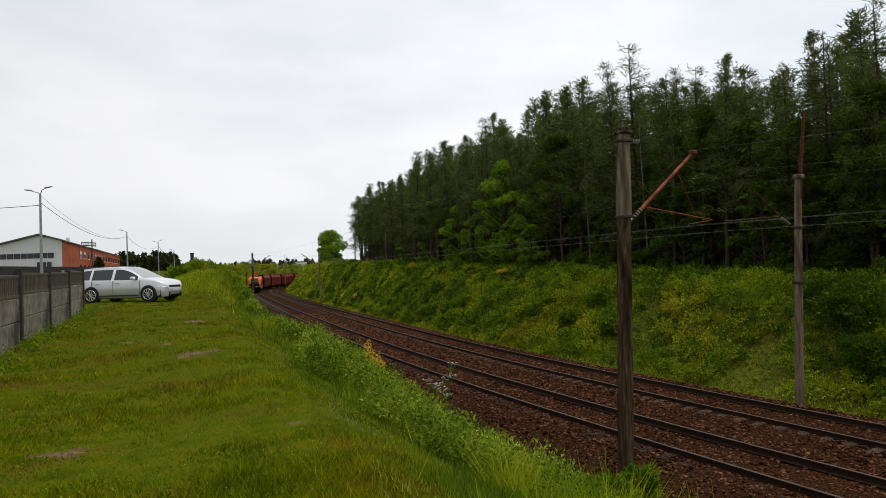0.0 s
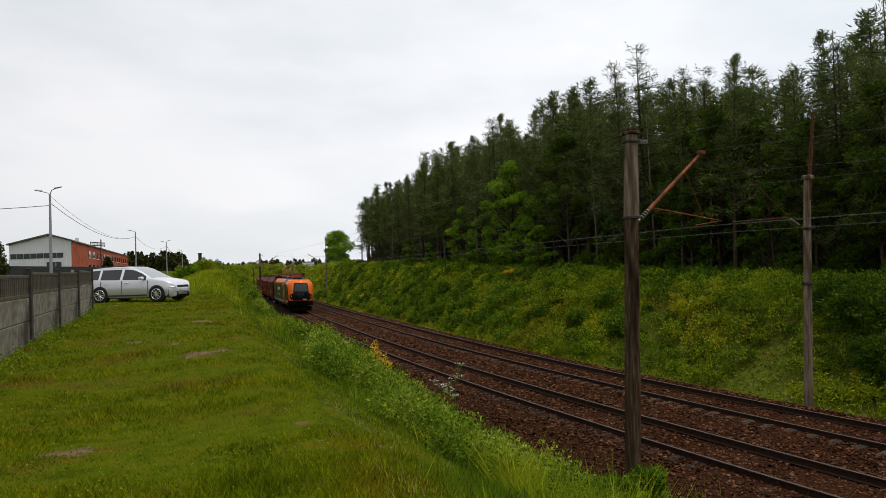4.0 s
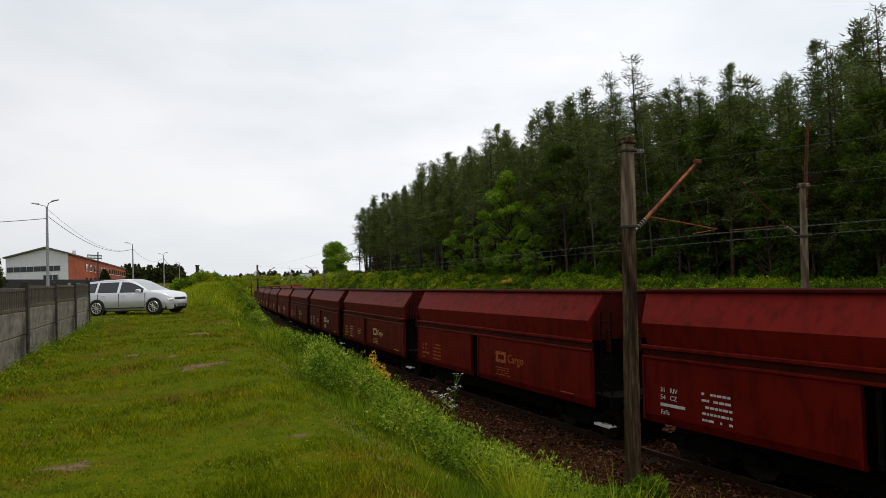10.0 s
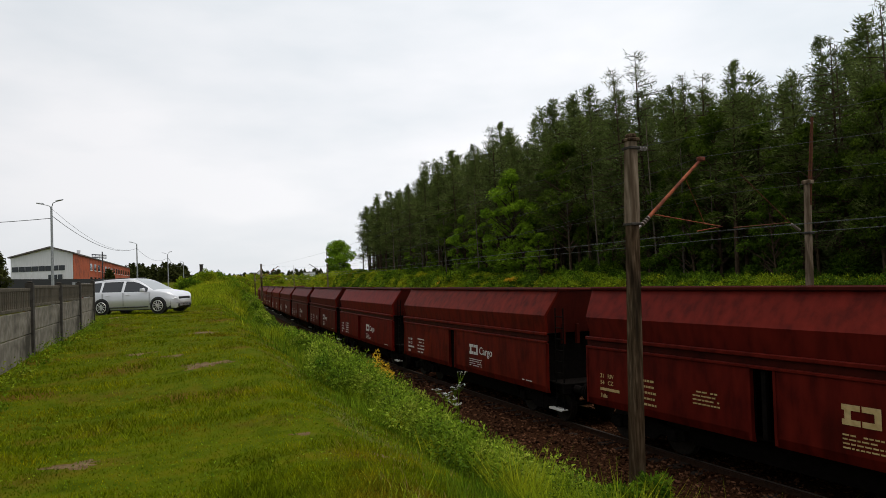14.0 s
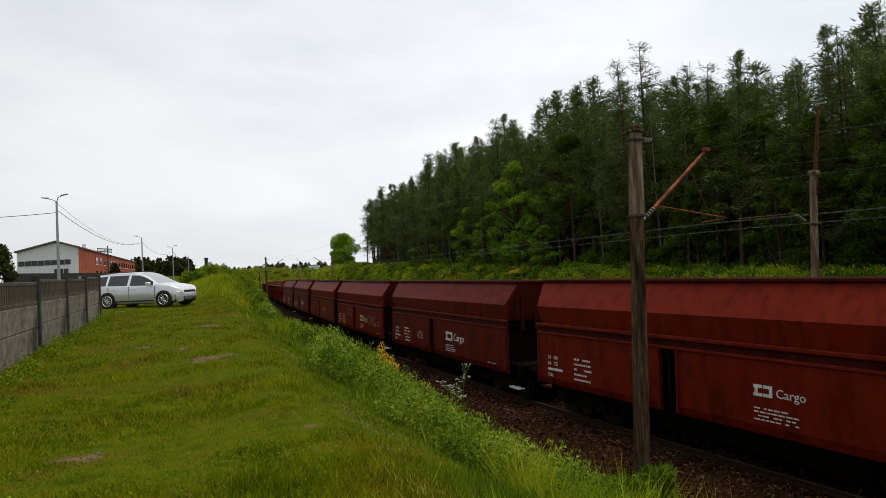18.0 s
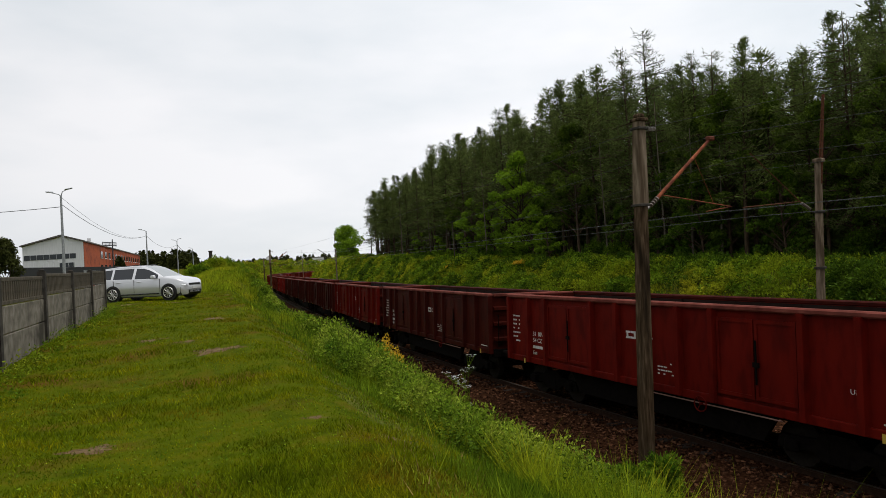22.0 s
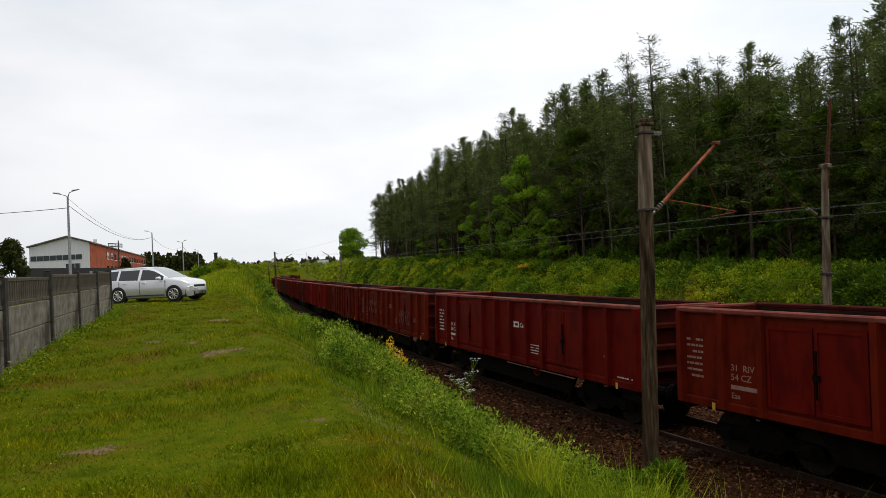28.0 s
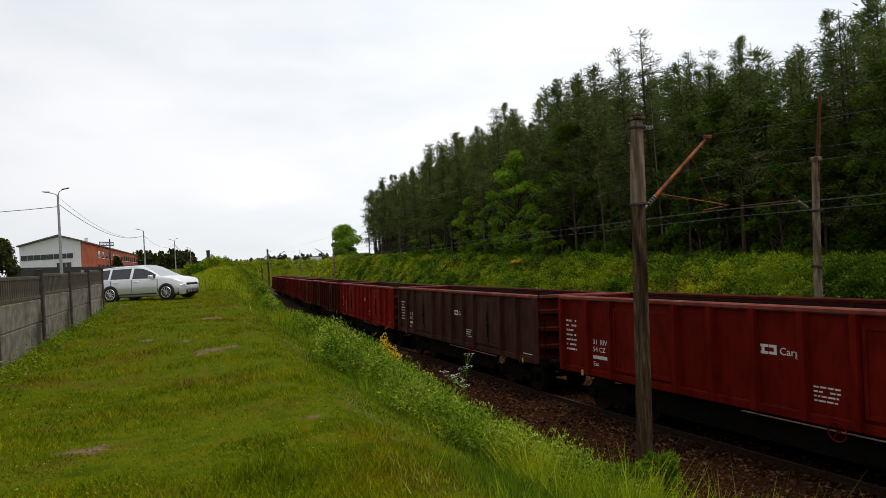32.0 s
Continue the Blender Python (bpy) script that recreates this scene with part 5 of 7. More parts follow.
# ---- concrete fence ----
def build_fence():
    t = empty("concrete_fence", Matrix.Translation((-0.08, 0, 0.06)) @ Matrix.Diagonal((1, 1, 1.08, 1)), "low grey precast concrete panel fence with slotted tops", "fence")
    a, b = Vector((-0.9, 14.0, 0)), Vector((0.22, 23.85, 0))
    step = (b - a) * 0.325
    spots = [b - step * i for i in range(0, 7)]
    zs = [ground_at(p.x, p.y) for p in spots]
    for i, p in enumerate(spots):
        m = Matrix.Translation((p.x, p.y, zs[i])) @ Matrix.Rotation(math.atan2(step.y, step.x), 4, "Z")
        bm = fresh()
        prism(bm, [(-0.07, -0.065), (0.07, -0.065), (0.07, 0.065), (-0.07, 0.065)], "z", -0.3, 1.20)
        box(bm, (-0.045, -0.045, 1.20), (0.045, 0.045, 1.235), 0.015)
        ob = part("post", bm, CONCRETE_POST, t)
        ob.matrix_basis = m
    L = step.length
    for i, (p, q) in enumerate(zip(spots, spots[1:])):
        mid = (p + q) / 2
        m = Matrix.Translation((mid.x, mid.y, (zs[i] + zs[i + 1]) / 2)) @ Matrix.Rotation(math.atan2(step.y, step.x), 4, "Z")
        for z0, z1 in ((-0.15, 0.36), (0.37, 0.76)):
            bm = fresh()
            box(bm, (-L / 2 + 0.06, -0.025, z0), (L / 2 - 0.06, 0.025, z1), 0.012)
            ob = part("plate", bm, CONCRETE, t)
            ob.matrix_basis = m
        bm = fresh()
        box(bm, (-L / 2 + 0.06, -0.025, 0.77), (L / 2 - 0.06, 0.025, 0.83), 0.008)
        box(bm, (-L / 2 + 0.06, -0.025, 1.10), (L / 2 - 0.06, 0.025, 1.16), 0.008)
        ob = part("slotted_frame", bm, DARK_PLATE, t)
        ob.matrix_basis = m
        n = 22
        bm = fresh()
        box(bm, (-0.035, -0.022, 0.83), (0.035, 0.022, 1.10))
        one = part("slat", bm, DARK_PLATE, t)
        for k in range(n):
            x = -L / 2 + 0.1 + (L - 0.2) * (k + 0.5) / n
            o2 = one if k == 0 else new("slat", one.data)
            o2.parent = t
            o2.matrix_basis = m @ Matrix.Translation((x, 0, 0))


# ---- parked car ----
def build_car():
    CAR = bpy.data.materials.new("silver_car_paint")
    CAR.use_nodes = True
    b = CAR.node_tree.nodes["Principled BSDF"]
    b.inputs["Base Color"].default_value, b.inputs["Metallic"].default_value, b.inputs["Roughness"].default_value = (0.66, 0.66, 0.68, 1), 0.45, 0.28
    b.inputs["Coat Weight"].default_value = 0.5
    GLASS = plain("tinted_car_glass", (0.030, 0.033, 0.038), 0.05)
    # light grey paints the sky's reflection into the windscreen's colour
    WINDSCREEN = plain("sky_lit_windscreen", (0.30, 0.32, 0.33), 0.08)
    BLACK = plain("black_car_trim", (0.012, 0.012, 0.012), 0.5)
    TYRE = material("tyre_rubber", [(0.012, 0.012, 0.012), (0.022, 0.021, 0.020)], 20, 0.85)
    ALLOY = plain("alloy_wheel_metal", (0.55, 0.55, 0.56), 0.3, 0.8)
    LENS = plain("clear_lamp_lens", (0.62, 0.64, 0.66), 0.12)
    REDL = plain("red_tail_lamp_lens", (0.35, 0.015, 0.012), 0.2)
    p = Vector((2.02, 30.6, 0))
    z = ground_at(p.x, p.y)
    t = empty("estate_car", Matrix.Translation((p.x, p.y, z + 0.02)) @ Matrix.Rotation(radians(-37), 4, "Z"), "silver metallic estate car parked beside the concrete fence", "car")
    # stations along the car; roof or bonnet height, waist height, half width and sill height at each
    xs = [-2.26, -2.20, -2.05, -1.90, -1.75, -1.62, -1.34, -1.24, -0.80, -0.34, -0.22, 0.10, 0.35, 0.60, 0.85, 1.05, 1.30, 1.60, 1.78, 1.92, 2.00, 2.06]
    def curve(keys):
        return [float(np.interp(x, [k[0] for k in keys], [k[1] for k in keys])) for x in xs]
    roof = curve([(-2.26, 0.84), (-2.20, 1.00), (-2.05, 1.24), (-1.90, 1.405), (-1.75, 1.45), (-1.3, 1.485), (-0.3, 1.50), (0.10, 1.475), (0.35, 1.395), (0.60, 1.265), (0.85, 1.115), (1.05, 0.99), (1.30, 0.945), (1.60, 0.89), (1.78, 0.845), (1.92, 0.76), (2.00, 0.66), (2.06, 0.50)])
    waist = curve([(-2.26, 0.78), (-2.20, 0.93), (-1.90, 0.985), (-1.2, 0.955), (-0.2, 0.935), (0.85, 0.915), (1.05, 0.90), (1.30, 0.865), (1.60, 0.82), (1.78, 0.775), (1.92, 0.69), (2.00, 0.59), (2.06, 0.45)])
    wide_ = curve([(-2.26, 0.66), (-2.20, 0.76), (-2.05, 0.83), (-1.6, 0.872), (-0.8, 0.885), (1.3, 0.88), (1.60, 0.868), (1.78, 0.835), (1.92, 0.74), (2.00, 0.62), (2.06, 0.46)])
    sill = curve([(-2.26, 0.40), (-2.05, 0.26), (-1.6, 0.19), (1.78, 0.17), (2.00, 0.19), (2.06, 0.26)])

    def half_ring(x, zr, zb, w, zs):
        h = zr - zb
        g = min(1.0, max(0.0, (h - 0.06) / 0.48))
        w5 = w * (0.955 - 0.24 * g)
        return [(x, w * 0.90, zs), (x, w, zs + 0.13), (x, w * 1.008, zs * 0.45 + zb * 0.55), (x, w * 0.985, zb - 0.05), (x, w * 0.955, zb), (x, w5, zb + h * 0.80), (x, w5 - 0.10, zr - 0.012), (x, w5 * 0.4, zr + 0.012)]
    grid = []
    for q in zip(xs, roof, waist, wide_, sill):
        hr = half_ring(*q)
        grid.append([(x, -y_, z_) for x, y_, z_ in hr] + [(x, y_, z_) for x, y_, z_ in hr[::-1]])
    cells = {}
    glazed = {"rear": (-1.90, -1.34), "middle": (-1.24, -0.34), "front": (-0.22, 0.85)}
    for i_ in range(len(xs) - 1):
        m_ = (xs[i_] + xs[i_ + 1]) / 2
        for k_ in range(15):
            kind_ = ("body",)
            if k_ in (4, 10):
                for nm, (g0, g1) in glazed.items():
                    if g0 < m_ < g1:
                        kind_ = ("side_window", nm, k_)
            elif k_ in (6, 7, 8) and 0.10 < m_ < 1.05:
                kind_ = ("windscreen",)
            elif k_ in (6, 7, 8) and -2.20 < m_ < -1.90:
                kind_ = ("rear_window",)
            cells.setdefault(kind_, []).append((i_, k_))

    def skin(faces):
        bm = fresh()
        made_ = {}
        def vert(i_, k_):
            if (i_, k_) not in made_:
                made_[i_, k_] = bm.verts.new(grid[i_][k_])
            return made_[i_, k_]
        for i_, k_ in faces:
            bm.faces.new((vert(i_, k_), vert(i_ + 1, k_), vert(i_ + 1, k_ + 1), vert(i_, k_ + 1)))
        return bm
    bm = skin(cells.pop(("body",)))
    for q in (0, -1):
        bm.faces.new([bm.verts.new(p_) for p_ in grid[q]])
    body = part("body", bm, CAR, t, smooth=True)
    for kind_, faces in cells.items():
        part(kind_[0], skin(faces), WINDSCREEN if kind_[0] == "windscreen" else GLASS, body, smooth=True)
    bm = fresh()
    box(bm, (-2.0, -0.80, 0.15), (1.85, 0.80, 0.5))
    part("underside", bm, BLACK, body)
    for s_ in (-1, 1):
        bm = fresh()
        rod(bm, (-1.75, s_ * 0.56, 1.49), (-0.1, s_ * 0.56, 1.535), 0.018, seg=6)
        part("roof_rail", bm, BLACK, body)
        bm = fresh()
        box(bm, (0.62, min(s_ * 0.88, s_ * 1.05), 0.93), (0.80, max(s_ * 0.88, s_ * 1.05), 1.06), 0.03)
        part("door_mirror", bm, CAR, body)
        bm = fresh()
        box(bm, (-1.12, min(s_ * 0.885, s_ * 0.905), 0.26), (0.92, max(s_ * 0.885, s_ * 0.905), 0.31), 0.006)
        part("sill_trim", bm, BLACK, body)
        for x0 in (-0.24, -1.2, 0.95):
            bm = fresh()
            box(bm, (x0, min(s_ * 0.88, s_ * 0.897), 0.34), (x0 + 0.012, max(s_ * 0.88, s_ * 0.897), 0.9))
            part("door_seam", bm, BLACK, body)
        for x0 in (-1.05, -0.12):
            bm = fresh()
            box(bm, (x0, min(s_ * 0.885, s_ * 0.92), 0.80), (x0 + 0.2, max(s_ * 0.885, s_ * 0.92), 0.83), 0.01)
            part("door_handle", bm, CAR, body)
        bm = fresh()
        loft(bm, [[(1.64, s_ * 0.845, 0.62), (1.64, s_ * 0.80, 0.76), (1.88, s_ * 0.62, 0.74), (2.00, s_ * 0.54, 0.62), (1.92, s_ * 0.72, 0.57)], [(1.66, s_ * 0.872, 0.62), (1.66, s_ * 0.825, 0.775), (1.91, s_ * 0.635, 0.755), (2.035, s_ * 0.55, 0.62), (1.945, s_ * 0.755, 0.57)]])
        part("headlamp", bm, LENS, body)
        bm = fresh()
        box(bm, (-2.25, min(s_ * 0.52, s_ * 0.80), 0.72), (-2.12, max(s_ * 0.52, s_ * 0.80), 0.95), 0.02)
        part("tail_lamp", bm, REDL, body)
    bm = fresh()
    box(bm, (1.95, -0.42, 0.56), (2.055, 0.42, 0.66), 0.02)
    box(bm, (1.93, -0.50, 0.24), (2.06, 0.50, 0.38), 0.02)
    part("front_grille", bm, BLACK, body)
    bm = fresh()
    box(bm, (2.04, -0.26, 0.42), (2.075, 0.26, 0.52))
    part("number_plate", bm, plain("white_plate", (0.6, 0.6, 0.6), 0.5), body)
    for x in (-1.23, 1.35):
        for s_ in (-1, 1):
            bm = fresh()
            rod(bm, (x, s_ * 0.66, 0.33), (x, s_ * 0.896, 0.33), 0.36, seg=24)
            part("wheel_arch", bm, BLACK, body)
            bm = fresh()
            for r0, r1, y0, y1 in ((0.305, 0.315, 0.68, 0.90), (0.315, 0.30, 0.90, 0.915)):
                rod(bm, (x, s_ * y0, 0.315), (x, s_ * y1, 0.315), r0, r1, seg=24)
            wheel = part("wheel", bm, TYRE, t)
            bm = fresh()
            rod(bm, (x, s_ * 0.905, 0.315), (x, s_ * 0.917, 0.315), 0.06, seg=10)
            for i in range(10):
                a = i * math.tau / 10
                d = Vector((math.cos(a), 0, math.sin(a)))
                rod(bm, Vector((x, s_ * 0.918, 0.315)) + d * 0.04, Vector((x, s_ * 0.918, 0.315)) + d * 0.215, 0.018, 0.014, seg=5)
            for i in range(20):
                a, c = i * math.tau / 20, (i + 1) * math.tau / 20
                rod(bm, (x + 0.22 * math.cos(a), s_ * 0.918, 0.315 + 0.22 * math.sin(a)), (x + 0.22 * math.cos(c), s_ * 0.918, 0.315 + 0.22 * math.sin(c)), 0.016, seg=5)
            part("rim", bm, ALLOY, wheel)


# ---- industrial hall beyond the fence, street lamps, houses ----
WHITE_WALL = material("white_cladding", [(0.66, 0.66, 0.68), (0.76, 0.76, 0.78)], 2.0, 0.7, bump=0.1, stretch=(6, 6, 0.3))
BRICK = material("orange_brick", [(0.30, 0.065, 0.028), (0.42, 0.10, 0.042)], 9.0, 0.85, bump=0.3, patch=(0.22, 0.055, 0.03), patch_scale=0.6)
ROOF = material("grey_sheet_roof", [(0.10, 0.09, 0.085), (0.16, 0.14, 0.13)], 3.0, 0.6, bump=0.1)
PANE = plain("dark_window_glass", (0.03, 0.035, 0.04), 0.1)
GALV = material("galvanised_steel", [(0.26, 0.27, 0.28), (0.38, 0.39, 0.40)], 8.0, 0.5, 0.4, 0.05)


def build_hall():
    t = empty("industrial_hall", Matrix.Identity(4), "white-clad gabled industrial hall with a long orange brick wing", "building")
    # gable corners on the map, and the way the long side runs
    a, b, far = Vector((-10.6, 121.6, 0)), Vector((-1.95, 116.6, 0)), Vector((11.1, 213.0, 0))
    u, v = (b - a), (far - b)
    up = Vector((0, 0, 1))
    g0, eave_a, eave_b, ridge, apex = 0.6, 6.8, 7.15, 0.64, 8.15
    wall_t = 0.3
    nb = u.normalized()
    bm = fresh()
    outline = [a + up * g0, b + up * g0, b + up * eave_b, a + u * ridge + up * apex, a + up * eave_a]
    back = [p + v * 0.15 for p in outline]
    loft(bm, [outline, back])
    part("white_gable_wall", bm, WHITE_WALL, t)
    n = Vector((-v.normalized().x, -v.normalized().y, 0))
    def panel(f0, f1, z0, z1, mat_, name, lift=0.05):
        bm = fresh()
        q = [a + u * f0 + up * z0, a + u * f1 + up * z0, a + u * f1 + up * z1, a + u * f0 + up * z1]
        loft(bm, [q, [p_ + n * lift for p_ in q]])
        return part(name, bm, mat_, t)
    for i in range(8):
        f0 = 0.02 + i * 0.107
        panel(f0, f0 + 0.1, 4.55, 5.35, PANE, "ribbon_window")
    panel(0.60, 0.84, 2.2, 3.9, PANE, "gate")
    bm = fresh()
    for i in range(12):
        f = i / 12
        q = a + u * f
        rod(bm, q + n * 0.06 + up * g0, q + n * 0.06 + up * (4.4), 0.03, seg=4)
    part("cladding_rib", bm, WHITE_WALL, t)
    bm = fresh()
    r0 = [a - nb * 0.4 + up * (eave_a + 0.0), a + u * ridge + up * (apex + 0.05), b + nb * 0.35 + up * (eave_b - 0.05), b + nb * 0.35 + up * (eave_b + 0.15), a + u * ridge + up * (apex + 0.3), a - nb * 0.4 + up * (eave_a + 0.2)]
    loft(bm, [[p_ + n * 0.4 for p_ in r0], [p_ + v for p_ in r0]])
    part("roof", bm, ROOF, t)
    bm = fresh()
    w0, w1 = b + nb * 0.02, far + nb * 0.02
    q = [b + up * g0, b + nb * 0.1 + up * g0, b + nb * 0.1 + up * eave_b, b + up * eave_b]
    loft(bm, [q, [p_ + v for p_ in q]])
    part("brick_wall", bm, BRICK, t)
    side = Vector((v.normalized().y, -v.normalized().x, 0))
    for i in range(15):
        f = 0.18 + i * 0.055
        for z0, z1 in ((4.9, 6.1), (2.4, 3.6)):
            bm = fresh()
            q0 = b + v * f + nb * 0.1
            q1 = b + v * (f + 0.024) + nb * 0.1
            loft(bm, [[q0 + up * z0, q1 + up * z0, q1 + up * z1, q0 + up * z1], [p_ + side * 0.06 for p_ in (q0 + up * z0, q1 + up * z0, q1 + up * z1, q0 + up * z1)]])
            win = part("window", bm, PANE, t)
            bm = fresh()
            loft(bm, [[q0 + up * (z0 - 0.12), q1 + up * (z0 - 0.12), q1 + up * z0, q0 + up * z0], [p_ + side * 0.12 for p_ in (q0 + up * (z0 - 0.12), q1 + up * (z0 - 0.12), q1 + up * z0, q0 + up * z0)]])
            part("sill", bm, WHITE_WALL, win)
    bm = fresh()
    c0, c1 = b + v * 0.33 + nb * 0.5, b + v * 0.62 + nb * 0.5
    rod(bm, c0 + up * 0.5, c0 + up * 9.0, 0.13, seg=6)
    part("sign_post", bm, plain("dark_post_steel", (0.05, 0.05, 0.055), 0.6), t)
    bm = fresh()
    box(bm, b - nb * 1.0 + v * 0.10 + up * 7.0, b - nb * 1.0 + v * 0.10 + Vector((0.55, 0.55, 8.25)), 0.03)
    part("vent_pipe", bm, WHITE_WALL, t)
    # roof-edge board on a dark post
    k0, k1 = b + v * 0.30 - nb * 1.2, b + v * 0.36 + nb * 0.9
    bm = fresh()
    for zz in (7.75, 8.35):
        rod(bm, k0 + up * zz, k1 + up * zz, 0.11, seg=6)
    for f in (0.0, 0.25, 0.5, 0.75, 1.0):
        rod(bm, k0.lerp(k1, f) + up * 7.6, k0.lerp(k1, f) + up * 8.4, 0.06, seg=5)
    part("sign_frame", bm, plain("dark_sign_steel", (0.05, 0.055, 0.065), 0.6), t)
    bm = fresh()
    loft(bm, [[k0 + up * 7.95, k1 + up * 7.95, k1 + up * 8.15, k0 + up * 8.15], [q_ + side * 0.1 for q_ in (k0 + up * 7.95, k1 + up * 7.95, k1 + up * 8.15, k0 + up * 8.15)]])
    part("sign_board", bm, WHITE_WALL, t)
    # grey metal gate and the pole beyond the hedge
    y = empty("yard_gate", Matrix.Identity(4), "grey corrugated metal gate in front of the hall", "gate")
    bm = fresh()
    q = [Vector((-0.75, 42.0, 0.3)), Vector((0.95, 41.4, 0.3)), Vector((0.95, 41.4, 1.55)), Vector((-0.75, 42.0, 1.75))]
    loft(bm, [q, [p_ + Vector((0.04, 0.06, 0)) for p_ in q]])
    sheet_ = part("sheet", bm, GALV, y)
    for i in range(12):
        c = q[0].lerp(q[1], (i + 0.5) / 12)
        bm = fresh()
        rod(bm, c + up * 0.0, c + up * 1.28, 0.03, seg=5)
        part("rib", bm, GALV, sheet_)
    pole = empty("utility_pole", Matrix.Translation((-8.4, 66.0, 0)), "dark wooden utility pole beyond the hedge", "pole")
    bm = fresh()
    rod(bm, (0, 0, 0), (0, 0, 6.6), 0.16, 0.11, seg=8)
    part("shaft", bm, BARK, pole)
    bm = fresh()
    rod(bm, (-0.5, 0, 4.6), (0, 0, 5.6), 0.08, seg=6)
    part("brace", bm, BARK, pole)
    # dark yard wall in front
    y = empty("yard_hoarding", Matrix.Identity(4), "dark sheet-metal hoarding in front of the hall", "fence")
    bm = fresh()
    q = [Vector((-8.0, 78, 0.5)), Vector((3.0, 70, 0.5)), Vector((3.0, 70, 2.2)), Vector((-8.0, 78, 2.75))]
    loft(bm, [q, [p_ + Vector((0.1, 0.12, 0)) for p_ in q]])
    part("sheet", bm, plain("dark_sheet_metal", (0.03, 0.03, 0.033), 0.6), y)


def street_lamp(x, y, height, heads, first=False):
    z = ground_at(x, y)
    t = empty("street_lamp", Matrix.Translation((x, y, 0)), "grey street lamp column with two heads and wires" if heads == 2 else "grey street lamp column carrying wires", "street lamp", "street lamps along the road")
    bm = fresh()
    rod(bm, (0, 0, z - 0.2), (0, 0, height), 0.13, 0.075, seg=10)
    part("column", bm, GALV, t)
    right = Vector((0.87, -0.5, 0))
    for k in ((-1, 1) if heads == 2 else (-1,)):
        bm = fresh()
        e = Vector((0, 0, height)) + right * (k * (0.5 if k > 0 else 0.75)) + Vector((0, 0, 0.42 if k > 0 else 0.24))
        rod(bm, (0, 0, height - 0.1), Vector((0, 0, height)) + right * (k * 0.14) + Vector((0, 0, 0.28 if k > 0 else 0.06)), 0.035, seg=6)
        rod(bm, Vector((0, 0, height)) + right * (k * 0.14) + Vector((0, 0, 0.28 if k > 0 else 0.06)), e, 0.03, seg=6)
        arm = part("arm", bm, GALV, t)
        bm = fresh()
        loft(bm, [[e + Vector((0, 0, -0.06)) - right * k * 0.1, e + Vector((0.08, 0.12, 0)) - right * k * 0.1, e + Vector((0, 0, 0.08)) - right * k * 0.1, e + Vector((-0.08, -0.12, 0)) - right * k * 0.1],
                  [e + right * k * 0.42 + Vector((0, 0, 0.04)), e + right * k * 0.42 + Vector((0.05, 0.08, 0.09)), e + right * k * 0.42 + Vector((0, 0, 0.14)), e + right * k * 0.42 + Vector((-0.05, -0.08, 0.09))]])
        part("lamp_head", bm, GALV, arm)
    return Vector((x, y, height))


def sag_wire(a, b, sag, r, n=10):
    pts = [a.lerp(b, i / n) - Vector((0, 0, sag * 4 * (i / n) * (1 - i / n))) for i in range(n + 1)]
    bm = tube(fresh(), pts, r)
    tagged(part("street_cable", bm, plain("black_cable", (0.05, 0.05, 0.055), 0.6)), "dark cable sagging between street lamps", "cable", "street cables")


build_fence()
build_car()
build_hall()
l1 = street_lamp(-2.35, 57.9, 7.9, 2)
l2 = street_lamp(6.6, 105.9, 7.9, 1)
l3 = street_lamp(14.55, 141.7, 7.9, 2)
l4 = street_lamp(24.0, 194.0, 8.0, 1)
down = Vector((0, 0, 0.7))
sag_wire(l1 - down, l2 - down, 1.3, 0.022)
sag_wire(l1 - down * 0.2, l2 - down, 1.4, 0.012)
sag_wire(l2 - down, l3 - down, 1.2, 0.02)
sag_wire(l3 - down, l4 - down, 1.2, 0.04)
sag_wire(l1 - down * 1.3, Vector((-22.0, 66.0, 7.2)), 0.4, 0.025)


def house(x, y, w, d, h_, roof_h, turn, wall_mat, label):
    z = 0.8
    t = empty("house", Matrix.Translation((x, y, z)) @ Matrix.Rotation(radians(turn), 4, "Z"), label, "house", "houses beyond the cutting")
    bm = fresh()
    box(bm, (-w / 2, -d / 2, -4), (w / 2, d / 2, h_))
    part("wall", bm, wall_mat, t)
    bm = fresh()
    if roof_h > 1:
        prism(bm, [(-w / 2 - 0.4, h_ - 0.2), (0, h_ + roof_h), (w / 2 + 0.4, h_ - 0.2)], "y", -d / 2 - 0.4, d / 2 + 0.4)
    else:
        box(bm, (-w / 2 - 0.2, -d / 2 - 0.2, h_), (w / 2 + 0.2, d / 2 + 0.2, h_ + roof_h))
    part("roof", bm, ROOF, t)
    if roof_h > 1:
        bm = fresh()
        box(bm, (-w / 2 + 0.1, -d / 2 - 0.05, h_ - 0.15), (w / 2 - 0.1, -d / 2 + 0.1, h_))
        prism(bm, [(-w / 2 + 0.2, h_), (0, h_ + roof_h - 0.35), (w / 2 - 0.2, h_)], "y", -d / 2 - 0.46, -d / 2)
        part("gable", bm, wall_mat, t)
    for i in range(3):
        for zz in (1.0, 3.6):
            if zz + 1.3 > h_:
                continue
            bm = fresh()
            xx = -w / 2 + w * (i + 0.5) / 3
            box(bm, (xx - 0.55, -d / 2 - 0.06, zz), (xx + 0.55, -d / 2 + 0.05, zz + 1.3))
            win = part("window", bm, PANE, t)
            bm = fresh()
            box(bm, (xx - 0.65, -d / 2 - 0.15, zz - 0.1), (xx + 0.65, -d / 2, zz))
            part("sill", bm, WHITE_WALL, win)

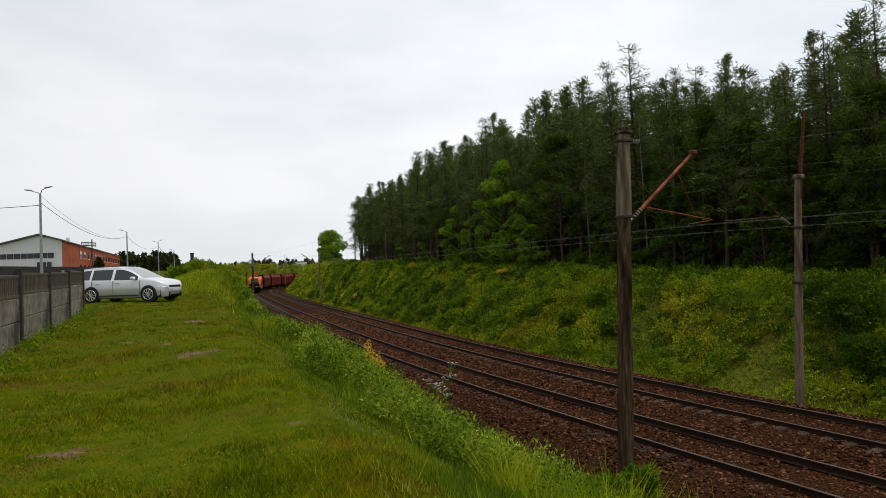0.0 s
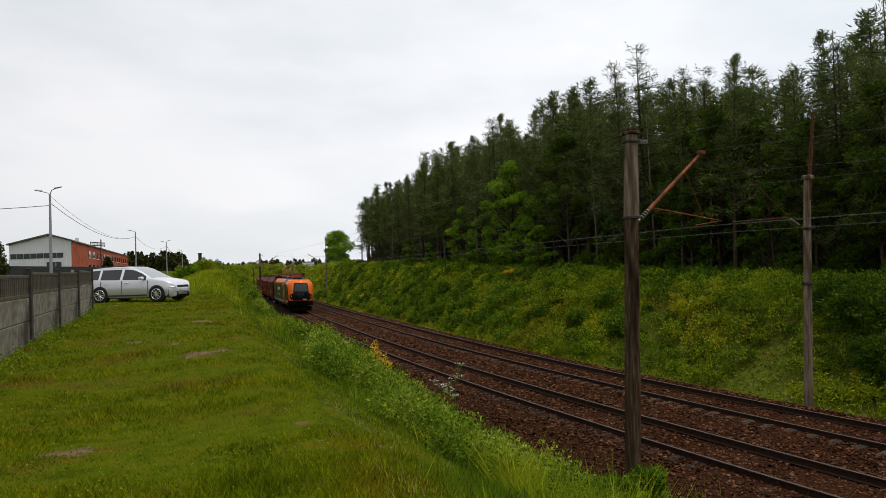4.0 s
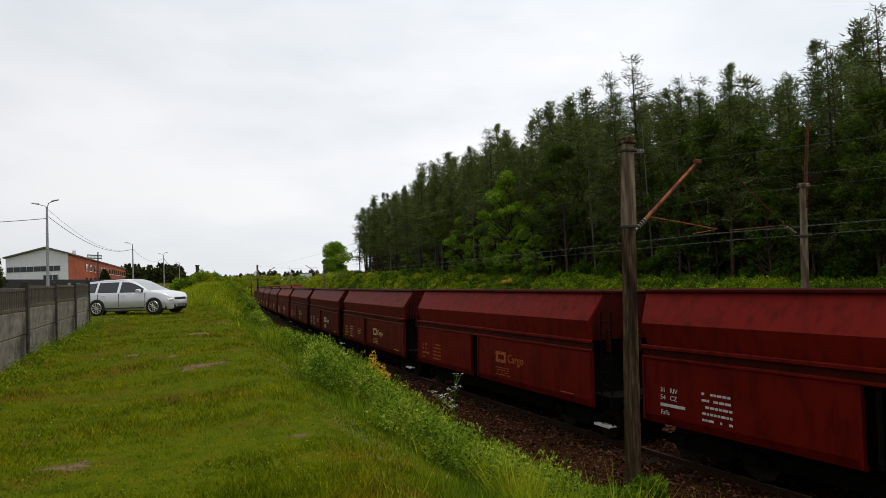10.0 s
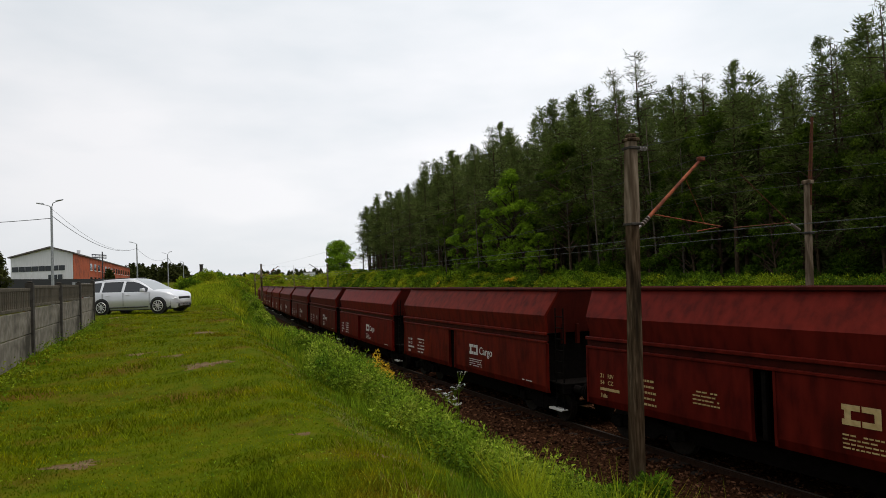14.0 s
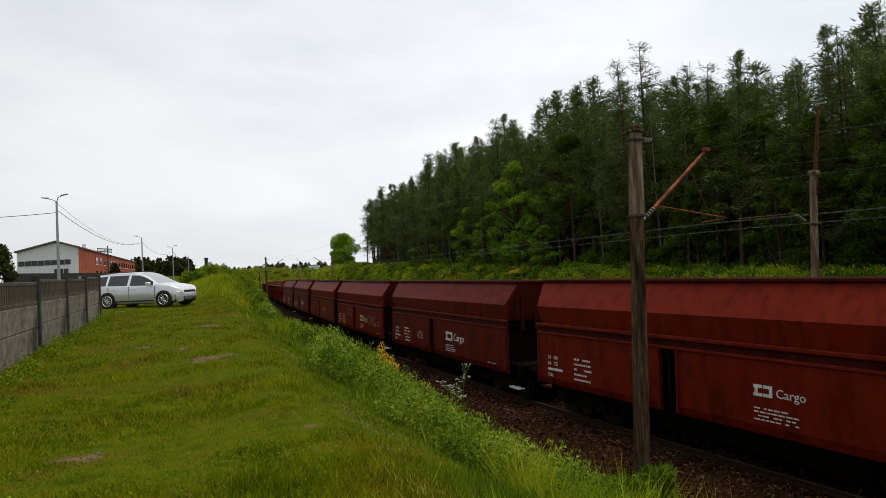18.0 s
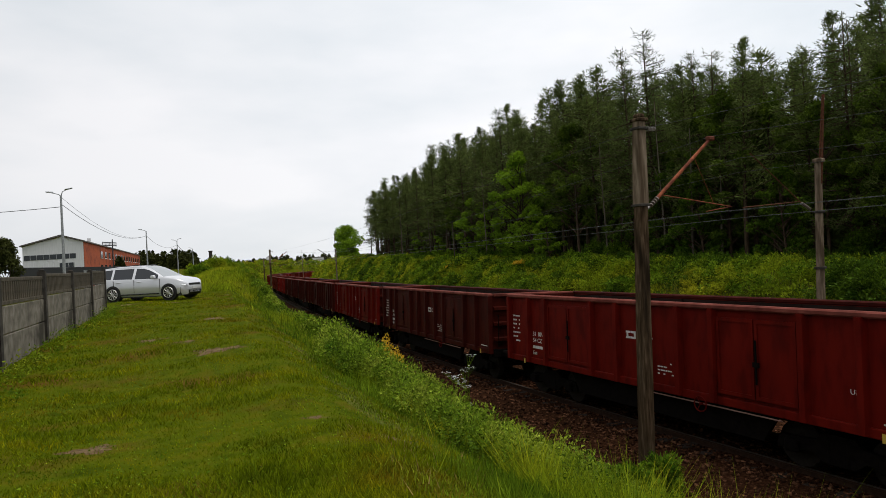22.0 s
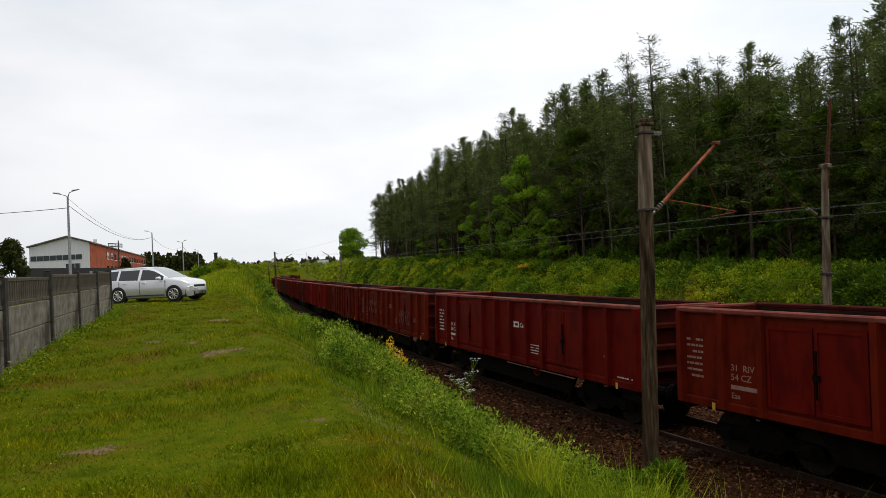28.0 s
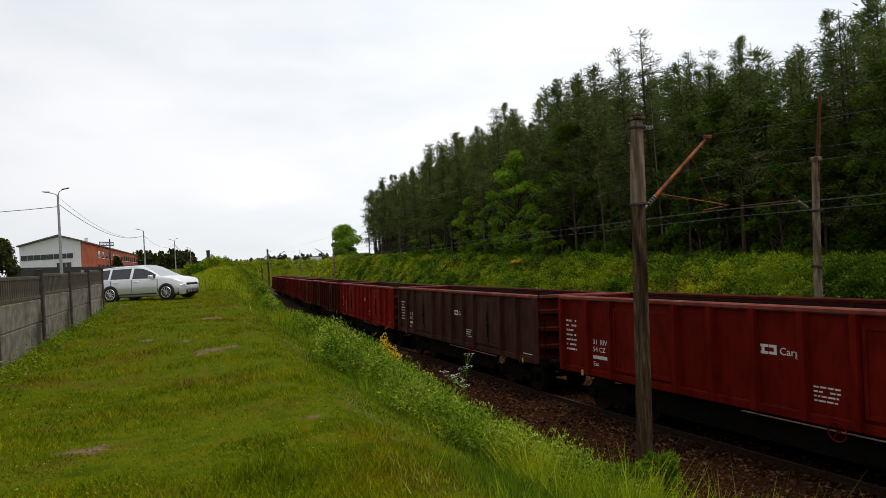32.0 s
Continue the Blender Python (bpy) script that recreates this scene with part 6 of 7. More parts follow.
# ---- trees ----
def spray(centers, ways, length, width, rng, droop=0.25, flat=0.5):
    """Thin three-cornered sprays (needles or leaves) at centers, pointing along ways."""
    n = len(centers)
    w = ways + rng.normal(0, 0.45, (n, 3))
    w[:, 2] -= droop
    w /= np.linalg.norm(w, axis=1)[:, None] + 1e-9
    side = np.cross(w, rng.normal(0, 1, (n, 3)) * np.array([1, 1, flat]) + 1e-6)
    side /= np.linalg.norm(side, axis=1)[:, None] + 1e-9
    L = (length * rng.uniform(0.6, 1.3, n))[:, None]
    W = (width * rng.uniform(0.6, 1.3, n))[:, None]
    return np.stack([centers - w * L * 0.35 + side * W * 0.35, centers - w * L * 0.2 - side * W * 0.5, centers + w * L * 0.65], 1)


def trunk_mesh(bm, height, r, bend_, rng, limbs, seg=7):
    rings = []
    for i in range(9):
        f = i / 8
        c = Vector((bend_ * math.sin(f * 2.2), bend_ * 0.6 * math.sin(f * 3.1 + 1), height * f - 0.3))
        rr = r * (1 - 0.88 * f) * (1.25 if i == 0 else 1)
        rings.append([(c.x + rr * math.cos(a * math.tau / seg), c.y + rr * math.sin(a * math.tau / seg), c.z) for a in range(seg)])
    loft(bm, rings)
    for p, q, rr in limbs:
        rod(bm, p, q, rr, rr * 0.35, seg=4, caps=False)


def conifer(seed, height, spread, start, dens, mat_, length=0.55, width=0.16, taper=0.8, dead=True, airy=0.0):
    """A tapered trunk with uneven limbs and a crown of needle sprays in clumps along them."""
    rng = np.random.RandomState(seed)
    limbs, cs, ws = [], [], []
    z = height * start
    lop = rng.uniform(0, 6.283)
    while z < height * 0.985:
        f = (z - height * start) / (height * (1 - start))
        reach = spread * (1 - f) ** taper * (0.6 + 0.4 * min(1, f * 4 + 0.4))
        for k in range(rng.randint(3, 6)):
            if rng.rand() < airy:
                continue
            a = rng.uniform(0, 6.283)
            L = reach * rng.uniform(0.35, 1.3) * (1 + 0.22 * math.cos(a - lop + z * 0.9)) + 0.10
            lift = rng.uniform(-0.05, 0.5) * L
            p = np.array([0, 0, z + rng.uniform(-0.45, 0.45) * (1 - 0.7 * f)])
            d = np.array([math.cos(a), math.sin(a), 0])
            q = p + d * L + np.array([0, 0, lift - 0.10 * L * L])
            limbs.append((tuple(p), tuple(q), 0.012 + 0.016 * L))
            knots = max(1, int(L / 0.45))
            for j in range(knots + 1):
                t = (j + rng.uniform(0.3, 1.0)) / (knots + 1)
                m = max(4, int(dens * 0.42))
                c = p + (q - p) * t + rng.normal(0, 1, (m, 3)) * np.array([0.20, 0.20, 0.20]) * (0.5 + 0.5 * min(1, L))
                cs.append(c)
                ws.append(np.tile((q - p) / (np.linalg.norm(q - p) + 1e-6) + np.array([0, 0, 0.55]), (m, 1)))
        z += height * rng.uniform(0.020, 0.038)
    if dead:
        for k in range(16):
            a, zz = rng.uniform(0, 6.283), height * rng.uniform(0.12, start + 0.05)
            L = rng.uniform(0.4, 1.4)
            limbs.append(((0, 0, zz), (L * math.cos(a), L * math.sin(a), zz + rng.uniform(-0.3, 0.2)), 0.018))
    bm = fresh()
    trunk_mesh(bm, height, 0.009 * height + 0.03, rng.uniform(-0.25, 0.25), rng, limbs)
    t = new("conifer")
    part("trunk", bm, BARK, t, smooth=True)
    soup("crown", spray(np.concatenate(cs), np.concatenate(ws), length, width, rng, 0.0), mat_, 3, t)
    return t


def broadleaf(seed, height, spread, start, leaves, mat_, size=0.22, name="broadleaf_tree", full=1.3):
    """A forked trunk with limbs and an uneven crown of leaf clumps."""
    rng = np.random.RandomState(seed)
    limbs, cs = [], []
    clumps = []
    n = 46
    for k in range(n):
        f = rng.uniform(0, 1)
        z = height * (start + (0.97 - start) * f)
        w = spread * (math.sin(math.pi * min(1, 0.18 + 0.82 * f)) ** 0.7) * rng.uniform(0.4, 1.25)
        a = rng.uniform(0, 6.283)
        q = np.array([w * math.cos(a), w * math.sin(a), z])
        p = np.array([0, 0, max(height * 0.12, z - 0.6 * w - 0.4)])
        limbs.append((tuple(p), tuple(q), 0.02 + 0.004 * height))
        clumps.append((q, rng.uniform(0.22, 0.62) * spread * 0.5 * full))
    for q, r in clumps:
        m = int(leaves / n)
        d = rng.normal(0, 1, (m, 3))
        d /= np.linalg.norm(d, axis=1)[:, None]
        cs.append(q + d * (r * rng.uniform(0.35, 1.05, m) ** 0.6)[:, None] * np.array([1, 1, 0.75]))
    c = np.concatenate(cs)
    bm = fresh()
    trunk_mesh(bm, height * 0.92, 0.010 * height + 0.02, rng.uniform(-0.3, 0.3), rng, limbs)
    t = new(name)
    part("trunk", bm, BARK, t, smooth=True)
    soup("crown", spray(c, rng.normal(0, 1, c.shape), size * 1.3, size, rng, 0.1, 1.0), mat_, 3, t)
    return t


def put_tree(kinds, used, k, x, y, scale, turn, label, category, group, lean=(0, 0), z=None):
    src = kinds[k]
    m = Matrix.Translation((x, y, ground_at(x, y) if z is None else z)) @ pose(0, 0, 0, lean[0], lean[1], turn)
    if k in used:
        ob = copy_thing(src, m)
    else:
        ob = src
        ob.matrix_world = m
        used.add(k)
    ob.matrix_basis = m @ Matrix.Diagonal((scale, scale, scale, 1))
    return tagged(ob, label, category, group)


def build_forest():
    pines = {0: conifer(21, 15.5, 2.3, 0.36, 34, NEEDLE, 0.36, 0.085, 0.62), 1: conifer(22, 16.5, 2.2, 0.30, 34, NEEDLE, 0.36, 0.085, 0.70), 2: conifer(23, 14.5, 2.5, 0.46, 34, NEEDLE, 0.36, 0.09, 0.50),
             3: conifer(24, 17.0, 3.2, 0.16, 30, LARCH, 0.30, 0.06, 0.66, True, 0.08), 4: conifer(25, 15.0, 2.3, 0.32, 34, NEEDLE, 0.36, 0.085, 0.58), 5: conifer(26, 16.0, 2.5, 0.25, 26, LARCH, 0.30, 0.06, 0.68, True, 0.12)}
    for k, ob in pines.items():
        ob.name = "larch_tree" if k in (3, 5) else "pine_tree"
    used = set()
    rng = random.Random(77)
    names = {3: ("feathery grey-green larch at the edge of the wood", "tree"), 5: ("thin feathery larch at the edge of the wood", "tree")}
    # rows parallel to the line: offset, spacing, rise of the crowns
    rows = [(17.6, 2.9, 0.95), (19.8, 2.8, 1.02), (22.5, 3.0, 1.08), (25.5, 3.2, 1.12), (29.5, 3.4, 1.18), (34.5, 3.8, 1.2), (41.0, 4.4, 1.25)]
    # the wood's height along the line, at its edge and deeper in
    top_s = [8, 14, 17, 20, 23, 26, 29, 32, 35, 38, 42, 48, 56, 66, 80, 120]
    top_z = {17.5: [11.8, 12.0, 12.0, 12.0, 11.9, 12.4, 11.9, 12.0, 13.2, 14.4, 14.9, 14.9, 15.1, 14.8, 14.5, 13.4],
             20: [12.6, 12.9, 12.9, 12.9, 12.8, 12.6, 12.2, 12.3, 13.2, 14.2, 15.6, 15.5, 15.6, 15.4, 14.9, 13.5],
             25: [13.8, 13.9, 14.1, 14.3, 14.0, 13.8, 13.4, 13.4, 14.2, 14.2, 15.2, 16.6, 17.6, 17.6, 17.4, 16.0],
             34: [13.5, 14.0, 14.6, 15.2, 16.0, 16.0, 16.0, 16.2, 16.4, 16.2, 16.4, 17.0, 17.8, 18.8, 18.6, 17.0]}

    def wood_top(s, o):
        return float(np.interp(o, list(top_z), [np.interp(s, top_s, top_z[k]) for k in top_z]))
    tall = {0: 15.5, 1: 16.5, 2: 14.5, 3: 17.0, 4: 15.0, 5: 16.0}
    for r_, (o, step, rise) in enumerate(rows):
        s = -16 + rng.uniform(0, step)
        end = 121 + (o - 17) * 0.2
        while s < end:
            p = on_line(s, o + rng.uniform(-0.8, 0.8))
            k = rng.choice([0, 0, 1, 1, 2, 4, 4, 3]) if r_ else rng.choice([0, 1, 2, 4, 4, 1, 3, 5])
            sc = (wood_top(s, o) + 0.3) / tall[k] * rng.choice((rng.uniform(0.82, 0.94), rng.uniform(0.92, 1.05)))
            lab, cat = names.get(k, ("dark green pine with a bare lower trunk at the wood's edge" if r_ < 2 else "dark green pine deep in the wood", "tree"))
            put_tree(pines, used, k, p[0], p[1], sc, rng.uniform(0, 360), lab, cat, "trees of the wood", (rng.uniform(-1.6, 1.6), rng.uniform(-1.6, 1.6)))
            s += step * rng.uniform(0.7, 1.35)
    # the tall larches whose tips stand over the wood
    for s, o, k, top in ((32, 17.6, 3, 15.7), (29.6, 19.0, 5, 13.6), (35.2, 18.0, 5, 15.3), (24.4, 18.2, 5, 12.2), (18.6, 18.6, 3, 11.9), (46, 19, 5, 15.4)):
        p = on_line(s, o)
        put_tree(pines, used, k, p[0], p[1], (top + 0.2) / tall[k], rng.uniform(0, 360), "tall feathery grey-green larch at the edge of the wood", "tree", "trees of the wood", (rng.uniform(-1, 1), rng.uniform(-1, 1)))
    # dark young spruces that close the space between the trunks
    young = {0: conifer(31, 7.0, 1.7, 0.03, 16, NEEDLE, 0.6, 0.24, 0.75, False), 1: conifer(32, 5.0, 1.5, 0.03, 18, NEEDLE, 0.55, 0.22, 0.7, False)}
    for ob in young.values():
        ob.name = "young_spruce"
    used = set()
    for o, step in ((20.5, 4.5), (23.5, 3.0), (27, 2.6), (31.5, 2.4), (37, 2.4), (44, 2.6)):
        s = -16 + rng.uniform(0, step)
        while s < 122:
            p = on_line(s, o + rng.uniform(-1, 1))
            put_tree(young, used, rng.choice([0, 0, 1]), p[0], p[1], rng.uniform(0.8, 1.25), rng.uniform(0, 360), "young dark spruce under the tall pines", "tree", "young spruces")
            s += step * rng.uniform(0.7, 1.3)
    # bright broadleaf trees and saplings at the edge
    leafy = {0: broadleaf(41, 9.0, 2.1, 0.12, 9500, LEAF, 0.15), 1: broadleaf(42, 6.0, 1.5, 0.08, 6000, LEAF, 0.14), 2: broadleaf(43, 12.5, 2.3, 0.3, 11000, MIDLEAF, 0.15), 3: broadleaf(44, 14.5, 2.5, 0.18, 14000, MIDLEAF, 0.16), 4: broadleaf(45, 6.0, 1.5, 0.08, 6000, DARKLEAF, 0.14), 5: broadleaf(46, 9.0, 2.1, 0.12, 9500, DARKLEAF, 0.15)}
    used = set()
    spots = [(48.5, 15.8, 0, 1.15), (50, 16.4, 0, 1.0), (47, 16.0, 1, 0.9), (43.5, 15.6, 1, 0.7), (28.5, 18.2, 3, 0.66), (25.5, 17.4, 3, 0.72), (21.4, 18, 3, 0.56), (17.0, 17.6, 3, 0.58), (14, 18.4, 3, 0.6), (9.5, 17.4, 3, 0.7), (33, 18.8, 3, 0.6), (61, 16.2, 0, 0.8), (57.5, 17, 1, 1.0), (49, 16.5, 1, 0.62), (41, 17, 2, 0.9), (23.4, 18.4, 2, 0.74), (19.5, 17.6, 2, 0.66), (15.5, 17.0, 2, 0.74), (12, 18.6, 2, 0.85), (30, 17.6, 0, 0.8), (35, 16.8, 1, 0.7), (9, 17.4, 0, 0.95), (27, 16.6, 1, 0.9), (66, 17, 2, 0.8), (74, 16.6, 1, 0.6), (21, 16.4, 1, 0.85), (13.5, 16.2, 1, 0.8), (45, 18.5, 2, 0.8), (84, 17, 0, 0.5), (27, 21, 2, 0.95), (10, 22, 2, 0.95), (30.4, 19.5, 2, 0.92)]
    for s, o, k, sc in spots:
        p = on_line(s, o)
        k = {0: 5, 1: 4}.get(k, k) if s < 38 else k
        put_tree(leafy, used, k, p[0], p[1], sc, rng.uniform(0, 360), "bright green broadleaf tree among the pines" if k < 2 else "dark green broadleaf tree among the pines", "tree", "leafy trees at the wood's edge")
    # pale bare trunks that stand before the dark wood
    for s, o, hh in ((88, 15.6, 8.5), (66, 15.8, 9.0), (57, 16.0, 10.0), (36, 16.2, 9.0), (27.5, 16.4, 8.6), (25.6, 16.8, 7.5), (76, 16.2, 8), (61, 17, 9), (49, 16.8, 9.5), (31, 17.2, 11)):
        p = on_line(s, o)
        bm = fresh()
        trunk_mesh(bm, hh, 0.085, rng.uniform(-0.2, 0.2), None, [((0, 0, hh * f), (rng.uniform(-0.7, 0.7), rng.uniform(-0.7, 0.7), hh * f + 0.2), 0.014) for f in (0.4, 0.55, 0.7, 0.8, 0.9)], 6)
        t = empty("bare_trunk", Matrix.Translation((p[0], p[1], ground_at(p[0], p[1]))), "thin pale bare trunk before the dark wood", "tree", "bare trunks")
        part("trunk", bm, PALE_BARK, t, smooth=True)
    # lone tree at the end of the wood, small trees far off
    lone = broadleaf(51, 8.6, 3.3, 0.0, 15000, LEAF, 0.34, full=2.0)
    lone.matrix_world = Matrix.Translation((59.0, 162.0, 2.6))
    tagged(lone, "rounded green broadleaf tree standing alone", "tree")


def build_distance():
    """Far tree belts and houses on the skyline."""
    rng = np.random.RandomState(12)
    belt = []
    def clump(x, y, z, r, h_, n):
        up_, a = rng.rand(n) ** 1.3, rng.uniform(0, 6.283, n)
        q = r * 0.9 * (1 - up_) ** 0.7 * rng.uniform(0.3, 1.1, n)
        c = np.stack([x + q * np.cos(a), y + q * np.sin(a), z + h_ * up_], -1)
        belt.append(spray(c, rng.normal(0, 1, c.shape), 1.1, 0.8, rng, 0.0, 1.0))
    # directions in degrees right of the line's tangent, distance, height
    for a0, a1, dist, h0, h1, count in ((1.5, 7.5, 230, 4.5, 8.0, 120), (7.0, 14.5, 300, 2.5, 5.0, 70), (13.0, 20.5, 380, 3.5, 7.5, 60), (-2.0, 2.0, 150, 3.5, 5.0, 8), (20, 24, 260, 3.0, 5.0, 8)):
        for i in range(count):
            a = radians(rng.uniform(a0, a1))
            d = dist * rng.uniform(0.95, 1.1)
            hh = rng.uniform(h0, h1)
            clump(d * math.sin(a), d * math.cos(a), 1.2, hh * 0.42, hh, 240)
    ob = soup("far_trees", np.concatenate(belt), THUJA, 3)
    tagged(ob, "dark belt of distant trees on the skyline", "trees", kind="stuff")
    house(78.0, 334, 6.5, 7, 3.4, 3.2, -12, WHITE_WALL, "small white gabled house on the skyline")
    house(101.5, 324, 6, 7, 4.4, 0.4, -16, WHITE_WALL, "flat-roofed white house on the skyline")
    bm = fresh()
    t = empty("factory_stack", Matrix.Translation((23.7, 159.6, 0)), "short dark square stack beyond the mound", "chimney")
    box(bm, (-0.35, -0.35, 0), (0.35, 0.35, 5.9), 0.05)
    part("shaft", bm, CONCRETE_POST, t)
    bm = fresh()
    box(bm, (-0.45, -0.45, 5.9), (0.45, 0.45, 6.15), 0.04)
    part("cap", bm, CONCRETE_POST, t)
    hedge = broadleaf(61, 3.2, 1.0, 0.0, 7000, THUJA, 0.13, "hedge_shrub", full=1.6)
    hedge.matrix_world = Matrix.Translation((-5.0, 46.8, 0.35)) @ Matrix.Diagonal((1, 1, 1.12, 1))
    tagged(hedge, "dense clipped dark green hedge shrub behind the fence", "shrub")


# ---- low vegetation ----
def scatter(n, a0, a1, r0, r1, power, rng):
    """Places in a wedge about the camera: directions in degrees right of the line's tangent, thicker near by."""
    r = r0 + (r1 - r0) * rng.rand(n) ** power
    a = np.radians(rng.uniform(a0, a1, n))
    return r * np.sin(a), r * np.cos(a), r


def blades(x, y, z, height, width, rng, bend_=0.5):
    n = len(x)
    a = rng.uniform(0, 6.283, n)
    side = np.stack([np.cos(a), np.sin(a), np.zeros(n)], -1) * (width * 0.5)[:, None]
    b = rng.uniform(0, 6.283, n)
    tip = np.stack([np.cos(b), np.sin(b), np.zeros(n)], -1) * (height * bend_ * rng.uniform(0.2, 1, n))[:, None]
    tip[:, 2] = height
    base = np.stack([x, y, z - 0.02], -1)
    return np.stack([base - side, base + side, base + tip], 1)


def lawn_edge(s):
    """Offset at which the mown grass gives way to rank growth."""
    return np.interp(s, [2, 5, 9, 14, 20, 30, 41, 60], [-11.2, -10.5, -10.0, -9.6, -9.3, -9.15, -9.0, -8.8])


def build_lawn():
    rng = np.random.RandomState(31)
    x, y, r = scatter(330000, -16, 60, 2.4, 46, 1.9, rng)
    # the meadow goes on behind and beside
    rr, aa = 15 * np.sqrt(rng.rand(60000)), rng.uniform(0, 6.283, 60000)
    bx, by = rr * np.sin(aa), rr * np.cos(aa)
    deg = (np.degrees(aa) + 180) % 360 - 180
    far_ = (rr < 2.4) | (deg < -16) | (deg > 60)
    x, y, r = np.concatenate([x, bx[far_]]), np.concatenate([y, by[far_]]), np.concatenate([r, rr[far_] + 2])
    s, o = line_coords(x, y)
    worn = waves(x, y, 0.7, 13) + 0.6 * waves(x, y, 2.0, 14)
    fence_x = -0.9 + (y - 14.0) * 0.1137
    keep = (o < lawn_edge(s) + 0.5) & (worn < 1.6 + 0.5 * rng.rand(len(x))) & (x > fence_x - 0.2)
    for px, py, pr in BARE:
        keep &= np.hypot((x - px) / 1.5, y - py) > pr * rng.uniform(0.1, 1.1, len(x))
    x, y, r = x[keep], y[keep], r[keep]
    tuft = np.clip(waves(x, y, 2.4, 15) + 0.8 * waves(x, y, 6.0, 16), -0.8, 1.6)
    h_ = rng.uniform(0.016, 0.042, len(x)) * (1 + 0.55 * tuft) * (1 + r / 60)
    w = 0.006 * (1 + r / 5)
    core = (x > -13.5) & (x < 43) & (y > -3.5) & (y < 58)
    x, y, r, h_, w = x[core], y[core], r[core], h_[core], w[core]
    tri = blades(x, y, sheet_z(x, y) + 0.012, h_, w, rng, 1.0)
    tagged(soup("lawn_grass", tri, GRASS, 3), "short yellow-green mown grass with worn tracks", "grass", kind="stuff")
    # small clover-like leaves in the turf
    x, y, r = scatter(16000, -14, 55, 2.6, 22, 1.5, rng)
    s, o = line_coords(x, y)
    keep = (o < lawn_edge(s) + 0.3) & (waves(x, y, 1.3, 17) > 0.25 - 0.6 * rng.rand(len(x))) & (x > -0.9 + (y - 14.0) * 0.1137)
    x, y, r = x[keep], y[keep], r[keep]
    c = np.stack([x, y, sheet_z(x, y) + rng.uniform(0.008, 0.03, len(x))], -1)
    tri = spray(c, rng.normal(0, 1, c.shape) * np.array([1, 1, 0.3]), 1.0, 0.8, rng, 0.0, 1.0)
    tri = c[:, None] + (tri - c[:, None]) * (0.016 + 0.0010 * r)[:, None, None]
    tagged(soup("clover", tri, TALL_GRASS, 3), "small clover leaves growing in the mown grass", "clover", kind="stuff")


BARE = [(1.56, 10.46, 0.24), (2.5, 17.06, 0.34), (-0.12, 5.54, 0.12), (2.6, 26.0, 0.75), (1.0, 26.4, 0.55), (1.61, 5.32, 0.10), (0.76, 12.75, 0.16), (2.14, 4.7, 0.16), (1.3, 12.0, 0.12)]


def build_bare():
    rng = random.Random(3)
    for px, py, pr in BARE:
        bm = fresh()
        n = 34
        c = bm.verts.new((px, py, float(sheet_z(np.array([px]), np.array([py]))[0]) + 0.004))
        ring_ = []
        for i in range(n):
            a = i * math.tau / n
            q = pr * (1 + 0.3 * math.sin(3 * a + px * 9) + 0.2 * math.sin(7 * a + py)) * rng.uniform(0.8, 1.15)
            xx, yy = px + 1.5 * q * math.cos(a), py + q * math.sin(a)
            ring_.append(bm.verts.new((xx, yy, float(sheet_z(np.array([xx]), np.array([yy]))[0]) + 0.001)))
        for i in range(n):
            bm.faces.new((c, ring_[i], ring_[(i + 1) % n]))
        tagged(part("bare_patch", bm, DIRT), "bare trodden patch of pale dirt in the grass", "dirt", "bare patches", "structure")


def herb_cloud(places, radius, leaves, size, squash, rng):
    """Leaves standing in loose heaps over places, most of them near the heap's skin."""
    n = len(places)
    d = rng.normal(0, 1, (n, leaves, 3))
    d /= np.linalg.norm(d, axis=2)[..., None]
    d[..., 2] = np.abs(d[..., 2]) * 1.5 - 0.35
    c = places[:, None] + d * (radius[:, None] * rng.uniform(0.35, 1.05, (n, leaves)) ** 0.6)[..., None] * np.array([1, 1, squash])
    c = c.reshape(-1, 3)
    way = d.reshape(-1, 3) + np.array([0, 0, -0.1])
    tri = spray(c, way, 1.0, 0.62, rng, 0.1, 1.0)
    return c[:, None] + (tri - c[:, None]) * np.repeat(size, leaves)[:, None, None]


def foot_line(s):
    """Offset at which the rank growth ends above the ballast."""
    return -6.3 + 1.5 * ease(9, 16, s) + 1.2 * ease(16, 30, s)


def canopy(s, o):
    """Height of the rank growth on the near slope."""
    return (1 - 0.72 * ease(-8.6, -7.2, o) * (1 - ease(9, 13, s))) * np.interp(o, [-10.5, -9, -8, -7, -6, -5], [0.26, 0.42, 0.58, 0.70, 0.76, 0.6]) * (1 + 0.45 * ease(5, 12, s))


